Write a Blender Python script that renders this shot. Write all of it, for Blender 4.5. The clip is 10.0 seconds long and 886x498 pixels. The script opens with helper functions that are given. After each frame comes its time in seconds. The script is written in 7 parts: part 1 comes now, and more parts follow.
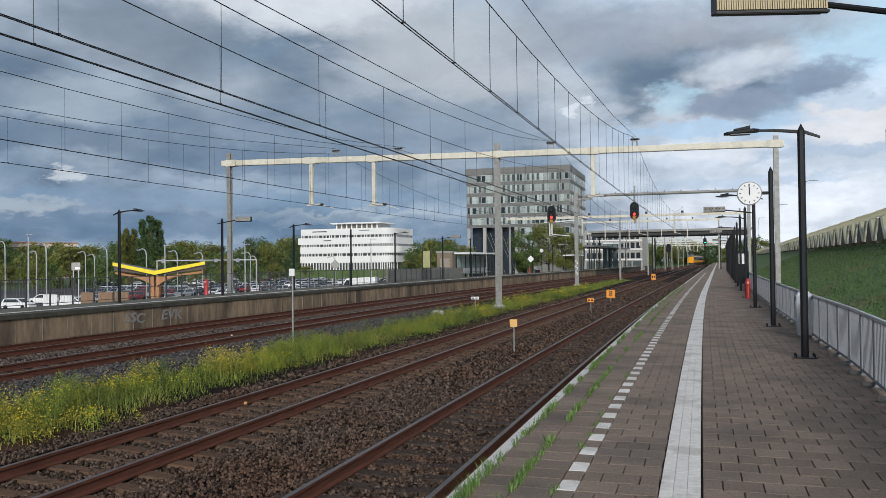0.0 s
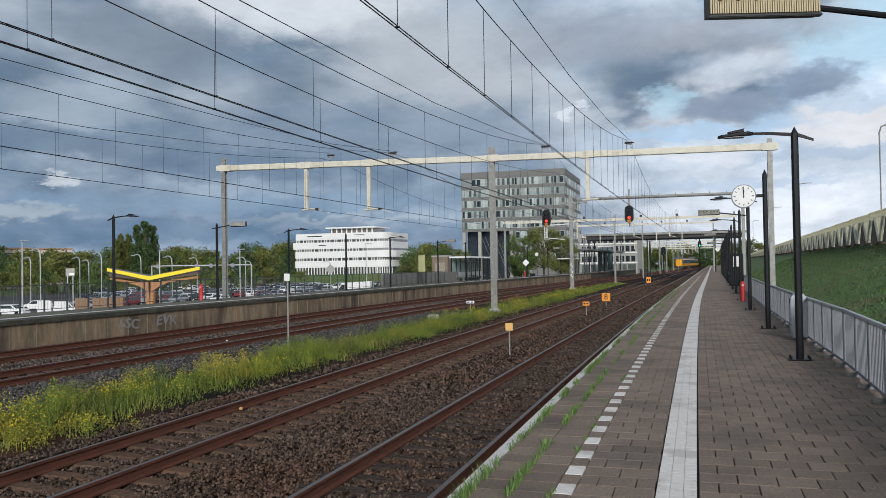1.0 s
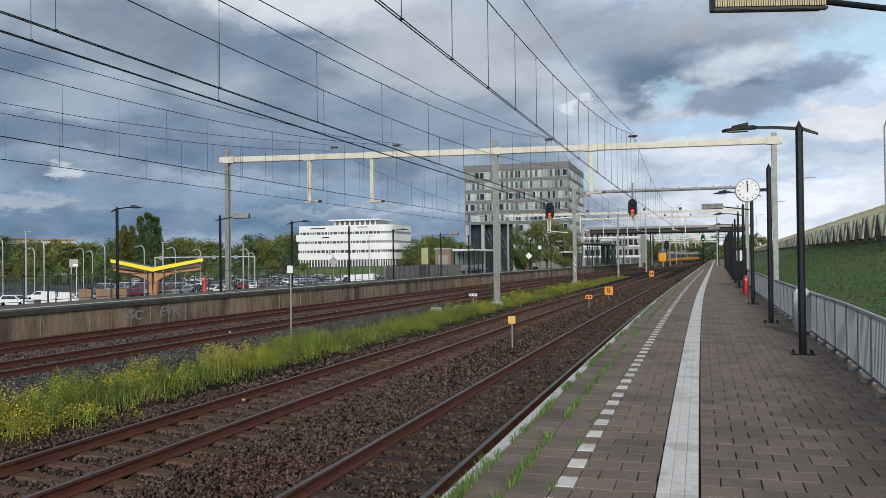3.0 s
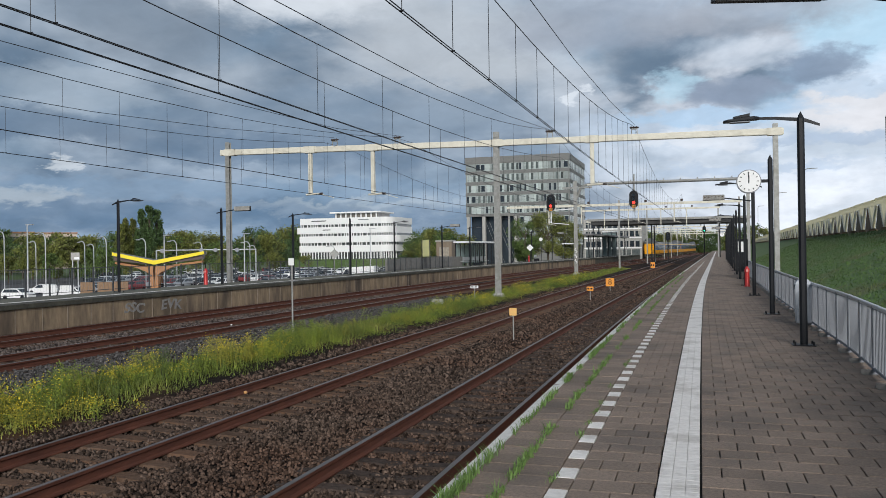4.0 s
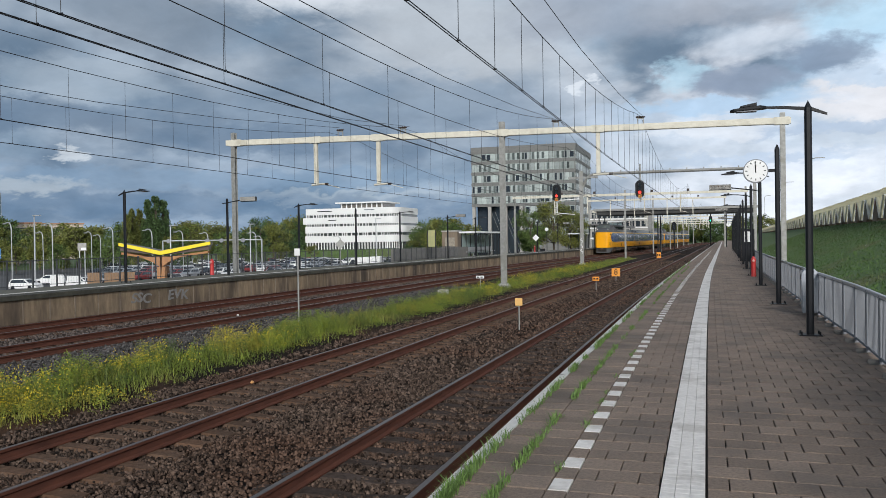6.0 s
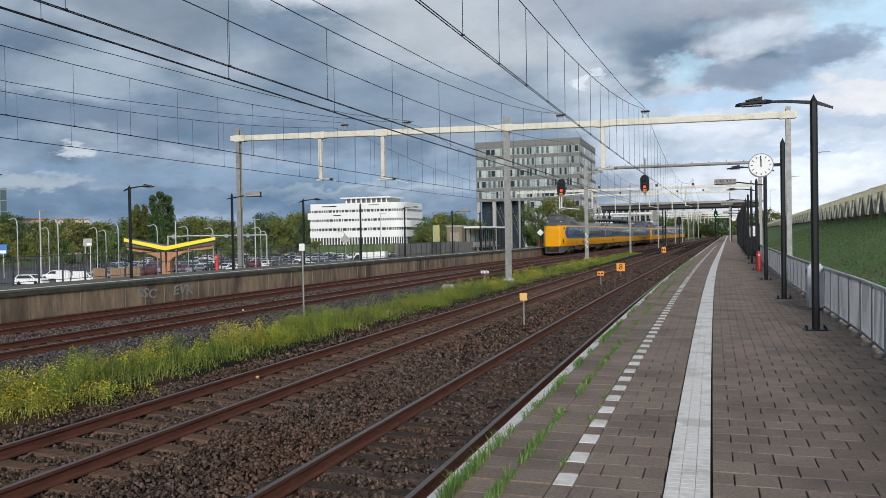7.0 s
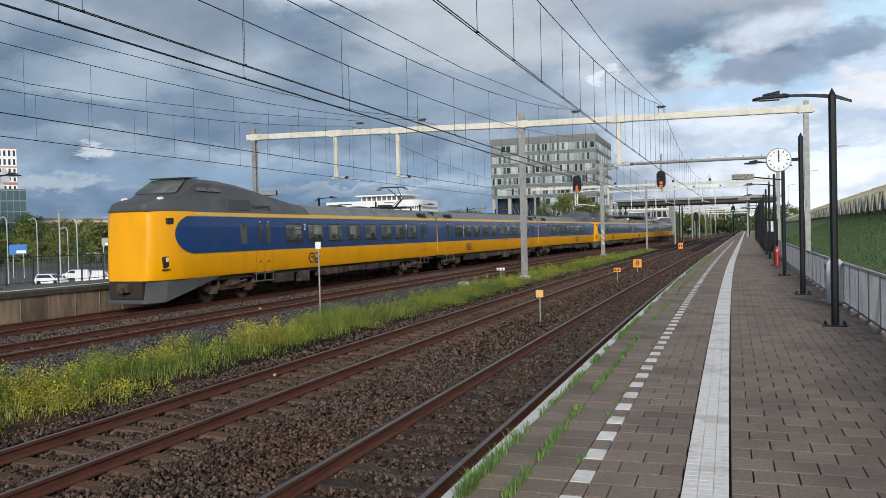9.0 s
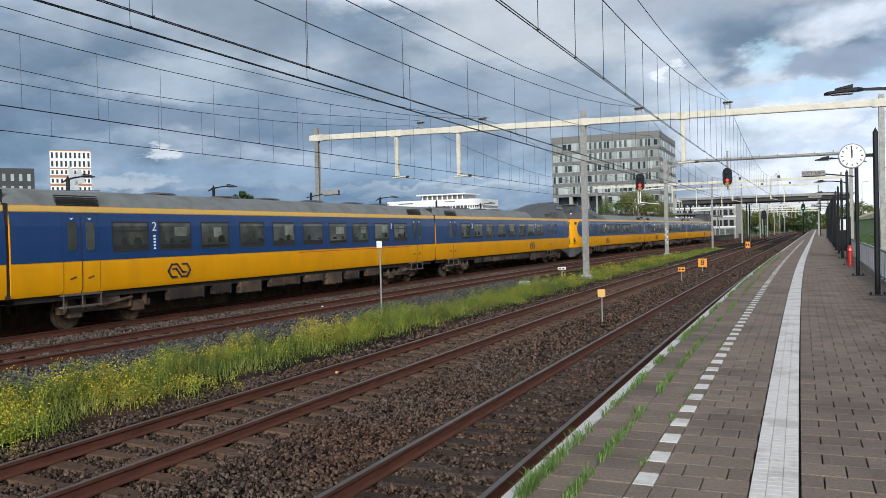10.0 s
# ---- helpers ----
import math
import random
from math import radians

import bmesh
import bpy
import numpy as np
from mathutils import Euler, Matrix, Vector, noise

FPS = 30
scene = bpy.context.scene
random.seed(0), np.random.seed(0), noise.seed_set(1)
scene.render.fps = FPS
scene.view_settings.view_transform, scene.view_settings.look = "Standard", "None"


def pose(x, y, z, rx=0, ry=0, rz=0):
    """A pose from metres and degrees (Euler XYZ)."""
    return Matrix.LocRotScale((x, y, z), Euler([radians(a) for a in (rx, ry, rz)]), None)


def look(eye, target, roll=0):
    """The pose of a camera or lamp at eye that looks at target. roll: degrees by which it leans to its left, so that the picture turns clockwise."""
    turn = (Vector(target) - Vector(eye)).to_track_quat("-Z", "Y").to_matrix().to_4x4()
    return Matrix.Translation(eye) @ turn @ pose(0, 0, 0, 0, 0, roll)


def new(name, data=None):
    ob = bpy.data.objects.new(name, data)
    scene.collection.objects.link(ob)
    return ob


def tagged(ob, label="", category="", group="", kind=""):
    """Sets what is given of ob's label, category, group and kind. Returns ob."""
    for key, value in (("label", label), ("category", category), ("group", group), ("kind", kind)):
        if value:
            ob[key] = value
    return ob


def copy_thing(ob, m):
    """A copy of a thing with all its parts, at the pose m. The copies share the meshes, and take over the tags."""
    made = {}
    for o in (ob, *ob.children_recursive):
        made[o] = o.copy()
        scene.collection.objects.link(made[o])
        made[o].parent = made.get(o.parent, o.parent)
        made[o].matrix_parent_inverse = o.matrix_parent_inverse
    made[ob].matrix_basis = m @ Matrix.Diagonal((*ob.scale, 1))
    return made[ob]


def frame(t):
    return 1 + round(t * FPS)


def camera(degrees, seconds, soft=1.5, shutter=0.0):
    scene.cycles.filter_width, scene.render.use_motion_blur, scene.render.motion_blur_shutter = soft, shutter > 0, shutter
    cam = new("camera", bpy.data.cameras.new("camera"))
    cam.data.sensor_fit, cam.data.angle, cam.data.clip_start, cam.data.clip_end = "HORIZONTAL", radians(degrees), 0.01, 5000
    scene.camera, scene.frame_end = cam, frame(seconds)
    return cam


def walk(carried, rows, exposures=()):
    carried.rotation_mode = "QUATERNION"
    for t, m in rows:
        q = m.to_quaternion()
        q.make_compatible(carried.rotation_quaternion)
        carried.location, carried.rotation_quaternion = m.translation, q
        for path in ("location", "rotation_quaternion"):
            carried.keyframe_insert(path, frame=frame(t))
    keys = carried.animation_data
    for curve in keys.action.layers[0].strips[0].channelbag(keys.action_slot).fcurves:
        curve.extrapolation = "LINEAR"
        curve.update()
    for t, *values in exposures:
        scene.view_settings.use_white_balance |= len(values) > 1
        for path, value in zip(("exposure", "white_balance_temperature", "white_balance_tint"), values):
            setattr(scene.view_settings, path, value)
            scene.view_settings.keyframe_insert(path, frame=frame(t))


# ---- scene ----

# ---------------- camera and its way ----------------
EYE = (0.0, 0.0, 1.755)
cam = camera(57.08, 10.0, soft=0.4)
TURNS = [(0.0, 17.388, 0.921, 0.669), (0.5, 17.004, 1.170, 0.863), (1.0, 17.055, 1.204, 0.935), (1.5, 17.214, 1.178, 0.875),
         (2.0, 17.267, 1.138, 0.702), (2.5, 17.259, 0.970, 0.624), (4.0, 17.342, 0.142, 0.831), (4.5, 17.432, -0.016, 0.907),
         (5.0, 17.512, -0.173, 0.824), (5.5, 17.609, -0.352, 0.822), (7.0, 18.067, -0.891, 0.980), (7.5, 18.219, -1.016, 0.950),
         (8.0, 18.397, -1.081, 1.036), (8.5, 18.715, -1.051, 1.130), (9.0, 19.163, -1.056, 1.341), (9.5, 20.382, -1.037, 1.440),
         (10.0, 23.416, -1.023, 1.406)]
walk(cam, [(t, pose(*EYE, 90 + pitch, roll, yaw)) for t, yaw, pitch, roll in TURNS],
     exposures=[(0.0, 0.22, 6250, 10), (5.0, 0.26, 6250, 10), (7.5, 0.33, 6250, 10), (9.0, 0.40, 6250, 10), (10.0, 0.52, 6250, 10)])

# ---------------- sky, sun, exposure ----------------
SUN_DIR = Vector((0.32, -0.84, 0.40)).normalized()      # towards the sun: low, behind the camera


def make_world():
    w = bpy.data.worlds.new("cloudy_sky")
    scene.world = w
    w.use_nodes = True
    nt = w.node_tree
    nt.nodes.clear()
    N, L = nt.nodes.new, nt.links.new

    def math_(op, a, b=None, c=None, clamp=False):
        n = N("ShaderNodeMath")
        n.operation, n.use_clamp = op, clamp
        for i, v in enumerate((a, b, c)):
            if v is None:
                continue
            if isinstance(v, (int, float)):
                n.inputs[i].default_value = v
            else:
                L(v, n.inputs[i])
        return n.outputs[0]

    def mix(f, a, b):
        n = N("ShaderNodeMix")
        n.data_type = "RGBA"
        for sock, v in ((n.inputs[0], f), (n.inputs[6], a), (n.inputs[7], b)):
            if isinstance(v, (int, float)):
                sock.default_value = v
            elif isinstance(v, tuple):
                sock.default_value = (*v, 1)
            else:
                L(v, sock)
        return n.outputs[2]

    def ramp(v, a, b):
        n = N("ShaderNodeMapRange")
        n.interpolation_type = "SMOOTHSTEP"
        L(v, n.inputs[0])
        n.inputs[1].default_value, n.inputs[2].default_value = a, b
        return n.outputs[0]

    sky = N("ShaderNodeTexSky")
    sky.sky_type, sky.sun_disc = "NISHITA", False
    sky.sun_elevation = math.asin(SUN_DIR.z)
    sky.sun_rotation = math.atan2(SUN_DIR.x, SUN_DIR.y)
    scaled = N("ShaderNodeVectorMath")
    scaled.operation = "SCALE"
    L(sky.outputs[0], scaled.inputs[0])
    scaled.inputs[3].default_value = 0.10
    tc = N("ShaderNodeTexCoord")
    sep = N("ShaderNodeSeparateXYZ")
    L(tc.outputs["Generated"], sep.inputs[0])
    x, y, z = sep.outputs
    zc = math_("MAXIMUM", math_("ADD", z, 0.42), 0.03)
    # clouds lie on a deck far overhead, so they flatten towards the horizon
    comb = N("ShaderNodeCombineXYZ")
    L(math_("DIVIDE", x, zc), comb.inputs[0])
    L(math_("DIVIDE", y, zc), comb.inputs[1])
    L(math_("MULTIPLY", z, 1.5), comb.inputs[2])

    def cloud(scale, detail, rough, shift, dist=0.15):
        n = N("ShaderNodeTexNoise")
        mp = N("ShaderNodeMapping")
        mp.inputs[1].default_value = shift
        L(comb.outputs[0], mp.inputs[0])
        L(mp.outputs[0], n.inputs["Vector"])
        n.inputs["Scale"].default_value, n.inputs["Detail"].default_value = scale, detail
        n.inputs["Roughness"].default_value, n.inputs["Distortion"].default_value = rough, dist
        return n.outputs["Fac"]

    big = cloud(1.5, 4, 0.45, (3.1, 1.7, 0.0))
    mid = cloud(4.2, 7, 0.50, (7.3, 2.2, 4.0))
    azim = math_("ARCTAN2", x, y)                         # 0 along the line, positive to its right
    right = ramp(azim, -0.30, 0.20)
    high = ramp(z, 0.10, 0.30)
    # deck: slate where thick, pale where thin; paler high up and to the right
    tone = math_("ADD", math_("MULTIPLY", big, 0.60), math_("MULTIPLY", mid, 0.45))
    dark, pale = (0.125, 0.180, 0.248), (0.385, 0.435, 0.490)
    body = mix(ramp(tone, 0.43, 0.64), dark, pale)
    low = math_("SUBTRACT", 1.0, ramp(z, 0.02, 0.22))
    slate = mix(ramp(mid, 0.38, 0.72), (0.105, 0.170, 0.255), (0.28, 0.36, 0.46))
    leftlow = math_("MULTIPLY", low, math_("SUBTRACT", 1.0, right))
    body = mix(math_("MULTIPLY", leftlow, 0.90), body, slate)
    body = mix(math_("MULTIPLY", ramp(azim, 0.02, 0.24), 0.60), body, (0.50, 0.55, 0.61))
    glow = math_("MULTIPLY", right, ramp(mid, 0.42, 0.60))
    body = mix(math_("MULTIPLY", glow, 0.85), body, (0.84, 0.86, 0.90))
    hz = math_("MULTIPLY", right, math_("SUBTRACT", 1.0, ramp(z, 0.0, 0.16)))
    body = mix(math_("MULTIPLY", hz, 0.60), body, (0.82, 0.86, 0.91))
    # gaps through which the blue shows
    gap = math_("MULTIPLY", ramp(cloud(3.0, 6, 0.48, (1.4, 5.2, 9.0)), 0.50, 0.60), math_("ADD", 0.06, math_("MULTIPLY", math_("MULTIPLY", right, ramp(z, 0.05, 0.2)), 0.35)))
    blue = mix(0.75, scaled.outputs[0], (0.44, 0.68, 0.90))
    body = mix(gap, body, blue)
    # single banks of cloud and clear patches: azimuth, height, half width, half height, colour, strength
    wob_a = math_("MULTIPLY", math_("SUBTRACT", cloud(9.0, 6, 0.62, (4.0, 6.0, 3.0), 0.2), 0.5), 0.13)
    wob_z = math_("MULTIPLY", math_("SUBTRACT", cloud(11.0, 6, 0.62, (8.0, 1.0, 5.0), 0.2), 0.5), 0.055)
    az2, z2 = math_("ADD", azim, wob_a), math_("ADD", z, wob_z)
    for a0, z0, ra, rz, colour, amount in (
            (-0.48, 0.310, 0.16, 0.046, (0.62, 0.65, 0.68), 0.90), (-0.64, 0.255, 0.10, 0.042, (0.20, 0.245, 0.300), 0.75),
            (-0.28, 0.245, 0.15, 0.052, (0.43, 0.46, 0.49), 0.75), (-0.10, 0.262, 0.15, 0.036, (0.270, 0.305, 0.365), 0.70),
            (-0.40, 0.165, 0.26, 0.036, (0.165, 0.230, 0.310), 0.60), (-0.73, 0.185, 0.11, 0.026, (0.33, 0.39, 0.45), 0.55),
            (-0.80, 0.145, 0.16, 0.020, (0.115, 0.170, 0.245), 0.75), (-0.55, 0.125, 0.16, 0.022, (0.115, 0.175, 0.255), 0.70),
            (-0.60, 0.078, 0.34, 0.012, (0.195, 0.285, 0.395), 0.60), (-0.42, 0.056, 0.16, 0.010, (0.40, 0.46, 0.51), 0.65),
            (-0.742, 0.104, 0.015, 0.007, (0.56, 0.60, 0.63), 0.75), (-0.79, 0.068, 0.060, 0.010, (0.40, 0.45, 0.49), 0.65),
            (-0.62, 0.048, 0.40, 0.014, (0.110, 0.180, 0.275), 0.55),
            (0.06, 0.115, 0.20, 0.045, (0.54, 0.62, 0.71), 0.45), (0.17, 0.150, 0.060, 0.030, (0.70, 0.69, 0.70), 0.85),
            (0.13, 0.118, 0.10, 0.008, (0.40, 0.48, 0.59), 0.80), (0.02, 0.150, 0.12, 0.010, (0.38, 0.53, 0.69), 0.75), (0.07, 0.090, 0.10, 0.007, (0.45, 0.54, 0.66), 0.70), (0.00, 0.125, 0.09, 0.010, (0.66, 0.69, 0.73), 0.70), (0.16, 0.172, 0.07, 0.009, (0.44, 0.55, 0.67), 0.70), (-0.10, 0.140, 0.07, 0.014, (0.42, 0.49, 0.58), 0.60),
            (-0.024, 0.184, 0.028, 0.018, (0.44, 0.63, 0.74), 0.65),
            (0.08, 0.222, 0.090, 0.018, (0.48, 0.55, 0.63), 0.45), (0.200, 0.240, 0.080, 0.042, (0.45, 0.64, 0.77), 0.85), (0.06, 0.258, 0.13, 0.022, (0.34, 0.37, 0.42), 0.65),
            (0.045, 0.177, 0.060, 0.018, (0.245, 0.295, 0.380), 0.85), (0.136, 0.196, 0.046, 0.022, (0.205, 0.260, 0.345), 0.88),
            (-0.132, 0.184, 0.012, 0.009, (0.66, 0.70, 0.74), 0.80)):
        u = math_("DIVIDE", math_("SUBTRACT", az2, a0), ra)
        v = math_("DIVIDE", math_("SUBTRACT", z2, z0), rz)
        d = math_("ADD", math_("MULTIPLY", u, u), math_("MULTIPLY", v, v))
        f = math_("SUBTRACT", 1.0, ramp(d, 0.15, 1.6))
        body = mix(math_("MULTIPLY", f, amount), body, colour)
    # above the view the deck is darkened to cut the sky's fill light
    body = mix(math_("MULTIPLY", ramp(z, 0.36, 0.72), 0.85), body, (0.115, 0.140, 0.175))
    # fine mottling over all of it
    mottle = math_("ADD", 0.80, math_("MULTIPLY", cloud(13.0, 8, 0.60, (2.5, 3.5, 6.0), 0.3), 0.40))
    tinted = N("ShaderNodeVectorMath")
    tinted.operation = "SCALE"
    L(body, tinted.inputs[0])
    L(mottle, tinted.inputs[3])
    body = tinted.outputs[0]
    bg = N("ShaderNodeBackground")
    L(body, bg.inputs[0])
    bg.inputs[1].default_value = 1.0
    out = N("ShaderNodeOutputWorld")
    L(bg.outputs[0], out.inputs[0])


make_world()
sun = new("sun", bpy.data.lights.new("sun", "SUN"))
sun.data.energy, sun.data.angle, sun.data.color = 2.7, radians(20), (1.0, 0.955, 0.885)
sun.matrix_world = look((0, 0, 60), Vector((0, 0, 60)) - SUN_DIR)

# ---------------- materials ----------------
MATS = {}


def mat(name, a, b=None, scale=6.0, rough=0.8, metal=0.0, bump=0.0, fine=0.0, detail=6, pieces=0.0, islands=0.0,
        stretch=(1, 1, 1), emit=0.0, spec=0.5, place=False, c=None, cscale=0.6, camt=0.5, cutoff=(0.5, 0.65), coat=0.0):
    """A procedural surface: two tones by grain at scale (per metre), a third by large stains, relief, and a shade of its own for each piece."""
    if name in MATS:
        return MATS[name]
    m = MATS[name] = bpy.data.materials.new(name)
    m.use_nodes = True
    nt = m.node_tree
    N, L = nt.nodes.new, nt.links.new
    p = nt.nodes["Principled BSDF"]
    p.inputs["Roughness"].default_value, p.inputs["Metallic"].default_value = rough, metal
    p.inputs["Coat Weight"].default_value = coat
    p.inputs["Specular IOR Level"].default_value = spec
    b = b or tuple(v * 0.85 for v in a)
    tc = N("ShaderNodeTexCoord")
    mp = N("ShaderNodeMapping")
    L(N("ShaderNodeNewGeometry").outputs["Position"] if place else tc.outputs["Object"], mp.inputs[0])
    mp.inputs[3].default_value = stretch
    n1 = N("ShaderNodeTexNoise")
    L(mp.outputs[0], n1.inputs["Vector"])
    n1.inputs["Scale"].default_value, n1.inputs["Detail"].default_value, n1.inputs["Roughness"].default_value = scale, detail, 0.65
    r1 = N("ShaderNodeMapRange")
    L(n1.outputs[0], r1.inputs[0])
    r1.inputs[1].default_value, r1.inputs[2].default_value = 0.3, 0.7

    def mix(f, x, y):
        k = N("ShaderNodeMix")
        k.data_type = "RGBA"
        for sock, v in ((k.inputs[0], f), (k.inputs[6], x), (k.inputs[7], y)):
            if isinstance(v, tuple):
                sock.default_value = (*v, 1)
            elif isinstance(v, (int, float)):
                sock.default_value = v
            else:
                L(v, sock)
        return k.outputs[2]

    col = mix(r1.outputs[0], a, b)
    if c:
        n2 = N("ShaderNodeTexNoise")
        L(mp.outputs[0], n2.inputs["Vector"])
        n2.inputs["Scale"].default_value, n2.inputs["Detail"].default_value = cscale, 5
        r2 = N("ShaderNodeMapRange")
        L(n2.outputs[0], r2.inputs[0])
        r2.inputs[1].default_value, r2.inputs[2].default_value, r2.inputs[4].default_value = cutoff[0], cutoff[1], camt
        col = mix(r2.outputs[0], col, c)
    if pieces or islands:
        src = N("ShaderNodeObjectInfo").outputs["Random"] if pieces else N("ShaderNodeNewGeometry").outputs["Random Per Island"]
        hsv = N("ShaderNodeHueSaturation")
        r3 = N("ShaderNodeMapRange")
        L(src, r3.inputs[0])
        amt = pieces or islands
        r3.inputs[3].default_value, r3.inputs[4].default_value = 1 - amt, 1 + amt
        L(r3.outputs[0], hsv.inputs["Value"])
        L(col, hsv.inputs["Color"])
        col = hsv.outputs[0]
    L(col, p.inputs["Base Color"])
    if bump:
        bp = N("ShaderNodeBump")
        bp.inputs["Strength"].default_value, bp.inputs["Distance"].default_value = bump, 0.02
        n3 = N("ShaderNodeTexNoise")
        L(mp.outputs[0], n3.inputs["Vector"])
        n3.inputs["Scale"].default_value, n3.inputs["Detail"].default_value = fine or scale * 4, 4
        L(n3.outputs[0], bp.inputs["Height"])
        L(bp.outputs[0], p.inputs["Normal"])
    if emit:
        L(col, p.inputs["Emission Color"])
        p.inputs["Emission Strength"].default_value = emit
    return m


def glass(name, tint=(0.03, 0.04, 0.045), rough=0.06):
    """Dark glazing before an unlit inside."""
    if name in MATS:
        return MATS[name]
    m = mat(name, tint, tuple(v * 1.6 for v in tint), scale=1.2, rough=rough)
    m.node_tree.nodes["Principled BSDF"].inputs["IOR"].default_value = 1.55
    return m


# bed is near black: shade in the gaps between stones, put into its colour
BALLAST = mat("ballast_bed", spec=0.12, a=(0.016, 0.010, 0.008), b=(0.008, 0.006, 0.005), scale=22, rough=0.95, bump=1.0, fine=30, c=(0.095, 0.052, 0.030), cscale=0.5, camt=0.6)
STONE = mat("ballast_stone", spec=0.12, a=(0.122, 0.087, 0.068), b=(0.022, 0.015, 0.011), scale=9, rough=0.85, islands=0.85, c=(0.085, 0.044, 0.028), cscale=0.35, camt=0.45, cutoff=(0.46, 0.64))
MIXSTONE = mat("grey_brown_stone", spec=0.12, a=(0.135, 0.112, 0.100), b=(0.040, 0.030, 0.026), scale=10, rough=0.9, islands=0.65, c=(0.075, 0.045, 0.034), cscale=0.4, camt=0.4)
GREYSTONE = mat("grey_stone", spec=0.12, a=(0.125, 0.118, 0.115), b=(0.018, 0.016, 0.016), scale=12, rough=0.9, islands=0.7)
RUST = mat("rusty_rail", (0.120, 0.044, 0.027), (0.062, 0.024, 0.016), scale=14, rough=0.8, metal=0.1, spec=0.25, bump=0.3, stretch=(1, 0.15, 1))
RAILTOP = mat("worn_rail_top", (0.22, 0.17, 0.15), (0.14, 0.09, 0.07), scale=5, rough=0.38, metal=0.8, stretch=(1, 0.1, 1))
SHINY = mat("bright_rail_top", (0.22, 0.185, 0.165), (0.15, 0.12, 0.10), scale=5, rough=0.42, metal=0.9, stretch=(1, 0.1, 1))
SLEEPER = mat("weathered_sleeper", spec=0.12, a=(0.135, 0.088, 0.062), b=(0.058, 0.036, 0.025), place=True, scale=12, rough=0.92, bump=0.5, c=(0.14, 0.075, 0.045), cscale=1.2, pieces=0.15)
# darker sleeper tone for the track beside the near platform
DARKSLEEPER = mat("dark_sleeper", spec=0.12, a=(0.086, 0.064, 0.054), b=(0.032, 0.024, 0.020), place=True, scale=12, rough=0.9, bump=0.5, pieces=0.2)
PAVER = mat("brown_paver", (0.275, 0.210, 0.165), (0.145, 0.108, 0.084), place=True, scale=34, rough=0.88, bump=0.6, fine=140, pieces=0.16, c=(0.085, 0.072, 0.064), cscale=0.9, camt=0.5)
PAVERFAR = mat("brown_paver_far", (0.275, 0.210, 0.165), (0.145, 0.108, 0.084), scale=34, rough=0.88, bump=0.6, fine=140, islands=0.16, c=(0.085, 0.072, 0.064), cscale=0.9, camt=0.5)
JOINT = mat("paving_sand", (0.026, 0.022, 0.019), (0.016, 0.014, 0.012), scale=30, rough=0.95)
WHITE = mat("white_paver", (0.76, 0.73, 0.70), (0.60, 0.57, 0.54), place=True, scale=16, rough=0.8, bump=0.2, fine=120, pieces=0.05, c=(0.32, 0.29, 0.26), cscale=2.0, camt=0.5)
WHITEFAR = mat("white_paver_far", (0.76, 0.73, 0.70), (0.60, 0.57, 0.54), scale=16, rough=0.8, islands=0.06, c=(0.32, 0.29, 0.26), cscale=2.0, camt=0.5)
EDGEPAINT = mat("worn_white_edge", (0.66, 0.65, 0.63), (0.50, 0.49, 0.46), scale=9, rough=0.8, bump=0.2, c=(0.16, 0.14, 0.12), cscale=3.2, camt=0.9, cutoff=(0.58, 0.66))
WALLCON = mat("stained_concrete", (0.270, 0.198, 0.125), (0.115, 0.082, 0.054), place=True, scale=4, rough=0.92, bump=0.3, stretch=(1, 1, 0.25), c=(0.050, 0.036, 0.028), cscale=0.9, camt=0.9, cutoff=(0.48, 0.66), pieces=0.22)
SLABCON = mat("mossy_slab", (0.062, 0.058, 0.042), (0.022, 0.021, 0.016), scale=5, c=(0.10, 0.095, 0.07), cscale=1.3, camt=0.4, rough=0.92, bump=0.3)
PALECON = mat("pale_concrete", (0.42, 0.41, 0.38), (0.30, 0.29, 0.27), scale=5, rough=0.9, bump=0.2)
GALV = mat("galvanised_steel", (0.34, 0.34, 0.32), (0.22, 0.22, 0.21), scale=6, rough=0.55, metal=0.35, c=(0.20, 0.19, 0.16), cscale=1.5)
CREAM = mat("cream_beam_paint", (0.66, 0.63, 0.53), (0.56, 0.53, 0.44), scale=4, rough=0.55, c=(0.36, 0.33, 0.26), cscale=1.5, camt=0.4)
BLACK = mat("black_coated_steel", (0.012, 0.013, 0.016), (0.008, 0.009, 0.011), scale=9, rough=0.42, spec=0.25)
WIRE = mat("dark_copper_wire", (0.016, 0.016, 0.018), (0.010, 0.010, 0.012), scale=3, rough=0.5, metal=0.4)
INSUL = mat("brown_insulator", (0.05, 0.035, 0.030), scale=4, rough=0.3)
FENCE = mat("grey_fence_paint", (0.235, 0.245, 0.265), (0.18, 0.19, 0.21), scale=8, rough=0.5, metal=0.2)
RAILGREY = mat("dark_grey_railing", (0.060, 0.063, 0.068), (0.040, 0.042, 0.046), scale=8, rough=0.5)
FENCETOP = mat("galvanised_handrail", (0.52, 0.53, 0.54), (0.42, 0.43, 0.44), scale=8, rough=0.4, metal=0.4)
GRASS = mat("grass_blades", (0.190, 0.240, 0.030), (0.048, 0.076, 0.010), scale=0.9, rough=0.7, islands=0.45, c=(0.28, 0.27, 0.06), cscale=0.5, camt=0.6, cutoff=(0.48, 0.64))
BANKGRASS = mat("bank_grass", (0.090, 0.160, 0.036), (0.045, 0.090, 0.020), scale=2.2, rough=0.85, islands=0.12, c=(0.105, 0.110, 0.040), cscale=0.5, camt=0.7, bump=0.6)
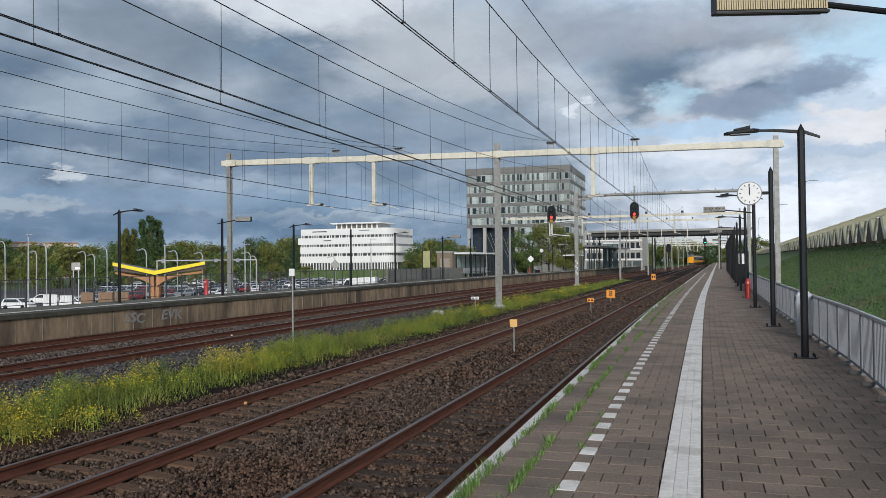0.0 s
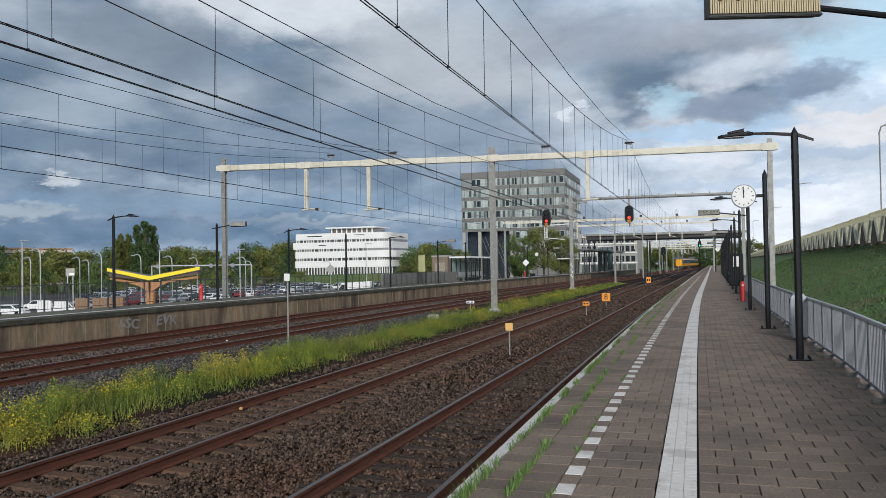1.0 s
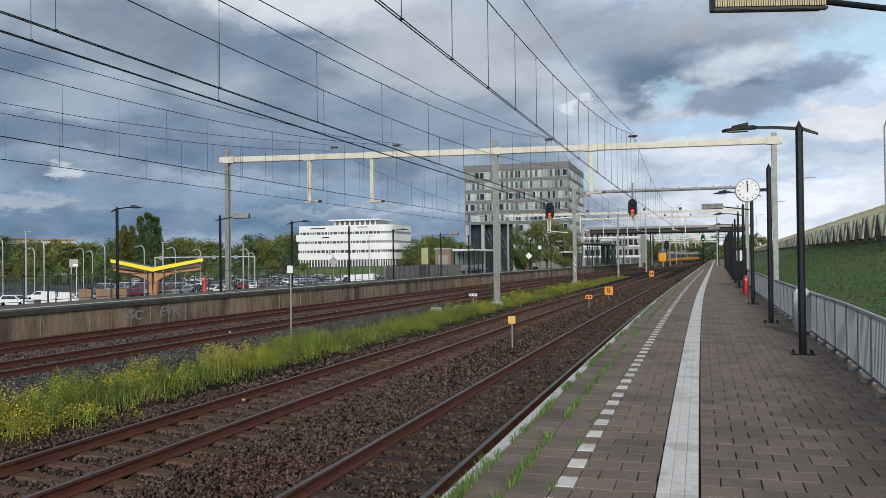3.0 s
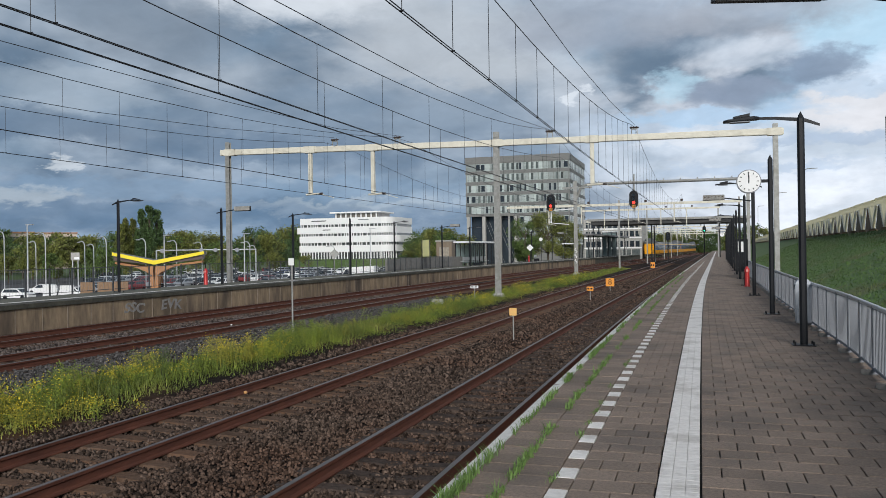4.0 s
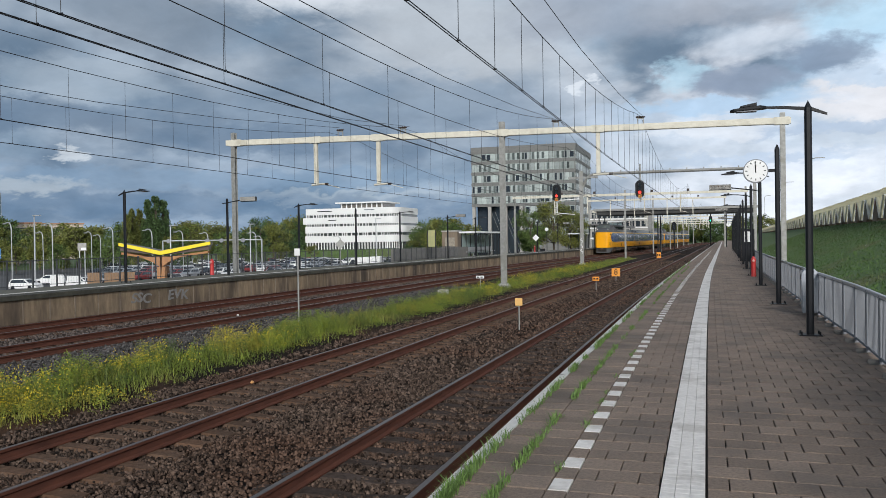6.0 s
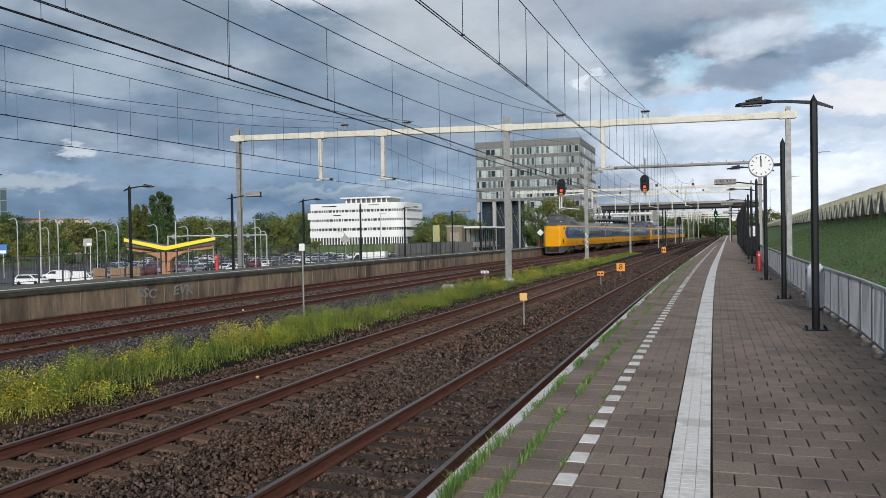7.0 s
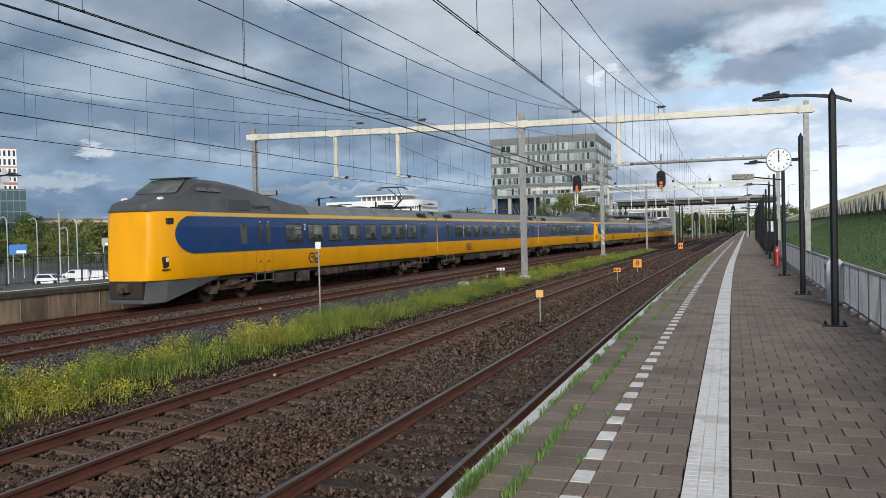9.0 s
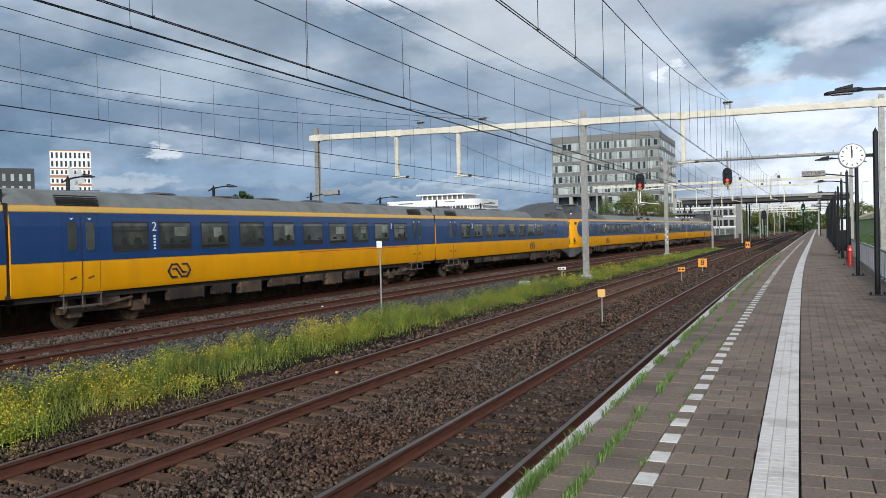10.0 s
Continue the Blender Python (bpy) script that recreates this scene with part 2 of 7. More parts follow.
FLOWER = mat("yellow_petals", (0.62, 0.50, 0.02), (0.50, 0.38, 0.01), scale=5, rough=0.6, islands=0.2)
ASPHALT = mat("car_park_asphalt", (0.075, 0.075, 0.078), (0.050, 0.050, 0.052), scale=2, rough=0.9, c=(0.12, 0.12, 0.12), cscale=0.15)
FIELD = mat("verge_grass", (0.085, 0.135, 0.035), (0.055, 0.095, 0.022), scale=0.8, rough=0.9, c=(0.12, 0.13, 0.05), cscale=0.05)
YEL = mat("train_yellow", (0.84, 0.375, 0.002), (0.80, 0.345, 0.002), scale=2, rough=0.32, spec=0.3, c=(0.62, 0.28, 0.01), cscale=1.1, camt=0.3, stretch=(1, 1, 0.4))
BLUE = mat("train_blue", (0.012, 0.050, 0.165), (0.009, 0.040, 0.138), scale=2, rough=0.26, spec=0.28, c=(0.02, 0.05, 0.14), cscale=1.2, camt=0.4)
STRIPE = mat("cream_stripe", (0.80, 0.53, 0.14), (0.74, 0.46, 0.10), scale=3, rough=0.4)
ROOFG = mat("train_roof_grey", (0.205, 0.212, 0.205), (0.145, 0.150, 0.145), scale=3, rough=0.5, c=(0.10, 0.095, 0.085), cscale=0.8, camt=0.6)
CABG = mat("cab_dark_grey", (0.072, 0.072, 0.074), (0.055, 0.055, 0.056), scale=3, rough=0.5, c=(0.11, 0.105, 0.10), cscale=0.9, camt=0.4)
UNDER = mat("brake_dust_brown", (0.120, 0.068, 0.038), (0.014, 0.010, 0.008), scale=3.2, c=(0.16, 0.13, 0.10), cscale=1.6, camt=0.5, rough=0.9, bump=0.4)
EQUIP = mat("equipment_brown", (0.070, 0.046, 0.032), (0.012, 0.009, 0.008), scale=1.6, rough=0.9, bump=0.3, pieces=0.5, c=(0.15, 0.085, 0.045), cscale=0.9, camt=0.5)
DARKUND = mat("underframe_black", (0.018, 0.016, 0.014), (0.030, 0.024, 0.020), scale=6, rough=0.9)
# paler blotches paint reflections and the lit inside into the opaque pane
GLASS = mat("train_glass", (0.085, 0.094, 0.086), (0.035, 0.042, 0.040), scale=0.9, rough=0.07, detail=3, pieces=0.35, c=(0.17, 0.18, 0.155), cscale=1.1, camt=0.7)
# dark tone for plates that paint the carriage's dim inside onto the panes
DIMINSIDE = mat("painted_dim_inside", (0.030, 0.030, 0.030), (0.016, 0.017, 0.017), scale=2, rough=0.15, pieces=0.5)
# pale tone that paints daylight from the opposite side onto the pane
DAYPAINT = mat("daylight_painted_on_glass", (0.24, 0.26, 0.23), (0.10, 0.12, 0.09), scale=2.2, rough=0.12, pieces=0.3)
BGLASS = glass("building_glass", (0.02, 0.026, 0.032), 0.05)
LOGO = mat("dark_blue_mark", (0.02, 0.02, 0.06), rough=0.4)
WHITEP = mat("white_paint", (0.80, 0.80, 0.79), (0.74, 0.74, 0.73), scale=3, rough=0.5)
TOWERG = mat("grey_cladding", (0.185, 0.185, 0.175), (0.140, 0.140, 0.134), scale=0.8, rough=0.7, stretch=(1, 1, 2.5))
ORANGE = mat("orange_sign", (0.80, 0.32, 0.04), (0.72, 0.28, 0.03), scale=4, rough=0.5)
RED = mat("red_paint", (0.50, 0.025, 0.02), (0.40, 0.02, 0.02), scale=6, rough=0.4)
BARK = mat("bark", (0.085, 0.065, 0.048), (0.05, 0.038, 0.028), scale=6, rough=0.95, bump=0.5)
WOODC = mat("canopy_timber", (0.42, 0.20, 0.075), (0.30, 0.135, 0.05), scale=4, rough=0.6, stretch=(1, 1, 0.2))
YELROOF = mat("bright_yellow_fascia", (0.82, 0.66, 0.01), (0.76, 0.60, 0.01), scale=2, rough=0.4)
TIMBER = mat("pallet_timber", (0.30, 0.19, 0.11), (0.20, 0.125, 0.075), scale=5, rough=0.8)
REDLAMP = mat("red_signal_lamp", (1.0, 0.045, 0.03), (1.0, 0.035, 0.02), rough=0.4, emit=1.6)
ORLAMP = mat("amber_figure_lamp", (0.55, 0.24, 0.03), (0.02, 0.015, 0.01), scale=9, detail=1, rough=0.5, emit=0.3)
GRNLAMP = mat("green_signal_lamp", (0.03, 1.0, 0.40), (0.02, 0.9, 0.3), rough=0.4, emit=4.0)


# ---------------- mesh tools ----------------
class Shape:
    """Vertices and faces that grow, to become one mesh."""

    def __init__(self):
        self.v, self.f = [], []

    def add(self, verts, faces):
        k = len(self.v)
        self.v.extend(tuple(p) for p in verts)
        self.f.extend(tuple(i + k for i in q) for q in faces)
        return self

    def box(self, x0, x1, y0, y1, z0, z1, m=None):
        c = [(x0, y0, z0), (x1, y0, z0), (x1, y1, z0), (x0, y1, z0), (x0, y0, z1), (x1, y0, z1), (x1, y1, z1), (x0, y1, z1)]
        if m is not None:
            c = [m @ Vector(p) for p in c]
        return self.add(c, [(3, 2, 1, 0), (4, 5, 6, 7), (0, 1, 5, 4), (1, 2, 6, 5), (2, 3, 7, 6), (3, 0, 4, 7)])

    def tube(self, a, b, r0, r1=None, n=8):
        a, b = Vector(a), Vector(b)
        r1 = r0 if r1 is None else r1
        q = (b - a).to_track_quat("Z", "Y")
        ring = [q @ Vector((math.cos(2 * math.pi * i / n), math.sin(2 * math.pi * i / n), 0)) for i in range(n)]
        vs = [a + p * r0 for p in ring] + [b + p * r1 for p in ring]
        fs = [(i, (i + 1) % n, n + (i + 1) % n, n + i) for i in range(n)]
        return self.add(vs, fs + [tuple(range(n - 1, -1, -1)), tuple(range(n, 2 * n))])

    def path(self, pts, r, n=5):
        """A thin round line through pts."""
        pts = [Vector(p) for p in pts]
        vs, fs = [], []
        for i, p in enumerate(pts):
            d = (pts[min(i + 1, len(pts) - 1)] - pts[max(i - 1, 0)]).normalized()
            q = d.to_track_quat("Z", "Y")
            vs += [p + q @ Vector((math.cos(2 * math.pi * j / n) * r, math.sin(2 * math.pi * j / n) * r, 0)) for j in range(n)]
        for i in range(len(pts) - 1):
            fs += [(i * n + j, i * n + (j + 1) % n, (i + 1) * n + (j + 1) % n, (i + 1) * n + j) for j in range(n)]
        return self.add(vs, fs + [tuple(range(n - 1, -1, -1)), tuple(range((len(pts) - 1) * n, len(pts) * n))])

    def loft(self, rings, closed=True, caps=True):
        n = len(rings[0])
        vs = [p for r in rings for p in r]
        fs = []
        for i in range(len(rings) - 1):
            for j in range(n if closed else n - 1):
                fs.append((i * n + j, i * n + (j + 1) % n, (i + 1) * n + (j + 1) % n, (i + 1) * n + j))
        if caps and closed:
            fs += [tuple(range(n - 1, -1, -1)), tuple(range((len(rings) - 1) * n, len(rings) * n))]
        return self.add(vs, fs)

    def prism(self, poly, axis, a, b):
        """A flat outline of (u, v) pushed along an axis from a to b."""
        def at(u, v, w):
            return {"x": (w, u, v), "y": (u, w, v), "z": (u, v, w)}[axis]
        return self.loft([[at(u, v, a) for u, v in poly], [at(u, v, b) for u, v in poly]])


def mesh_of(shape, name, material, bevel=0.0, smooth=False):
    me = bpy.data.meshes.new(name)
    me.from_pydata(shape.v, [], shape.f)
    bm = bmesh.new()
    bm.from_mesh(me)
    if len(shape.f) < 60000:
        bmesh.ops.recalc_face_normals(bm, faces=bm.faces)
    if bevel:
        bmesh.ops.bevel(bm, geom=[e for e in bm.edges if len(e.link_faces) == 2 and e.calc_face_angle(0) > 0.5], offset=bevel, segments=2, affect="EDGES", clamp_overlap=True)
    for f in bm.faces:
        f.smooth = smooth
    bm.to_mesh(me)
    bm.free()
    me.materials.append(material)
    if smooth:
        me.set_sharp_from_angle(angle=radians(38))
    return me


def part(name, shape, material, parent=None, label="", bevel=0.0, smooth=False, kind=""):
    ob = new(name, mesh_of(shape, name, material, bevel, smooth))
    if parent is not None:
        ob.parent = parent
    if label or kind:
        tagged(ob, label, kind=kind)
    return ob


def thing(name, label, category, group="", kind="", m=None):
    ob = new(name)
    tagged(ob, label, category, group, kind)
    if m is not None:
        ob.matrix_basis = m
    return ob


def bend(y, far=False):
    """How far the line has swung to the right at y metres ahead."""
    c, ln = (0.00029, 100.0) if far else (0.00022, 51.5)
    return c * y * y if y < ln else c * ln * ln + 2 * c * ln * (y - ln)


def along(off, y, far=False):
    return off + bend(y, far)


def heading(y, far=False):
    """Degrees by which the line points to the left of +Y there."""
    return -math.degrees(math.atan(bend(y + 0.5, far) - bend(y - 0.5, far)))


def stations(y0, y1, step):
    n = max(1, round((y1 - y0) / step))
    return [y0 + (y1 - y0) * i / n for i in range(n + 1)]


def swept(shape, profile, y0, y1, step=4.0, far=False, closed=True):
    """A profile of (offset, z) carried along the line."""
    return shape.loft([[(along(o, y, far), y, z) for o, z in profile] for y in stations(y0, y1, step)], closed=closed, caps=closed)


# heights: the near platform is 0; rail tops lie under it
TRACKS = {"a": (-3.575, -0.770, False), "b": (-7.908, -0.832, False), "c": (-16.369, -0.751, True), "d": (-20.613, -0.751, True)}
GAUGE = 1.507
FAR_Y = 420.0


# ---------------- ground and tracks ----------------
def build_ground():
    s = Shape()
    s.add([(-2500, -600, -3.92), (2500, -600, -3.92), (2500, 3500, -3.92), (-2500, 3500, -3.92)], [(0, 1, 2, 3)])
    tagged(part("ground", s, FIELD), "wide grassy ground reaching the horizon", "ground", kind="structure")
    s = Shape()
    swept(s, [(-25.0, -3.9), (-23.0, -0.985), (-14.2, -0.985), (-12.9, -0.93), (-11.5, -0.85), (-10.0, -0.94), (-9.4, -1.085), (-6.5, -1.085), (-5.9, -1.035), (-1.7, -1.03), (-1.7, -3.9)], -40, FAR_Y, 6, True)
    tagged(part("ballast", s, BALLAST), "brown-patched ballast bed, near black for the shade between stones", "ballast", kind="structure")
    s = Shape()
    s.add([(-190, -30, -3.85), (-29, -30, -3.85), (-29, 240, -3.85), (-150, 250, -3.85)], [(0, 1, 2, 3)])
    tagged(part("car_park_ground", s, ASPHALT), "grey asphalt car park beyond the far platform", "asphalt", kind="structure")


def build_track(key):
    off, top, far = TRACKS[key]
    t = thing("track", {"a": "railway track with bright worn rails beside the near platform", "b": "rust-brown railway track beside the grass strip",
                        "c": "brown railway track across the grass strip", "d": "brown railway track along the far platform wall"}[key], "railway track", "tracks", "structure")
    for side in (-1, 1):
        o = off + side * GAUGE / 2
        s = Shape()
        prof = [(-0.066, -0.172), (0.066, -0.172), (0.066, -0.155), (0.016, -0.135), (0.010, -0.06), (0.036, -0.040), (0.036, -0.006), (-0.036, -0.006),
                (-0.036, -0.040), (-0.010, -0.06), (-0.016, -0.135), (-0.066, -0.155)]
        swept(s, [(o + x, top + z) for x, z in prof], -40, FAR_Y, 3, far)
        rail = part("rail", s, RUST, t)
        s = Shape()
        swept(s, [(o - 0.034, top - 0.0055), (o + 0.034, top - 0.0055), (o + 0.027, top), (o - 0.027, top)], -40, FAR_Y, 3, far)
        part("rail_head", s, SHINY if key == "a" else RAILTOP, rail, "worn running surface")
    one = Shape()
    zt = top - 0.176
    one.loft([[(x, y * w, z - zt) for y, z in ((-0.15, zt - 0.16), (0.15, zt - 0.16), (0.12, zt - dz), (-0.12, zt - dz))]
              for x, w, dz in ((-1.26, 0.9, 0.02), (-0.95, 1.0, 0.0), (-0.45, 0.92, 0.0), (0.0, 0.8, 0.028), (0.45, 0.92, 0.0), (0.95, 1.0, 0.0), (1.26, 0.9, 0.02))])
    wood = DARKSLEEPER if key == "a" else SLEEPER
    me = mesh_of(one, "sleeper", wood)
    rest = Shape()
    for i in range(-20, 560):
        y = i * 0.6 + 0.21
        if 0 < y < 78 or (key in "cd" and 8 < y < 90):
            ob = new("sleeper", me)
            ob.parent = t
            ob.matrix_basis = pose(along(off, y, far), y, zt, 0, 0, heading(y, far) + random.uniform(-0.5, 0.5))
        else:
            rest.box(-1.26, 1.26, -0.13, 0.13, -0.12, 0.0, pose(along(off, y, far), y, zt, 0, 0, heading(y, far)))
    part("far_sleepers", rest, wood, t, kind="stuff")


def build_near_platform():
    p = thing("platform_1", "brown paved station platform with white safety line", "platform", kind="structure")
    s = Shape()
    swept(s, [(-1.80, -3.8), (4.2, -3.8), (4.2, -0.035), (-1.80, -0.035)], -12, FAR_Y, 4)
    part("platform_bed", s, JOINT, p, "sand joints under the paving")
    s = Shape()
    swept(s, [(-1.825, -0.32), (-1.72, -0.32), (-1.72, 0.004), (-1.825, 0.004)], -12, 260, 2)
    part("white_edge", s, EDGEPAINT, p, "worn white painted platform edge")
    s = Shape()
    swept(s, [(-1.79, -1.2), (-1.73, -1.2), (-1.73, -0.325), (-1.79, -0.325)], -12, 260, 4)
    part("edge_wall", s, SLABCON, p)
    s = Shape()
    swept(s, [(-0.317, -0.01), (-0.016, -0.01), (-0.016, 0.003), (-0.317, 0.003)], 17.2, 330, 4)
    swept(s, [(-0.317, -0.01), (-0.016, -0.01), (-0.016, 0.003), (-0.317, 0.003)], -12, 3.58, 4)
    part("far_white_line", s, WHITEFAR, p, "white guiding line")
    return p


def tile_shape(w, l, h=0.05, g=0.005, ch=0.003, gy=None):
    """One tile, its top at 0, with a small arris."""
    s = Shape()
    x, y = w / 2 - g, l / 2 - (g if gy is None else gy)
    s.loft([[(-x, -y, -h), (x, -y, -h), (x, y, -h), (-x, y, -h)], [(-x, -y, -ch), (x, -y, -ch), (x, y, -ch), (-x, y, -ch)],
            [(-x + ch, -y + ch, 0), (x - ch, -y + ch, 0), (x - ch, y - ch, 0), (-x + ch, y - ch, 0)]])
    return s


def pave_near(p):
    """Tiles of 0.3 m in half bond; the nearest as pieces, the rest joined."""
    rng = random.Random(4)
    big = mesh_of(tile_shape(0.30, 0.30, gy=0.009), "tile", PAVER)
    dash = mesh_of(tile_shape(0.15, 0.30), "white_tile", WHITE)
    slim = mesh_of(tile_shape(0.10, 0.10, g=0.001, ch=0.002), "line_tile", WHITE)
    rest, restw = Shape(), Shape()
    base, thin = tile_shape(0.30, 0.30, gy=0.009), tile_shape(0.15, 0.30, gy=0.009)

    def joined(dst, src, x, y, z, sx=1.0):
        dst.add([(vx * sx + x, vy + y, vz + z) for vx, vy, vz in src.v], src.f)

    count = 0
    for row in range(0, 420):
        y = -0.8 + row * 0.30
        near = 4.4 < y < 11.6
        if y > 110:
            break
        # between the edge and the dashes
        for k, (x, w) in enumerate(((-1.562, 0.32), (-1.242, 0.32))):
            joined(rest, base, along(x, y), y, rng.uniform(-0.004, 0.004), w / 0.3)
        joined(restw if row % 2 == 0 else rest, thin, along(-1.005, y), y, 0.0)
        for k in range(2):
            x = -0.78 + 0.30 * k + (0.15 if row % 2 else 0.0)
            if k == 1 and row % 2:
                joined(rest, thin, along(-0.405, y), y, 0.0, 1.0)
                joined(rest, thin, along(-0.855, y), y, 0.0, 1.0)
                continue
            joined(rest, base, along(x, y), y, rng.uniform(-0.002, 0.002))
        if row % 2 == 0:
            joined(rest, thin, along(-0.380, y), y, 0.0, 0.75)
        for k in range(20):
            x = 0.145 + 0.30 * k + (0.15 if row % 2 else 0.0)
            if x > 2.75:
                continue
            z = rng.uniform(-0.002, 0.002)
            if near and x < 2.4 and count < 300:
                ob = new("tile", big)
                ob.parent = p
                ob.matrix_basis = pose(along(x, y), y, z, rng.uniform(-0.4, 0.4), rng.uniform(-0.4, 0.4), heading(y))
                count += 1
            else:
                joined(rest, base, along(x, y), y, z)
        if row % 2:
            joined(rest, thin, along(0.07, y), y, 0.0)
    for i in range(36, 172):
        y = i * 0.10 + 0.05
        for k in range(3):
            if 5.4 < y < 11:
                ob = new("line_tile", slim)
                ob.parent = p
                ob.matrix_basis = pose(along(-0.267 + 0.1 * k, y), y, 0.001, 0, 0, heading(y))
            else:
                restw.add([(vx + along(-0.267 + 0.1 * k, y), vy + y, vz) for vx, vy, vz in tile_shape(0.1, 0.1, g=0.001, ch=0.002).v], tile_shape(0.1, 0.1).f)
    part("more_tiles", rest, PAVERFAR, p, kind="stuff")
    part("more_white_tiles", restw, WHITEFAR, p, kind="stuff")
    s = Shape()
    swept(s, [(-1.70, -0.02), (4.2, -0.02), (4.2, -0.001), (-1.70, -0.001)], 109.9, FAR_Y, 6)
    swept(s, [(-1.70, -0.02), (2.98, -0.02), (2.98, -0.001), (-1.70, -0.001)], -12, -0.96, 4)
    part("far_paving", s, PAVERFAR, p)


FAR_EDGE, FAR_TOP = -22.42, 0.13


def build_far_platform():
    p = thing("platform_2", "far platform with stained concrete wall and mossy edge", "platform", kind="structure")
    s = Shape()
    swept(s, [(FAR_EDGE - 4.0, -3.9), (FAR_EDGE - 0.1, -3.9), (FAR_EDGE - 0.1, FAR_TOP - 0.03), (FAR_EDGE - 3.4, FAR_TOP - 0.03)], -20, 230, 5, True)
    part("platform_core", s, SLABCON, p)
    s = Shape()
    swept(s, [(FAR_EDGE - 0.75, FAR_TOP - 0.16), (FAR_EDGE + 0.06, FAR_TOP - 0.16), (FAR_EDGE + 0.06, FAR_TOP), (FAR_EDGE - 0.75, FAR_TOP + 0.01)], -20, 230, 5, True)
    part("edge_slab", s, SLABCON, p, "mossy dark edge slab")
    s = Shape()
    swept(s, [(FAR_EDGE - 3.4, FAR_TOP - 0.02), (FAR_EDGE - 0.76, FAR_TOP - 0.02), (FAR_EDGE - 0.76, FAR_TOP + 0.012), (FAR_EDGE - 3.4, FAR_TOP + 0.012)], -20, 230, 5, True)
    part("far_paving", s, mat("mossy_paving", (0.135, 0.130, 0.100), (0.085, 0.085, 0.060), scale=6, rough=0.9, bump=0.2), p)
    s = Shape()
    swept(s, [(FAR_EDGE - 1.05, FAR_TOP + 0.01), (FAR_EDGE - 0.80, FAR_TOP + 0.01), (FAR_EDGE - 0.80, FAR_TOP + 0.02), (FAR_EDGE - 1.05, FAR_TOP + 0.02)], -20, 230, 5, True)
    part("white_line", s, WHITEFAR, p)
    return p


def panel_far_wall(p):
    """The wall under the edge, panel by panel, with pale joint strips."""
    js = Shape()
    js.box(-0.02, 0.014, -0.014, 0.014, -0.42, 0.40)
    jme = mesh_of(js, "joint_strip", mat("lime_streak", (0.26, 0.21, 0.16), (0.16, 0.12, 0.09), scale=5, rough=0.9, place=True))
    for i in range(8, 60):
        ob = new("joint_strip", jme)
        ob.parent = p
        ob.matrix_basis = pose(along(FAR_EDGE, 1.2 * i + 0.6, True), 1.2 * i + 0.6, FAR_TOP - 0.60, 0, 0, heading(1.2 * i, True))
    s = tile_shape(1.0, 0.86, h=0.12, g=0.008, ch=0.012)
    me = mesh_of(s, "wall_panel", WALLCON)
    for i in range(-4, 120):
        y = 1.2 * i
        ob = new("wall_panel", me)
        ob.parent = p
        x = along(FAR_EDGE, y, True)
        ob.matrix_basis = pose(x - random.uniform(0.0, 0.012), y, FAR_TOP - 0.58, 0, 90, heading(y, True)) @ pose(0, 0, 0, 0, 0, 90) @ Matrix.Diagonal((1.19, 1.0, 1.0, 1.0))


# ---------------- train ----------------
CAR, CABCAR = 26.9, 27.8
SIDE = [(1.36, 1.06), (1.42, 1.20), (1.445, 2.0), (1.43, 3.00), (1.39, 3.40)]       # half width and height over the rail
NAVY_LOW, NAVY_TOP, STRIPE_TOP = 1.99, 3.40, 3.58


def side_x(z):
    for (x0, z0), (x1, z1) in zip(SIDE, SIDE[1:]):
        if z <= z1:
            return x0 + (x1 - x0) * max(0, (z - z0)) / (z1 - z0)
    return SIDE[-1][0]


def roof_ring(y, peak, w=1.0, low=STRIPE_TOP, top=0.55):
    pts = [(1.37, low), (1.30, low + 0.16 * (peak - low)), (1.14, low + 0.52 * (peak - low)), (top + 0.3, low + 0.82 * (peak - low)), (top, low + 0.95 * (peak - low)), (0.0, peak)]
    ring = [(x * w, y, z) for x, z in pts]
    return ring + [(-x, yy, z) for x, yy, z in reversed(ring[:-1])]


def nose_w(y):
    """How the cab narrows, as a share of the full width."""
    k = max(0.0, (y - 25.6) / (CABCAR - 25.6))
    return 1.0 - 0.34 * k ** 2.2


def side_plate(s, y0, y1, z0, z1, side, proud, cut=None):
    """A plate that follows the car's side."""
    zs = sorted({z0, z1, *[z for _, z in SIDE if z0 < z < z1]})
    for a, b in zip(zs, zs[1:]):
        for pr, flip in ((proud, False), (-0.03, True)):
            s.add([(side * (side_x(a) + pr), y0, a), (side * (side_x(a) + pr), y1, a), (side * (side_x(b) + pr), y1, b), (side * (side_x(b) + pr), y0, b)], [(0, 1, 2, 3)])
    for yy in (y0, y1):
        s.add([(side * (side_x(z0) - 0.03), yy, z0), (side * (side_x(z0) + proud), yy, z0), (side * (side_x(z1) + proud), yy, z1), (side * (side_x(z1) - 0.03), yy, z1)], [(0, 1, 2, 3)])
    for zz in (z0, z1):
        s.add([(side * (side_x(zz) - 0.03), y0, zz), (side * (side_x(zz) + proud), y0, zz), (side * (side_x(zz) + proud), y1, zz), (side * (side_x(zz) - 0.03), y1, zz)], [(0, 1, 2, 3)])


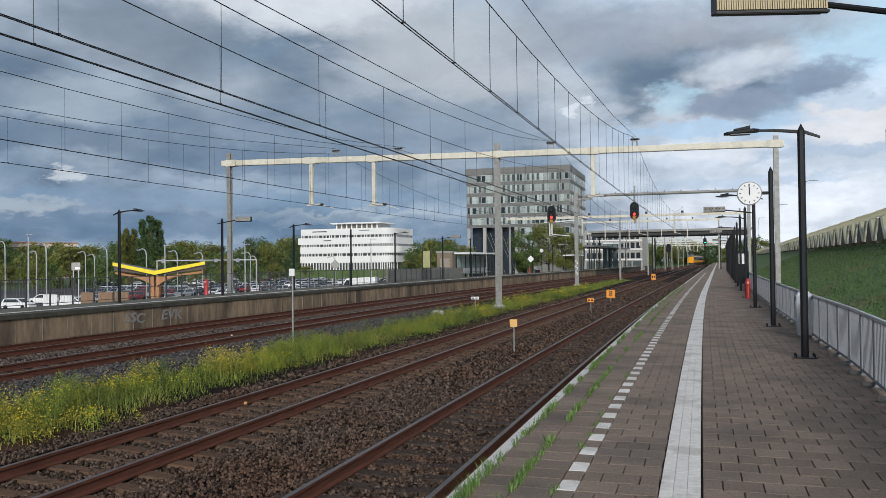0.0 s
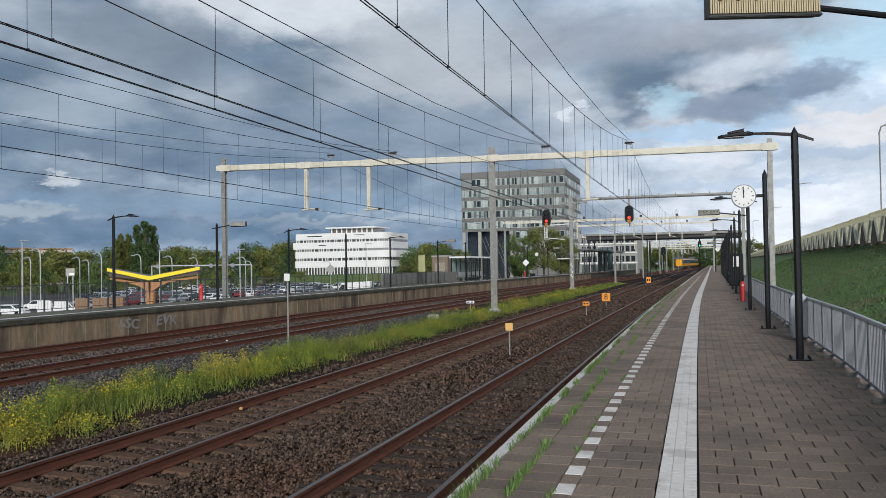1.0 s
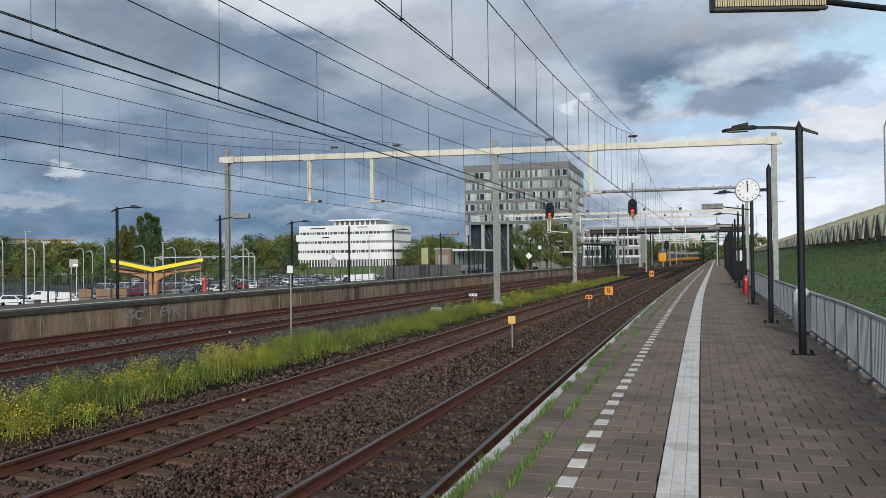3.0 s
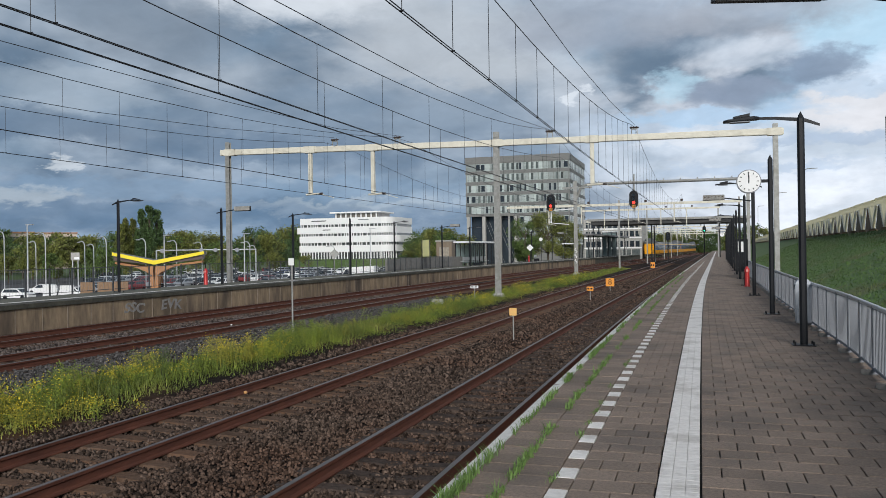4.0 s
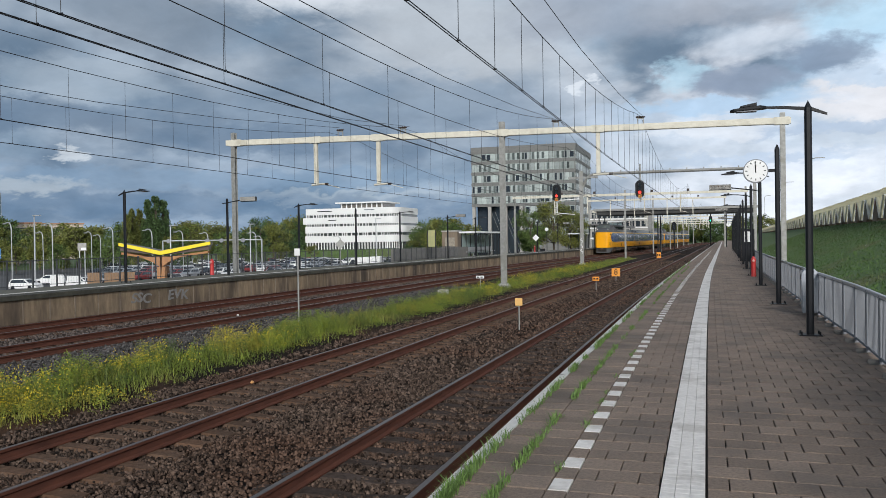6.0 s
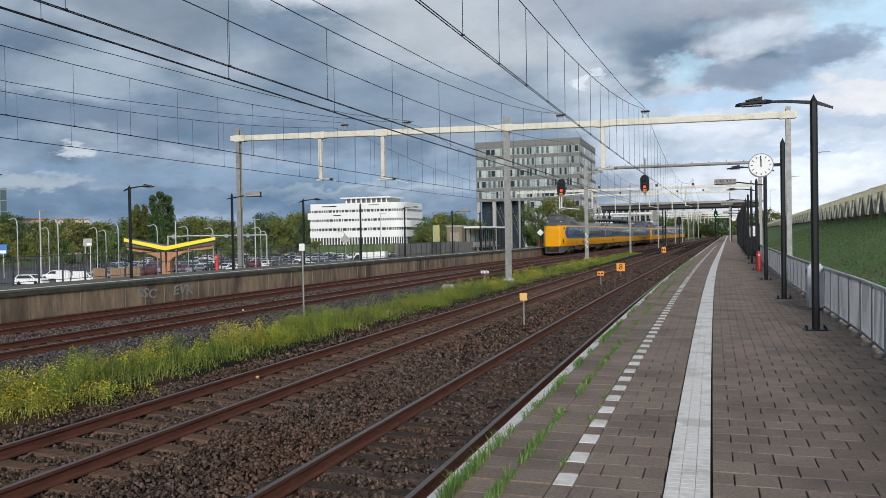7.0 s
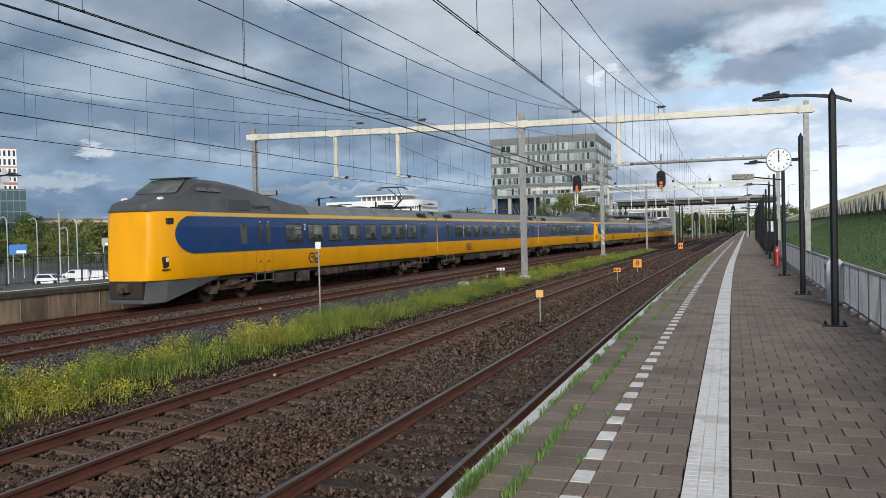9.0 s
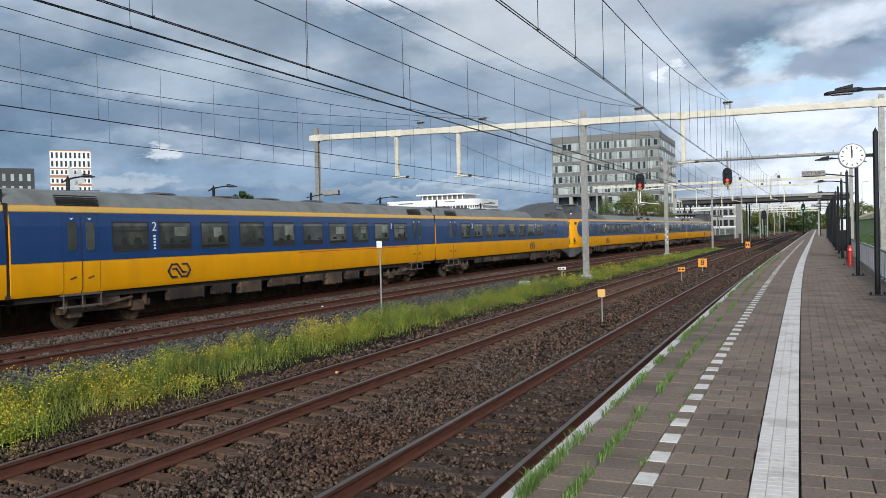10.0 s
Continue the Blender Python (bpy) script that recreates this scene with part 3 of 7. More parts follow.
def bogie(car, y):
    b = Shape()
    for sd in (-1, 1):
        b.box(sd * 1.02 - 0.09, sd * 1.02 + 0.09, y - 1.75, y + 1.75, 0.46, 0.66)
        for w in (-1.22, 1.22):
            b.box(sd * 1.02 - 0.13, sd * 1.02 + 0.14, y + w - 0.22, y + w + 0.22, 0.34, 0.62)
            b.tube((sd * 1.08, y + w - 0.32, 0.5), (sd * 1.08, y + w - 0.32, 0.92), 0.09, n=8)
            b.tube((sd * 1.08, y + w + 0.32, 0.5), (sd * 1.08, y + w + 0.32, 0.92), 0.09, n=8)
        b.box(sd * 1.0 - 0.2, sd * 1.0 + 0.2, y - 0.42, y + 0.42, 0.60, 0.98)
        b.tube((sd * 1.2, y - 0.9, 0.78), (sd * 1.2, y + 0.2, 0.62), 0.05, n=6)
    b.box(-0.9, 0.9, y - 0.3, y + 0.3, 0.55, 0.95)
    bg = part("bogie", b, UNDER, car, "dusty brown bogie frame")
    for w in (-1.22, 1.22):
        s = Shape()
        for sd in (-1, 1):
            s.tube((sd * 0.69, y + w, 0.47), (sd * 0.80, y + w, 0.47), 0.47, n=28)
            s.tube((sd * 0.67, y + w, 0.47), (sd * 0.70, y + w, 0.47), 0.50, n=28)
            s.tube((sd * 0.80, y + w, 0.47), (sd * 0.86, y + w, 0.47), 0.14, n=12)
        s.tube((-0.7, y + w, 0.47), (0.7, y + w, 0.47), 0.08, n=10)
        part("wheelset", s, UNDER, bg)


def underframe(car, y0, y1):
    rng = random.Random(int(y0 * 10 + y1))
    s = Shape()
    s.box(-1.25, 1.25, y0, y1, 0.88, 1.10)
    s.box(-0.6, 0.6, y0 + 3, y1 - 3, 0.42, 0.9)
    part("underframe", s, DARKUND, car)
    y = y0 + 5.9
    while y < y1 - 6.4:
        ln = rng.uniform(0.7, 2.0)
        h = rng.uniform(0.22, 0.50)
        for sd in (-1, 1):
            s = Shape()
            s.box(sd * 1.22 - 0.12, sd * 1.22 + 0.12, y, y + ln, 0.92 - h, 0.92)
            s.box(sd * 1.22 - 0.14, sd * 1.22 + 0.14, y + 0.06, y + 0.12, 0.90 - h, 0.93)
            s.box(sd * 1.22 - 0.14, sd * 1.22 + 0.14, y + ln * 0.55, y + ln * 0.58, 0.90 - h, 0.93)
            s.box(sd * 1.22 - 0.135, sd * 1.22 + 0.135, y + 0.02, y + ln - 0.02, 0.94 - h, 0.97 - h)
            s.tube((sd * 1.30, y - 0.1, 0.86 - h * 0.3), (sd * 1.30, y + ln + 0.2, 0.86 - h * 0.3), 0.022, n=6)
            part("equipment_box", s, EQUIP, car, bevel=0.02)
        y += ln + rng.uniform(0.25, 0.9)


def window(car, y0, y1, z0, z1, side, split=False):
    """A framed pane on the car's side; split: a transom across its upper third."""
    s = Shape()
    fr = 0.05
    for a, b, c, d in ((y0, y1, z1 - fr, z1), (y0, y1, z0, z0 + fr), (y0, y0 + fr, z0 + fr, z1 - fr), (y1 - fr, y1, z0 + fr, z1 - fr)):
        side_plate(s, a, b, c, d, side, 0.017)
    if split:
        side_plate(s, y0 + fr, y1 - fr, z1 - 0.31, z1 - 0.27, side, 0.016)
    w = part("window", s, DARKUND, car, "dark rubber window frame")
    s = Shape()
    side_plate(s, y0 + 0.02, y1 - 0.02, z0 + 0.02, z1 - 0.02, side, 0.012)
    part("pane", s, GLASS, w, "dark tinted glass")
    # plates on the opaque pane: painted daylight, seat shapes and the dim inside
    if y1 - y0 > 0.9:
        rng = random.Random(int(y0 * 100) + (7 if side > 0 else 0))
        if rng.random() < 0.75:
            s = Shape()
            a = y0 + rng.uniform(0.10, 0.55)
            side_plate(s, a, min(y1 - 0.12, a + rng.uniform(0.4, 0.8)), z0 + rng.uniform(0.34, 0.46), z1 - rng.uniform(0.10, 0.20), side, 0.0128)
            part("far_window", s, DAYPAINT, w, "pale plate on the pane painted as daylight from the other side")
        a = y0 + fr + rng.uniform(0.0, 0.3)
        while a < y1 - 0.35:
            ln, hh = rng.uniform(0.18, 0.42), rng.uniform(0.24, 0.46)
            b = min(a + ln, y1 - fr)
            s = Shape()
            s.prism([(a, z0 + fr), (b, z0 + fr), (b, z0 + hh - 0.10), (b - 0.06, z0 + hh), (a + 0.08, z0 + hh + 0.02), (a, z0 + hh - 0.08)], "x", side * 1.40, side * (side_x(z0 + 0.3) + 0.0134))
            part("seat_back", s, DIMINSIDE, w, "dark seat-shaped plate on the pane for the dim inside")
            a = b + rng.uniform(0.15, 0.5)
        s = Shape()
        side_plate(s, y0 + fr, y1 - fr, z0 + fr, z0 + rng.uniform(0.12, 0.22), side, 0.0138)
        part("inner_panel", s, DIMINSIDE, w, "dark plate low on the pane for the dim inside")


def door(car, yc, side):
    s = Shape()
    for a in (-0.66, 0.648):
        side_plate(s, yc + a, yc + a + 0.012, 1.05, 3.36, side, 0.014)
    side_plate(s, yc - 0.012, yc + 0.012, 1.03, 3.34, side, 0.016)
    side_plate(s, yc - 0.66, yc + 0.66, 3.345, 3.36, side, 0.014)
    d = part("door", s, mat("door_seal", (0.028, 0.026, 0.032), rough=0.7), car, "double door outlined by dark seals")
    for a in (-0.32, 0.32):
        s = Shape()
        pts = [(a + 0.15 * sx, z) for sx, z in ((-1, 2.36), (-0.6, 2.29), (0.6, 2.29), (1, 2.36), (1, 3.06), (0.6, 3.13), (-0.6, 3.13), (-1, 3.06))]
        s.prism([(yc + u, v) for u, v in pts], "x", side * 1.38, side * 1.462)
        part("door_pane", s, GLASS, d, "narrow rounded door window")
        s = Shape()
        s.prism([(yc + a - 0.06, 3.24), (yc + a + 0.06, 3.24), (yc + a, 3.18)], "x", side * 1.38, side * 1.444)
        part("door_mark", s, WHITEP, d, "small white mark")
        s = Shape()
        s.prism([(yc + a - 0.10, 1.52), (yc + a + 0.10, 1.46), (yc + a + 0.10, 1.50), (yc + a - 0.10, 1.56)], "x", side * 1.40, side * 1.448)
        part("door_note", s, UNDER, d)
    st = Shape()
    st.box(min(side * 1.2, side * 1.46), max(side * 1.2, side * 1.46), yc - 0.7, yc + 0.7, 1.0, 1.05)
    st.box(min(side * 1.25, side * 1.46), max(side * 1.25, side * 1.46), yc - 0.7, yc + 0.7, 0.66, 0.70)
    for a in (-0.68, 0, 0.66):
        st.box(min(side * 1.42, side * 1.45), max(side * 1.42, side * 1.45), yc + a, yc + a + 0.03, 0.66, 1.05)
    part("footstep", st, mat("step_steel", (0.12, 0.11, 0.10), (0.07, 0.06, 0.055), scale=6, rough=0.7), car, "grey two-tread step")


def operator_mark(car, yc, zc, side):
    """A plain two-arrow shape in dark blue."""
    s = Shape()
    for sg in (1, -1):
        pts = [(-0.14, -0.21), (-0.36, -0.21), (-0.52, 0.0), (-0.36, 0.21), (-0.10, 0.21), (0.15, -0.06), (0.30, -0.06)]
        for (u0, v0), (u1, v1) in zip(pts, pts[1:]):
            d = Vector((u1 - u0, v1 - v0)).normalized() * 0.030
            quad = [(u0 - d.x - d.y, v0 - d.y + d.x), (u1 + d.x - d.y, v1 + d.y + d.x), (u1 + d.x + d.y, v1 + d.y - d.x), (u0 - d.x + d.y, v0 - d.y - d.x)]
            s.prism([(yc + side * sg * u, zc + sg * v) for u, v in quad], "x", side * 1.40, side * (1.452 + 0.001 * sg))
    part("mark", s, LOGO, car, "dark blue two-arrow mark")


def digit_two(car, yc, zc, side, size=0.42, figure="2"):
    """A class number in the built-in font."""
    cu = bpy.data.curves.new("digit", "FONT")
    cu.body, cu.size, cu.extrude, cu.align_x, cu.align_y = figure, size, 0.004, "CENTER", "CENTER"
    tmp = bpy.data.objects.new("digit", cu)
    scene.collection.objects.link(tmp)
    me = bpy.data.meshes.new_from_object(tmp.evaluated_get(bpy.context.evaluated_depsgraph_get()))
    bpy.data.objects.remove(tmp)
    me.materials.clear()
    me.materials.append(WHITEP)
    ob = new("class_number", me)
    ob.parent = car
    ob.matrix_basis = pose(side * (side_x(zc) + 0.014), yc, zc, 90, 0, 90 * side)
    tagged(ob, "white painted class number")


def pantograph(car, y):
    """A single-arm collector: lower arm back, upper arm forward, two strips."""
    s = Shape()
    for sx in (-0.62, 0.62):
        s.tube((sx, y - 1.0, 4.24), (sx, y + 2.6, 4.24), 0.04, n=6)
        for a in (-0.9, 0.8, 2.4):
            s.tube((sx, y + a, 4.02), (sx, y + a, 4.22), 0.07, n=8)
    for a in (-0.9, 0.2, 1.2, 2.4):
        s.box(-0.66, 0.66, y + a - 0.05, y + a + 0.05, 4.22, 4.29)
    s.box(-0.3, 0.3, y + 1.3, y + 2.2, 4.26, 4.38)
    base = part("pantograph", s, DARKUND, car, "raised black single-arm current collector")
    s = Shape()
    s.tube((0, y + 0.2, 4.30), (0, y - 0.95, 4.84), 0.055, n=8)
    part("lower_arm", s, DARKUND, base)
    s = Shape()
    s.tube((0.12, y + 0.5, 4.30), (0.10, y - 0.80, 4.80), 0.022, n=6)
    part("guide_rod", s, DARKUND, base)
    s = Shape()
    s.path([(-0.34, y + 0.55, 5.46), (-0.05, y - 0.95, 4.84), (0.05, y - 0.95, 4.84), (0.34, y + 0.55, 5.46)], 0.028, 6)
    part("upper_arm", s, DARKUND, base)
    for a in (0.40, 0.78):
        s = Shape()
        s.path([(-0.98, y + a, 5.36), (-0.74, y + a, 5.53), (0.74, y + a, 5.53), (0.98, y + a, 5.36)], 0.03, 6)
        part("contact_strip", s, DARKUND, base)


def roof_gear(car, y0, y1):
    rng = random.Random(int(y1))
    y = y0 + 3
    while y < y1 - 3:
        s = Shape()
        s.loft([roof_ring(yy, 4.16 + h, 0.42, 4.12, 0.5) for yy, h in ((y - 0.42, -0.03), (y - 0.25, 0.05), (y + 0.25, 0.05), (y + 0.42, -0.03))])
        part("roof_vent", s, CABG, car, "low dark roof ventilator")
        y += rng.uniform(2.4, 3.6)


def plain_sides(car, y0, y1, navy1, cab):
    """Yellow sides, the navy band laid on them, the cream stripe, louvres."""
    s = Shape()
    ring = [(x, z) for x, z in SIDE] + [(1.37, STRIPE_TOP)]
    full = ring + [(-x, z) for x, z in reversed(ring)]
    ys = [y0, y1] if not cab else [y0, 12, 20, 25.6, 25.9, 26.2, 26.45, 26.7, 26.9, 27.1, 27.25, 27.4, 27.5, 27.6, 27.68, 27.74, 27.78, CABCAR]
    rings = []
    for y in ys:
        w = nose_w(y) if cab else 1.0
        if cab and y > 27.55:
            w *= 1 - 0.22 * (1 - math.sqrt(max(0, 1 - ((y - 27.55) / (CABCAR - 27.55)) ** 2)))
        rings.append([(x * w, y - (0.16 * max(0, (y - 27)) * (z - 1.06) / 2.5 if cab else 0), z) for x, z in full])
    s.loft(rings)
    part("body", s, YEL, car, "yellow car body", smooth=True)
    for side in (-1, 1):
        s = Shape()
        if cab:
            zs = [NAVY_LOW + (NAVY_TOP - NAVY_LOW) * i / 14 for i in range(15)]
            ends = [navy1 - 1.0 + 1.0 * math.sqrt(max(0.0, 1 - ((z - 2.72) / 0.735) ** 2)) for z in zs]
            ends = [max(e, navy1 - 0.98) for e in ends]
            for pr in (0.009, -0.02):
                vs, fs = [], []
                for z, e in zip(zs, ends):
                    for y in (y0, 12, 20, 25.6, 25.75, 25.9, 26.05, 26.2, 26.325, 26.45, 26.575, 26.7, 99.0):
                        y = min(y, e)
                        vs.append((side * (side_x(z) * nose_w(y) + pr + (0.014 if y > 25.55 and pr > 0 else 0)), y, z))
                for i in range(len(zs) - 1):
                    fs += [(i * 13 + j, i * 13 + j + 1, i * 13 + j + 14, i * 13 + j + 13) for j in range(12)]
                s.add(vs, fs)
        else:
            side_plate(s, y0 + 0.02, y1 - 0.02, NAVY_LOW, NAVY_TOP, side, 0.009)
        part("navy_band", s, BLUE, car, "dark blue window band")
        s = Shape()
        side_plate(s, y0 + 0.02, 25.6 if cab else y1 - 0.02, NAVY_TOP + 0.02, STRIPE_TOP - 0.02, side, 0.012)
        part("stripe", s, STRIPE, car, "cream stripe under the roof")


def louvre(car, yc, side):
    s = Shape()
    for i in range(6):
        z = 3.60 + i * 0.055
        x = 1.37 - (z - STRIPE_TOP) * 0.32
        s.box(min(side * (x - 0.06), side * (x + 0.012)), max(side * (x - 0.06), side * (x + 0.012)), yc - 0.75, yc + 0.75, z, z + 0.03)
    part("louvre", s, DARKUND, car, "black slatted air intake")


WIN_MID = [(3.55, 5.05, True), (5.55, 7.05, False), (7.65, 9.15, True), (9.65, 11.15, False), (11.65, 13.15, False), (13.75, 15.25, False), (15.8, 17.3, False),
           (17.9, 19.4, False), (19.9, 21.4, False), (21.85, 23.35, True)]


def middle_car():
    car = thing("train_carriage", "blue and yellow intercity carriage with grey roof", "train carriage", "cars of the train")
    plain_sides(car, 0.07, CAR - 0.07, 0, False)
    s = Shape()
    s.loft([roof_ring(0.07, 4.04), roof_ring(0.4, 4.12), roof_ring(CAR - 0.4, 4.12), roof_ring(CAR - 0.07, 4.04)])
    part("roof", s, ROOFG, car, "weathered grey roof", smooth=True)
    for side in (-1, 1):
        for a, b, sp in WIN_MID:
            window(car, a, b, 2.22, 3.15, side, sp)
        door(car, 2.4, side)
        door(car, CAR - 2.4, side)
        lead_end = CAR if side < 0 else 0.0
        operator_mark(car, abs(lead_end - 6.4), 1.52, side)
        digit_two(car, abs(lead_end - 5.3), 2.98, side)
        digit_two(car, abs(lead_end - 21.6), 2.98, side, figure="1")
        s = Shape()
        ya, yb = sorted((abs(lead_end - 13.4), abs(lead_end - 23.6)))
        side_plate(s, ya, yb, 1.90, 1.925, side, 0.012)
        part("class_line", s, RED, car, "thin red line along the first-class part")
        for k in range(5):
            s = Shape()
            yk = abs(lead_end - 5.3)
            side_plate(s, yk - 0.05, yk + 0.05, 2.26 + 0.10 * k, 2.32 + 0.10 * k, side, 0.013)
            part("word_bar", s, WHITEP, car, "small white bar of lettering")
        louvre(car, 2.4, side)
        louvre(car, CAR - 2.4, side)
    bogie(car, 3.6)
    bogie(car, CAR - 3.6)
    underframe(car, 0.3, CAR - 0.3)
    roof_gear(car, 1, CAR - 1)
    s = Shape()
    for e in (0.0, CAR):
        s.box(-1.40, 1.40, e - 0.075, e + 0.075, 1.05, 3.62)
        s.box(-1.20, 1.20, e - 0.075, e + 0.075, 3.62, 4.0)
    part("gangway", s, DARKUND, car, "black gangway bellows")
    return car


def cab_car(pant):
    car = thing("train_cab_car", "blue and yellow intercity cab car with raised dark cab", "train carriage", "cars of the train")
    plain_sides(car, 0.07, CABCAR, 26.75, True)
    s = Shape()
    s.loft([roof_ring(0.07, 4.04), roof_ring(0.4, 4.12), roof_ring(17.4, 4.12)])
    part("roof", s, ROOFG, car, "weathered grey roof", smooth=True)
    # the raised cab over the gangway door
    rows = [(16.9, 4.13, 1.0, 0.55), (17.4, 4.16, 1.01, 0.6), (19.0, 4.38, 1.02, 0.62), (20.5, 4.62, 1.02, 0.66), (22.0, 4.82, 1.02, 0.72), (23.4, 4.93, 1.02, 0.78), (24.6, 4.95, 1.02, 0.82),
            (25.3, 4.90, 1.02, 0.82), (25.75, 4.55, 1.01, 0.84), (26.35, 4.20, 0.97, 0.84), (26.8, 4.10, 0.915, 0.82), (27.3, 4.02, 0.81, 0.80), (27.62, 3.90, 0.715, 0.74), (27.74, 3.66, 0.66, 0.72)]
    s = Shape()
    s.loft([roof_ring(y, pk, w, STRIPE_TOP + 0.005, tp) for y, pk, w, tp in rows])
    cab = part("cab_roof", s, CABG, car, "dark grey raised cab dome", smooth=True)
    s = Shape()
    s.add([(-0.80, 25.36, 4.86), (0.80, 25.36, 4.86), (0.98, 26.2, 4.30), (-0.98, 26.2, 4.30)], [(0, 1, 2, 3)])
    s.add([(-0.80, 25.30, 4.80), (0.80, 25.30, 4.80), (0.98, 26.1, 4.26), (-0.98, 26.1, 4.26)], [(3, 2, 1, 0)])
    part("windscreen", s, GLASS, cab, "sloping dark windscreen")
    s = Shape()
    s.loft([[(-0.78, 24.5, 4.93), (0.78, 24.5, 4.93), (0.70, 24.5, 4.985), (-0.70, 24.5, 4.985)], [(-0.86, 25.5, 4.87), (0.86, 25.5, 4.87), (0.80, 25.5, 4.925), (-0.80, 25.5, 4.925)]])
    part("visor", s, CABG, cab, bevel=0.03)
    for side in (-1, 1):
        s = Shape()
        s.loft([[(side * 0.90, 24.1, 4.80), (side * 0.90, 24.95, 4.80), (side * 1.14, 25.3, 4.36), (side * 1.14, 23.7, 4.36)],
                [(side * 0.99, 24.1, 4.84), (side * 0.99, 24.95, 4.84), (side * 1.22, 25.3, 4.40), (side * 1.22, 23.7, 4.40)]])
        part("cab_side_window", s, mat("cab_tint", (0.115, 0.100, 0.098), (0.085, 0.075, 0.075), scale=2, rough=0.25), cab, "grey-tinted cab side window")
        s = Shape()
        s.loft([[(side * 1.00, 24.45, 4.85), (side * 1.00, 24.57, 4.85), (side * 1.24, 24.60, 4.38), (side * 1.24, 24.45, 4.38)],
                [(side * 0.95, 24.45, 4.85), (side * 0.95, 24.57, 4.85), (side * 1.15, 24.60, 4.38), (side * 1.15, 24.45, 4.38)]])
        part("window_pillar", s, CABG, cab)
        s = Shape()
        s.tube((side * 0.82, 26.78, 4.06), (side * 0.82, 26.98, 4.03), 0.075, n=12)
        part("marker_light", s, WHITEP, cab)
        s = Shape()
        s.box(min(side * 1.0, side * 1.39), max(side * 1.0, side * 1.39), 21.9, 23.5, 3.66, 4.12, pose(0, 0, 0))
        part("roof_hatch", s, CABG, car, "raised grey side hatch", bevel=0.03)
        louvre(car, 21.0, side)
        # dark square grille and lamp on the yellow nose
        w = nose_w(26.9)
        s = Shape()
        s.prism([(26.75, 3.10), (27.08, 3.10), (27.08, 3.32), (26.75, 3.32)], "x", side * 1.30 * w, side * 1.452 * w)
        part("nose_grille", s, DARKUND, car, "small dark grille")
        s = Shape()
        s.prism([(26.95, 1.55), (27.25, 1.50), (27.30, 1.90), (26.90, 1.95)], "x", side * 1.20 * nose_w(27.1), side * 1.462 * nose_w(27.1))
        hl = part("headlight", s, DARKUND, car, "dark headlight housing", bevel=0.02)
        s = Shape()
        s.tube((side * 1.30 * nose_w(27.1), 27.1, 1.80), (side * 1.475 * nose_w(27.1), 27.13, 1.80), 0.085, n=14)
        part("lens", s, mat("amber_lens", (0.55, 0.42, 0.24), (0.30, 0.20, 0.12), scale=12, rough=0.15, emit=0.5), hl, "dull amber headlight lens")
        s = Shape()
        s.box(min(side * 1.2, side * 1.42) * w, max(side * 1.2, side * 1.42) * w, 26.6, 27.3, 1.42, 1.46)
        part("nose_step", s, DARKUND, car)
        for k, (a, b, sp) in enumerate([(CAR - b2, CAR - a2, s2) for a2, b2, s2 in reversed(WIN_MID)]):
            if b < 19.6:
                window(car, a, b, 2.22, 3.15, side, sp or k in (0, 7))
        s = Shape()
        pts = [(-0.24, 2.34), (-0.18, 2.26), (0.18, 2.26), (0.24, 2.34), (0.24, 3.05), (0.18, 3.13), (-0.18, 3.13), (-0.24, 3.05)]
        s.prism([(22.55 + u, v) for u, v in pts], "x", side * 1.38, side * 1.456)
        part("crew_window", s, GLASS, car, "narrow crew window")
        s = Shape()
        side_plate(s, 24.1, 25.1, 3.02, 3.28, side, 0.014)
        part("side_grille", s, DARKUND, car, "dark air grille in the blue")
        door(car, 21.0, side)
        door(car, 2.4, side)
        operator_mark(car, 16.7, 1.52, side)
        digit_two(car, 17.55, 2.98, side)
        digit_two(car, 5.3, 2.98, side)
        louvre(car, 2.4, side)
    # front: plough, coupler pocket
    s = Shape()
    s.loft([[(-1.36, 24.2, 1.05), (1.36, 24.2, 1.05), (1.36, 24.2, 0.98), (-1.36, 24.2, 0.98)],
            [(-1.38, 25.6, 1.08), (1.38, 25.6, 1.08), (1.36, 25.6, 0.66), (-1.36, 25.6, 0.66)],
            [(-1.16, 27.0, 1.09), (1.16, 27.0, 1.09), (1.18, 27.1, 0.26), (-1.18, 27.1, 0.26)],
            [(-0.84, 27.65, 1.09), (0.84, 27.65, 1.09), (0.88, 27.85, 0.24), (-0.88, 27.85, 0.24)]])
    plough = part("front_skirt", s, CABG, car, "dark grey front skirt", bevel=0.02)
    # solid dark box; its colour paints the shade inside the coupler opening
    s = Shape()
    s.box(-0.74, 0.74, 27.5, 27.875, 0.42, 1.06)
    part("coupler_pocket", s, DARKUND, plough, "dark block painted as the shade of the open pocket")
    s = Shape()
    s.box(-0.26, 0.26, 27.6, 28.05, 0.66, 0.98)
    s.tube((0, 27.9, 0.74), (0, 28.12, 0.74), 0.12, n=10)
    part("coupler", s, UNDER, plough, "brown automatic coupler", bevel=0.02)
    bogie(car, 3.6)
    bogie(car, 23.0)
    underframe(car, 0.3, 25.0)
    roof_gear(car, 6 if pant else 1, 16.0)
    if pant:
        pantograph(car, 3.4)
    return car


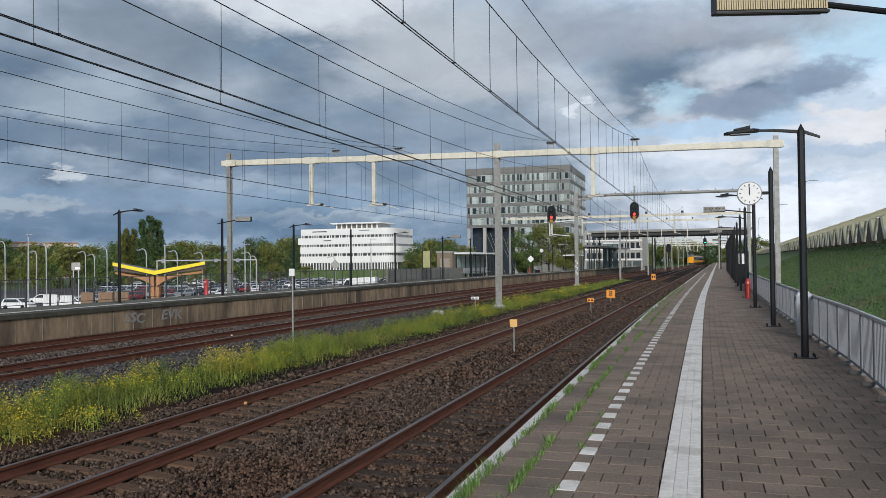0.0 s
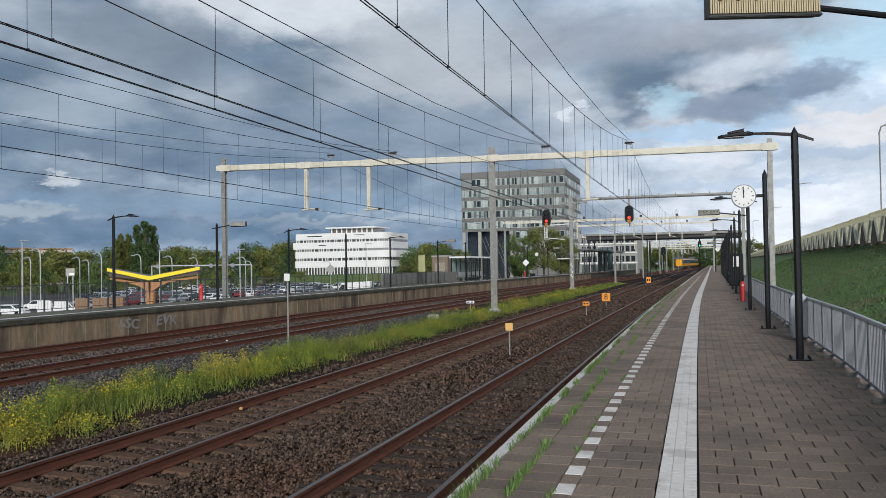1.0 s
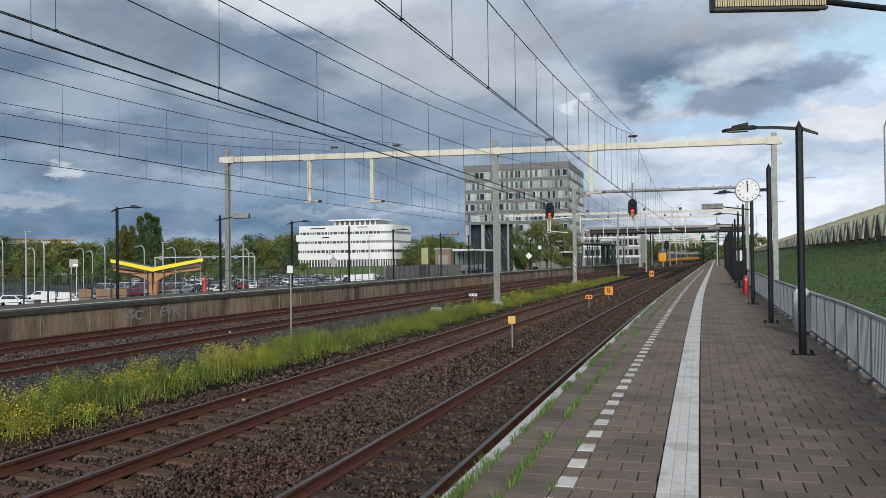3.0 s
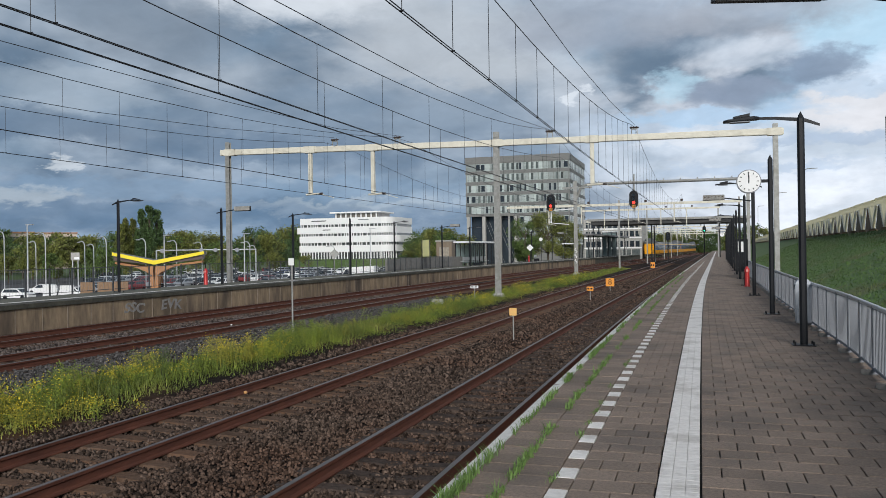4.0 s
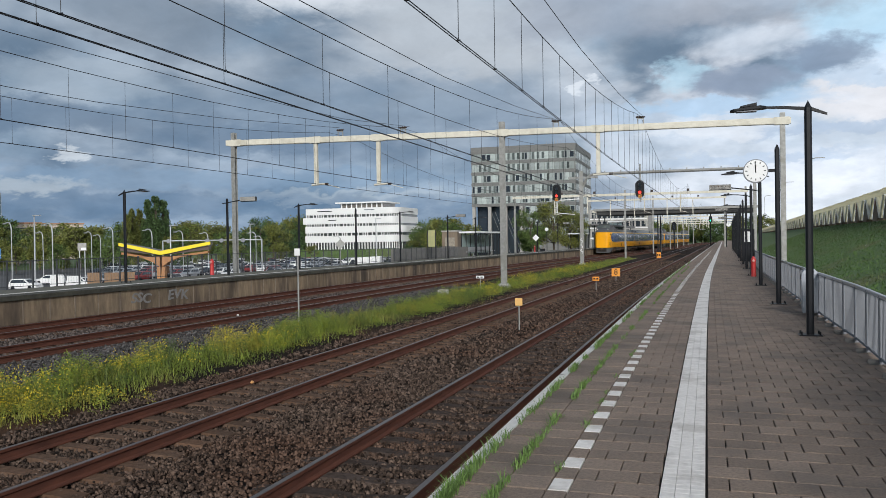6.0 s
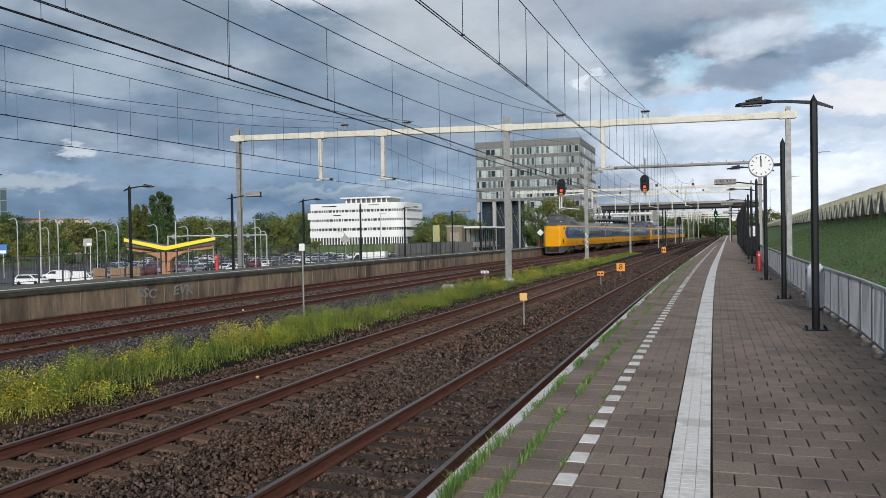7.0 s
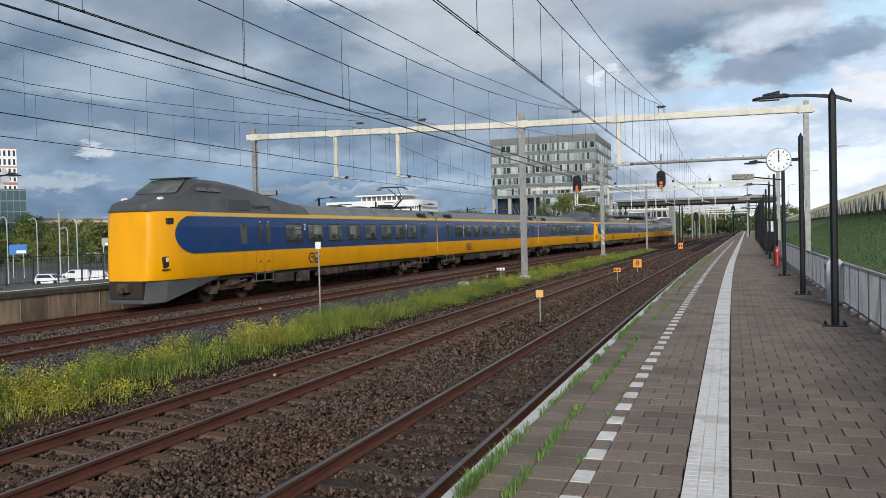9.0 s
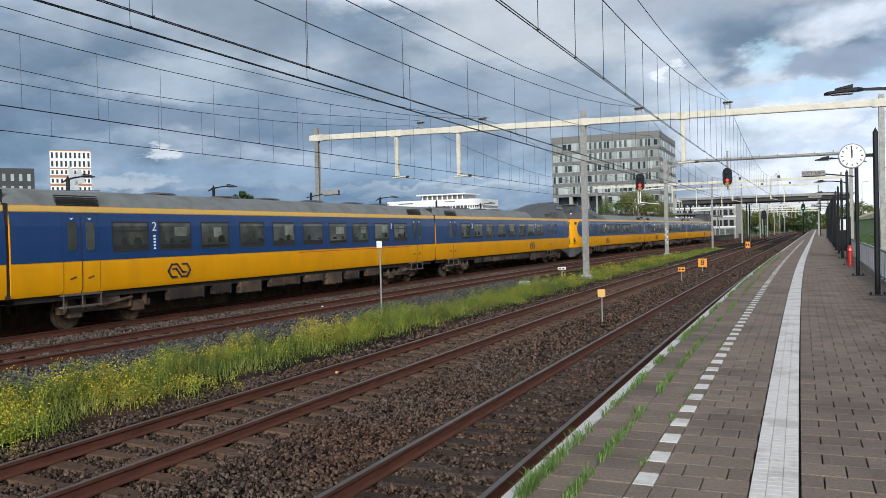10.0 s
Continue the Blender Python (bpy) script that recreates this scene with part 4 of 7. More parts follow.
def build_train():
    """Two coupled sets of three: cab car, carriage, cab car turned round."""
    lead, mid, tail = cab_car(True), middle_car(), cab_car(False)
    cars, at = [], 0.0                     # metres behind the leading nose
    for unit in range(2):
        u0 = unit * (2 * CABCAR + CAR + 0.25)
        for k, (ob, ln) in enumerate(((lead, CABCAR), (mid, CAR), (tail, CABCAR))):
            if unit:
                ob = copy_thing(ob, Matrix())
            start = u0 + (0, CABCAR, CABCAR + CAR)[k]
            cars.append((ob, start, ln, k == 2))
    return cars


SPEED, NOSE_AT_9 = 36.6, 24.0


def car_pose(nose, start, ln, turned):
    """A car rides with both bogies on the line of its track."""
    off, top, _ = TRACKS["d"]
    f, r = nose + start + 3.6, nose + start + ln - 3.6
    xf, xr = along(off, f, True), along(off, r, True)
    ang = math.degrees(math.atan2(-(xr - xf), r - f))
    slope = (xr - xf) / (r - f)
    if turned:                              # local +y runs away from the camera
        y = nose + start
        return pose(xf + slope * (y - f), y, top, 0, 0, ang)
    y = nose + start + ln
    return pose(xr + slope * (y - r), y, top, 0, 0, ang + 180)


def motions():
    times = [0, 0.1] + [0.5 * k for k in range(1, 20)] + [9.8, 9.9, 10.0]
    for ob, start, ln, turned in CARS:
        walk(ob, [(t, car_pose(NOSE_AT_9 + SPEED * (9 - t), start, ln, turned)) for t in times])


# ---------------- masts, gantries, wires ----------------
def h_mast(parent, x, y, z0, z1, w=0.26, name="mast", battens=False):
    """A rolled H profile, one piece; battens: short plates across its open side."""
    s = Shape()
    h, t = w / 2, 0.009
    outline = [(-h, -h), (h, -h), (h, -h + 0.018), (t, -h + 0.018), (t, h - 0.018), (h, h - 0.018), (h, h), (-h, h), (-h, h - 0.018), (-t, h - 0.018), (-t, -h + 0.018), (-h, -h + 0.018)]
    s.loft([[(x + a, y + b, z) for a, b in outline] for z in (z0, z1)])
    m = part(name, s, GALV, parent, "galvanised steel mast")
    if battens:
        k = z0 + 0.5
        while k < z1 - 0.3:
            s = Shape()
            s.box(x - h * 0.8, x + h * 0.8, y - h - 0.016, y - h - 0.002, k, k + 0.10)
            part("batten", s, GALV, m)
            k += 0.36
    s = Shape()
    s.loft([[(x + a * k, y + b * k, z) for a, b in ((-1, -1), (1, -1), (1, 1), (-1, 1))] for k, z in ((0.30, z0 - 0.6), (0.30, z0 - 0.02), (0.22, z0 + 0.06))])
    part("footing", s, PALECON, m, "concrete footing")
    return m


GANTRY = [(-26.90, 43.0, 7.86), (-10.68, 44.5, 7.76), (3.94, 45.4, 7.69)]     # mast places and the beam's middle height


def gantry_at(x):
    (x0, y0, z0), (x1, y1, z1), (x2, y2, z2) = GANTRY
    a, b = ((x0, y0, z0), (x1, y1, z1)) if x < x1 else ((x1, y1, z1), (x2, y2, z2))
    k = (x - a[0]) / (b[0] - a[0])
    return a[1] + k * (b[1] - a[1]), a[2] + k * (b[2] - a[2])


def insulator(parent, x, y, z):
    """A low bracket on the beam that carries the messenger over a ribbed insulator."""
    s = Shape()
    s.box(x - 0.17, x + 0.17, y - 0.03, y + 0.03, z + 0.26, z + 0.31)
    for a in (-0.15, 0.15):
        s.box(x + a - 0.02, x + a + 0.02, y - 0.025, y + 0.025, z, z + 0.28)
    p = part("wire_support", s, GALV, parent)
    s = Shape()
    s.loft([[(x + (k - 3.5) * 0.07, y + r * math.cos(a * math.pi / 4), z + 0.37 + r * math.sin(a * math.pi / 4)) for a in range(8)] for k, r in enumerate((0.03, 0.075, 0.04, 0.075, 0.04, 0.075, 0.04, 0.03))])
    part("insulator", s, INSUL, p, "dark brown ribbed insulator")


def build_gantry():
    g = thing("catenary_gantry", "cream-painted overhead line gantry on galvanised masts", "gantry")
    for i, ((x, y, z), z0) in enumerate(zip(GANTRY, (-0.1, -0.72, -0.6))):
        h_mast(g, x, y, z0, z + (0.62 if i == 0 else 0.62 if i == 1 else 0.42), (0.26, 0.30, 0.25)[i], battens=i == 1)
    s = Shape()
    for (x0, y0, z0), (x1, y1, z1) in zip(GANTRY, GANTRY[1:]):
        xa, xb = (x0 - 0.45 if x0 < -20 else x0), (x1 + 0.4 if x1 > 0 else x1)
        sl = (z1 - z0) / (x1 - x0)
        yl = (y1 - y0) / (x1 - x0)
        ring = lambda x: [(x, y0 + yl * (x - x0) + dy, z0 + sl * (x - x0) + dz) for dy, dz in ((-0.15, -0.165), (0.15, -0.165), (0.15, 0.165), (-0.15, 0.165))]
        s.loft([ring(xa), ring(xb)])
    part("beam", s, CREAM, g, "cream box beam", bevel=0.02)
    for x in (-26.75, -10.68, 3.9, -21.68, -17.86, -5.4):
        y, z = gantry_at(x)
        s = Shape()
        s.box(x - 0.36, x + 0.36, y - 0.17, y + 0.17, z - 0.195, z - 0.168)
        s.box(x - 0.36, x + 0.36, y - 0.17, y + 0.17, z + 0.168, z + 0.19)
        s.box(x - 0.36, x + 0.36, y - 0.175, y - 0.153, z - 0.195, z + 0.19)
        part("clamp_plate", s, CREAM, g)
    for x, zb in ((-21.68, 5.25), (-17.86, 5.15), (-5.4, 5.30)):
        y, z = gantry_at(x)
        s = Shape()
        s.box(x - 0.105, x + 0.105, y - 0.10, y + 0.10, zb, z - 0.197)
        t = part("drop_post", s, CREAM, g, "cream drop post", bevel=0.01)
        s = Shape()
        s.tube((x - 0.3, y, zb - 0.06), (x + 0.55, y, zb - 0.02), 0.055, n=8)
        s.tube((x + 0.55, y, zb - 0.02), (x + 1.5, y, zb - 0.30), 0.02, n=6)
        part("steady_arm", s, CREAM, t)
        s = Shape()
        for k in range(4):
            s.tube((x + 0.58 + k * 0.05, y, zb - 0.03), (x + 0.61 + k * 0.05, y, zb - 0.03), 0.07, n=8)
        part("insulator", s, INSUL, t)
    for x in (-20.15, -16.38, -7.67, -3.15):
        y, z = gantry_at(x)
        insulator(g, x, y, z + 0.165)
    return g


WIRE_R = 0.012


def wire_run(name, label, off, far, y_sup, cz, mz, sag, y0=-30.0, y1=330.0, extra=None, shift=0.0, gap=2.2):
    """Contact wires, messenger with sag between supports, droppers, all of one track."""
    w = thing(name, label, "overhead wire", "overhead wires")
    s = Shape()
    for d in (-0.024, 0.024):
        s.path([(along(off + d + shift, y, far), y, cz) for y in stations(y0, y1, 6)], WIRE_R * 0.72, 5)
    part("contact_wire", s, WIRE, w)

    def mess(y):
        for a, b in zip(y_sup, y_sup[1:]):
            if a <= y <= b:
                k = (y - a) / (b - a)
                return mz - sag * 4 * k * (1 - k)
        return mz
    s = Shape()
    s.path([(along(off + shift, y, far), y, mess(y)) for y in stations(y0, y1, 3)], WIRE_R * 0.9, 5)
    part("messenger_wire", s, WIRE, w)
    for a, b in zip(y_sup, y_sup[1:]):
        n = max(2, round((b - a) / gap))
        for i in range(n):
            y = a + (i + 0.5) * (b - a) / n
            if y > 105 or y < 4:
                continue
            s = Shape()
            x = along(off + shift, y, far)
            s.tube((x, y, cz), (x, y, mess(y)), 0.006, n=4)
            s.tube((x - 0.03, y, cz + 0.010), (x + 0.03, y, cz + 0.010), 0.015, n=5)
            part("dropper", s, WIRE, w)
    if extra:
        s = Shape()
        for o2, pts in extra:
            s.path([(along(o2, y, far), y, z) for y, z in pts], WIRE_R * 0.9, 5)
        part("feeder_wire", s, WIRE, w)
    return w


def build_wires():
    sup = [-16.0, 44.5, 105.0, 165.0, 225.0, 285.0, 345.0]
    wire_run("overhead_line", "black contact wires and droppers above the near track", -3.575, False, sup, 4.82, 8.35, 1.95, extra=[(-3.5, [(-16, 8.3), (0, 7.45), (14, 7.2), (24, 7.33), (34, 7.7), (44.5, 8.3)])])
    wire_run("overhead_line", "black contact wires and droppers above the rusty track", -7.908, False, sup, 4.77, 8.35, 2.05, gap=3.7, extra=[(-8.0, [(-16, 8.3), (0, 7.1), (13, 6.76), (25, 7.03), (35, 7.6), (44.5, 8.3)])])
    wire_run("overhead_line", "second wire run beside the rusty track", -8.65, False, [-16.0, 52.0, 105.0], 4.80, 7.6, 1.72, y1=105, gap=4.4)
    sup2 = [-10.0, 43.6, 104, 164, 224, 284, 344]
    wire_run("overhead_line", "black contact wires above the track over the grass", -16.369, True, sup2, 4.90, 8.25, 1.68, extra=[(-16.4, [(-10, 7.9), (8, 7.2), (16, 7.1), (26, 7.29), (35, 7.57), (43.6, 8.3)])])
    wire_run("overhead_line", "black contact wires above the far platform track", -20.613, True, sup2, 5.0, 8.2, 1.8, extra=[(-20.65, [(-10, 8.2), (8, 7.0), (20, 6.76), (24, 6.9), (32, 7.42), (43.4, 8.45)])])


# ---------------- big forms beyond ----------------
def build_tower():
    t = thing("office_tower", "grey eight-storey office tower with white window bands", "office building")
    x0, x1, y0, y1, top = -71.5, -37.9, 255.0, 291.0, 31.9
    s = Shape()
    s.box(x0, x1, y0, y1, 13.0, top - 1.9)
    s.box(-54.5, x1, y0, y1, -3.9, 13.0)
    part("wall", s, TOWERG, t, "grey clad wall")
    s = Shape()
    s.box(x0 - 0.15, x1 + 0.15, y0 - 0.15, y1 + 0.15, top - 1.9, top)
    part("roof", s, TOWERG, t, "blank grey parapet storey", bevel=0.1)
    s = Shape()
    s.box(x0 + 1, -54.6, y0 + 3, y1, -3.9, 13.0)
    part("ground_floor", s, BGLASS, t, "recessed dark ground floor")
    for i in range(4):
        x = x0 + 0.6 + i * 5.2
        s = Shape()
        s.box(x - 0.5, x + 0.5, y0, y0 + 1.2, -3.9, 13.0)
        part("column", s, PALECON, t)
    return t


# ---------------- platform things ----------------
def fence_off(y):
    return 2.2 + (min(y, 14.4) - 11.3) * 0.034


def build_near_fence():
    """A slatted steel fence in panels along the platform's back."""
    pitch, h = 1.22, 0.95
    pan = Shape()
    n = 11
    for i in range(1, n):
        y = pitch * i / n
        pan.box(-0.006, 0.006, y - 0.022, y + 0.022, 0.10, h - 0.05)
    slats = mesh_of(pan, "slat", FENCE)
    one = Shape()
    one.box(-0.006, 0.006, -0.022, 0.022, 0.10, h - 0.05)
    slat = mesh_of(one, "slat", FENCE)
    s = Shape()
    s.box(-0.03, 0.03, -0.03, 0.03, 0.0, h - 0.02)
    post = mesh_of(s, "post", FENCE)
    s = Shape()
    s.box(-0.15, 0.03, -0.045, 0.045, 0.0, 0.012)
    s.box(-0.17, -0.03, -0.008, 0.008, 0.012, 0.07)
    for a in (-0.16, -0.06):
        s.tube((a, 0.04, 0.012), (a, 0.04, 0.035), 0.014, n=6)
    foot = mesh_of(s, "foot_plate", mat("dull_zinc", (0.17, 0.165, 0.155), (0.11, 0.105, 0.10), scale=9, rough=0.7))
    s = Shape()
    s.box(-0.028, 0.028, 0.0, pitch, h - 0.05, h)
    top = mesh_of(s, "top_rail", FENCETOP, 0.008)
    s = Shape()
    s.box(-0.015, 0.015, 0.03, pitch - 0.03, 0.06, 0.10)
    low = mesh_of(s, "bottom_rail", FENCE)
    for k in range(-2, 62):
        y = 4.9 + k * pitch
        x = along(fence_off(y), y)
        x2 = along(fence_off(y + pitch), y + pitch)
        f = thing("fence_panel", "grey steel slat fence panel with pale handrail", "fence", "fence panels along the platform",
                  m=pose(x, y, 0.0, 0, 0, -math.degrees(math.atan2(x2 - x, pitch))))
        for nm, me in (("post", post), ("foot_plate", foot), ("top_rail", top), ("bottom_rail", low)):
            ob = new(nm, me)
            ob.parent = f
        if 2 < k < 22:
            for i in range(1, n):
                ob = new("slat", slat)
                ob.parent = f
                ob.matrix_basis = pose(0, pitch * i / n, 0)
        else:
            ob = new("slats", slats)
            ob.parent = f
            tagged(ob, kind="stuff")


def lamp_pole(kind, x, y, z, turn, label):
    """A black pointed pole; kind: led (slim head on an arm), box (ribbed box head on an arm), clock, bare."""
    p = thing("street_lamp" if kind in ("led", "box") else "platform_clock" if kind == "clock" else "platform_pole", label,
              "lamp" if kind in ("led", "box") else "clock" if kind == "clock" else "pole", "platform lamps" if kind in ("led", "box") else "",
              m=pose(x, y, z, 0, 0, turn))
    s = Shape()
    s.loft([[(a * r, b * r, h) for a, b in ((1, 0.45), (0.45, 1), (-0.45, 1), (-1, 0.45), (-1, -0.45), (-0.45, -1), (0.45, -1), (1, -0.45))]
            for r, h in ((0.062, 0.0), (0.060, 4.00), (0.002, 4.13))])
    part("pole", s, BLACK, p, "black pointed steel pole")
    s = Shape()
    s.box(-0.19, 0.19, -0.15, 0.15, 0.0, 0.018)
    for a in (-0.15, 0.15):
        for b in (-0.11, 0.11):
            s.tube((a, b, 0.018), (a, b, 0.075), 0.016, n=6)
    part("base_plate", s, BLACK, p, "bolted base plate")
    if kind == "led":
        s = Shape()
        s.loft([[(xx, dy, zz + dz) for dy, dz in ((-w, -t), (w, -t), (w, t), (-w, t))] for xx, zz, w, t in
                ((0.31, 3.875, 0.02, 0.020), (0.06, 3.975, 0.03, 0.030), (-0.40, 4.03, 0.026, 0.024), (-0.70, 4.045, 0.024, 0.020))])
        part("arm", s, BLACK, p, "tapered side arm")
        s = Shape()
        s.loft([[(xx, dy, zz + dz) for dy, dz in ((-w, -t), (w, -t), (w, t), (-w, t))] for xx, zz, w, t in
                ((-0.68, 4.045, 0.04, 0.026), (-0.78, 4.05, 0.12, 0.028), (-1.22, 4.02, 0.12, 0.020), (-1.29, 4.01, 0.08, 0.014))])
        hd = part("lamp_head", s, BLACK, p, "slim black lamp head", bevel=0.006)
        s = Shape()
        s.loft([[(xx, dy, zz + dz) for dy, dz in ((-w, -t), (w, -t), (w, t), (-w, t))] for xx, zz, w, t in
                ((-0.84, 4.11, 0.09, 0.028), (-1.12, 4.075, 0.09, 0.012))])
        part("driver_box", s, BLACK, hd)
        s = Shape()
        s.box(-1.18, -0.84, -0.09, 0.09, 3.985, 4.0)
        part("lens", s, FENCE, hd, "dull grey lens")
    elif kind == "box":
        s = Shape()
        s.tube((0.28, 0, 3.82), (-0.86, 0, 3.975), 0.028, n=8)
        part("arm", s, BLACK, p)
        s = Shape()
        s.box(-1.78, -0.84, -0.07, 0.07, 3.905, 4.135)
        s.box(-1.79, -0.83, -0.10, -0.04, 3.88, 3.905)
        hd = part("lamp_head", s, BLACK, p, "flat upright box head", bevel=0.006)
        for i in range(46):
            xx = -1.775 + i * 0.0203
            s = Shape()
            s.box(xx, xx + 0.013, -0.092, 0.092, 3.915, 4.13)
            part("rib", s, RIBBED if y < 10 else PALECON, hd, "pale rib")
        for i in range(6):
            s = Shape()
            s.tube((-1.69 + i * 0.152, -0.10, 4.045), (-1.69 + i * 0.152, -0.09, 4.045), 0.026, n=12)
            part("lamp_spot", s, UNDER, hd, "small round lamp spot")
    elif kind == "clock":
        s = Shape()
        s.box(-0.26, 0.0, -0.03, 0.03, 3.41, 3.49)
        part("bracket", s, BLACK, p)
        s = Shape()
        s.tube((-0.525, -0.09, 3.45), (-0.525, 0.09, 3.45), 0.305, n=48)
        body = part("clock_case", s, FENCE, p, "grey round clock case", smooth=True)
        s = Shape()
        s.tube((-0.525, -0.098, 3.45), (-0.525, 0.098, 3.45), 0.283, n=48)
        dial = part("dial", s, WHITEP, body, "plain white dial")
        for face in (-1, 1):
            for h in range(12):
                a = h * math.pi / 6
                s = Shape()
                m = pose(-0.525, face * 0.10, 3.45) @ Matrix.Rotation(a, 4, "Y")
                s.box(-0.010, 0.010, -0.003, 0.003, 0.20, 0.248, m)
                part("hour_mark", s, BLACK, body)
            for a, ln, w in ((-3, 0.24, 0.010), (1, 0.155, 0.013)):
                s = Shape()
                m = pose(-0.525, face * 0.104, 3.45) @ Matrix.Rotation(radians(a), 4, "Y")
                s.box(-w, w, -0.003, 0.003, -0.05, ln, m)
                part("clock_hand", s, BLACK, body)
    return p


RIBBED = mat("ribbed_diffuser", (0.50, 0.41, 0.24), (0.40, 0.32, 0.18), scale=20, rough=0.5)


def build_poles():
    plan = [(7.85, "box"), (15.6, "led"), (22.65, "clock"), (31.2, "led"), (39.2, "box"), (47.1, "led"), (55.0, "bare"), (62.8, "led"), (70.6, "box"), (78.4, "led"),
            (86.2, "bare"), (94, "led"), (102, "box"), (110, "led"), (118, "clock"), (126, "led")]
    names = {"led": "black pole lamp with slim flat head", "box": "black pole lamp with ribbed box head", "clock": "round white station clock on black pole", "bare": "plain black pointed pole"}
    for y, kind in plan:
        lamp_pole(kind, along(1.715 + (0.145 if y < 10 else 0), y), y, -0.045 if y < 10 else 0.0, heading(y) + (16 if y < 10 else 0), names[kind] + " on the paved platform")
    for y, kind in ((14.0, "led"), (22.0, "led"), (30.0, "led"), (37.9, "box"), (45.6, "led"), (53.8, "bare"), (62.0, "led"), (73.5, "box"), (82.0, "led"), (98.0, "bare"), (108.0, "led"), (120, "box")):
        lamp_pole(kind, along(-24.6, y, True), y, FAR_TOP, 180 + heading(y, True), names[kind] + " on the far platform")


def build_bin():
    b = thing("litter_bin", "light grey metal litter bin beside the fence", "litter bin", m=pose(2.22, 19.6, 0, 0, 0, -4))
    s = Shape()
    s.loft([[(a * w, bb * d, z) for a, bb in ((-1, -1), (1, -1), (1, 1), (-1, 1))] for w, d, z in ((0.16, 0.22, 0.06), (0.18, 0.25, 0.75), (0.17, 0.24, 0.92), (0.10, 0.22, 1.02))])
    part("body", s, mat("bin_grey", (0.30, 0.32, 0.35), (0.25, 0.27, 0.30), scale=5, rough=0.45, metal=0.3), b, bevel=0.015)
    s = Shape()
    s.box(-0.186, -0.15, -0.15, 0.15, 0.80, 0.90)
    part("slot", s, BLACK, b, "dark slot")
    s = Shape()
    s.box(-0.05, 0.05, -0.05, 0.05, 0, 0.07)
    part("foot", s, BLACK, b)


def hydrant(x, y, z, turn=0):
    p = thing("fire_post", "red hydrant post standing on the platform", "hydrant", "red posts", m=pose(x, y, z, 0, 0, turn))
    s = Shape()
    s.loft([[(r * math.cos(a * math.pi / 6), r * math.sin(a * math.pi / 6), h) for a in range(12)] for r, h in ((0.125, 0), (0.105, 0.05), (0.098, 0.62), (0.115, 0.64), (0.105, 0.76), (0.035, 0.88))])
    part("body", s, RED, p, smooth=True)
    s = Shape()
    s.tube((0, -0.08, 0.70), (0, -0.16, 0.70), 0.055, n=12)
    part("cap", s, mat("pale_red_cap", (0.62, 0.30, 0.26), rough=0.5), p)


def sign_post(name, label, x, y, z0, zc, w, h, plate, text="", bar=False, turn=0, post=GALV, r=0.022):
    p = thing(name, label, "sign", m=pose(x, y, z0, 0, 0, turn))
    s = Shape()
    s.tube((0, 0, -0.15), (0, 0, zc - z0 + h * 0.3), r, n=8)
    part("post", s, post, p)
    s = Shape()
    s.box(-w / 2, w / 2, -r - 0.03, -r, zc - z0 - h / 2, zc - z0 + h / 2)
    pl = part("plate", s, plate, p, bevel=0.008)
    if text:
        cu = bpy.data.curves.new("figure", "FONT")
        cu.body, cu.size, cu.extrude, cu.align_x, cu.align_y = text, h * 0.95, 0.002, "CENTER", "CENTER"
        tmp = bpy.data.objects.new("figure", cu)
        scene.collection.objects.link(tmp)
        me = bpy.data.meshes.new_from_object(tmp.evaluated_get(bpy.context.evaluated_depsgraph_get()))
        bpy.data.objects.remove(tmp)
        me.materials.clear()
        me.materials.append(BLACK)
        ob = new("figure", me)
        ob.parent = pl
        ob.matrix_basis = pose(0, -r - 0.034, zc - z0, 90, 0, 0)
    if bar:
        for k in (-0.25, 0.2):
            s = Shape()
            s.box(w * k - w * 0.14, w * k + w * 0.14, -r - 0.035, -r - 0.031, zc - z0 - h * 0.18, zc - z0 + h * 0.18)
            part("mark", s, BLACK, pl)
    return p


def build_track_signs():
    sign_post("number_board", "orange board with black figure eight between the rails", -5.42, 53.5, -1.02, -0.42, 0.54, 0.52, ORANGE, text="8")
    sign_post("distance_plate", "small orange plate with dark marks between the tracks", -5.50, 43.9, -0.98, -0.37, 0.36, 0.22, ORANGE, bar=True)
    sign_post("distance_plate", "small pale orange plate on a thin post in ballast", -5.40, 24.4, -0.98, -0.13, 0.23, 0.23, mat("pale_orange", (0.80, 0.48, 0.16), rough=0.5))
    sign_post("marker_board", "white square plate on a tall grey post in grass", -12.9, 24.4, -0.90, 1.47, 0.20, 0.24, WHITEP, post=GALV, r=0.03)
    sign_post("marker_board", "small white plate on a short post in grass", -11.0, 40.6, -0.86, -0.12, 0.42, 0.14, WHITEP, bar=True)
    sign_post("number_board", "yellow board with a dark figure beside the far track", -5.5, 108.0, -1.0, -0.45, 0.55, 0.75, ORANGE, bar=True)
    for i, (y, off, sz) in enumerate(((37.5, -12.2, 0.3), (39.2, -12.9, 0.5))):
        s = Shape()
        x = along(off, y)
        s.loft([[(x + a * sz * k, y + b * sz * k, z) for a, b in ((-1, -0.7), (1, -0.7), (1, 0.7), (-1, 0.7))] for k, z in ((0.5, -0.95), (0.5, -0.72), (0.4, -0.68))])
        o = part("track_box", s, PALECON, None, bevel=0.02)
        tagged(o, "pale grey concrete track box in ballast", "track box", "track boxes")


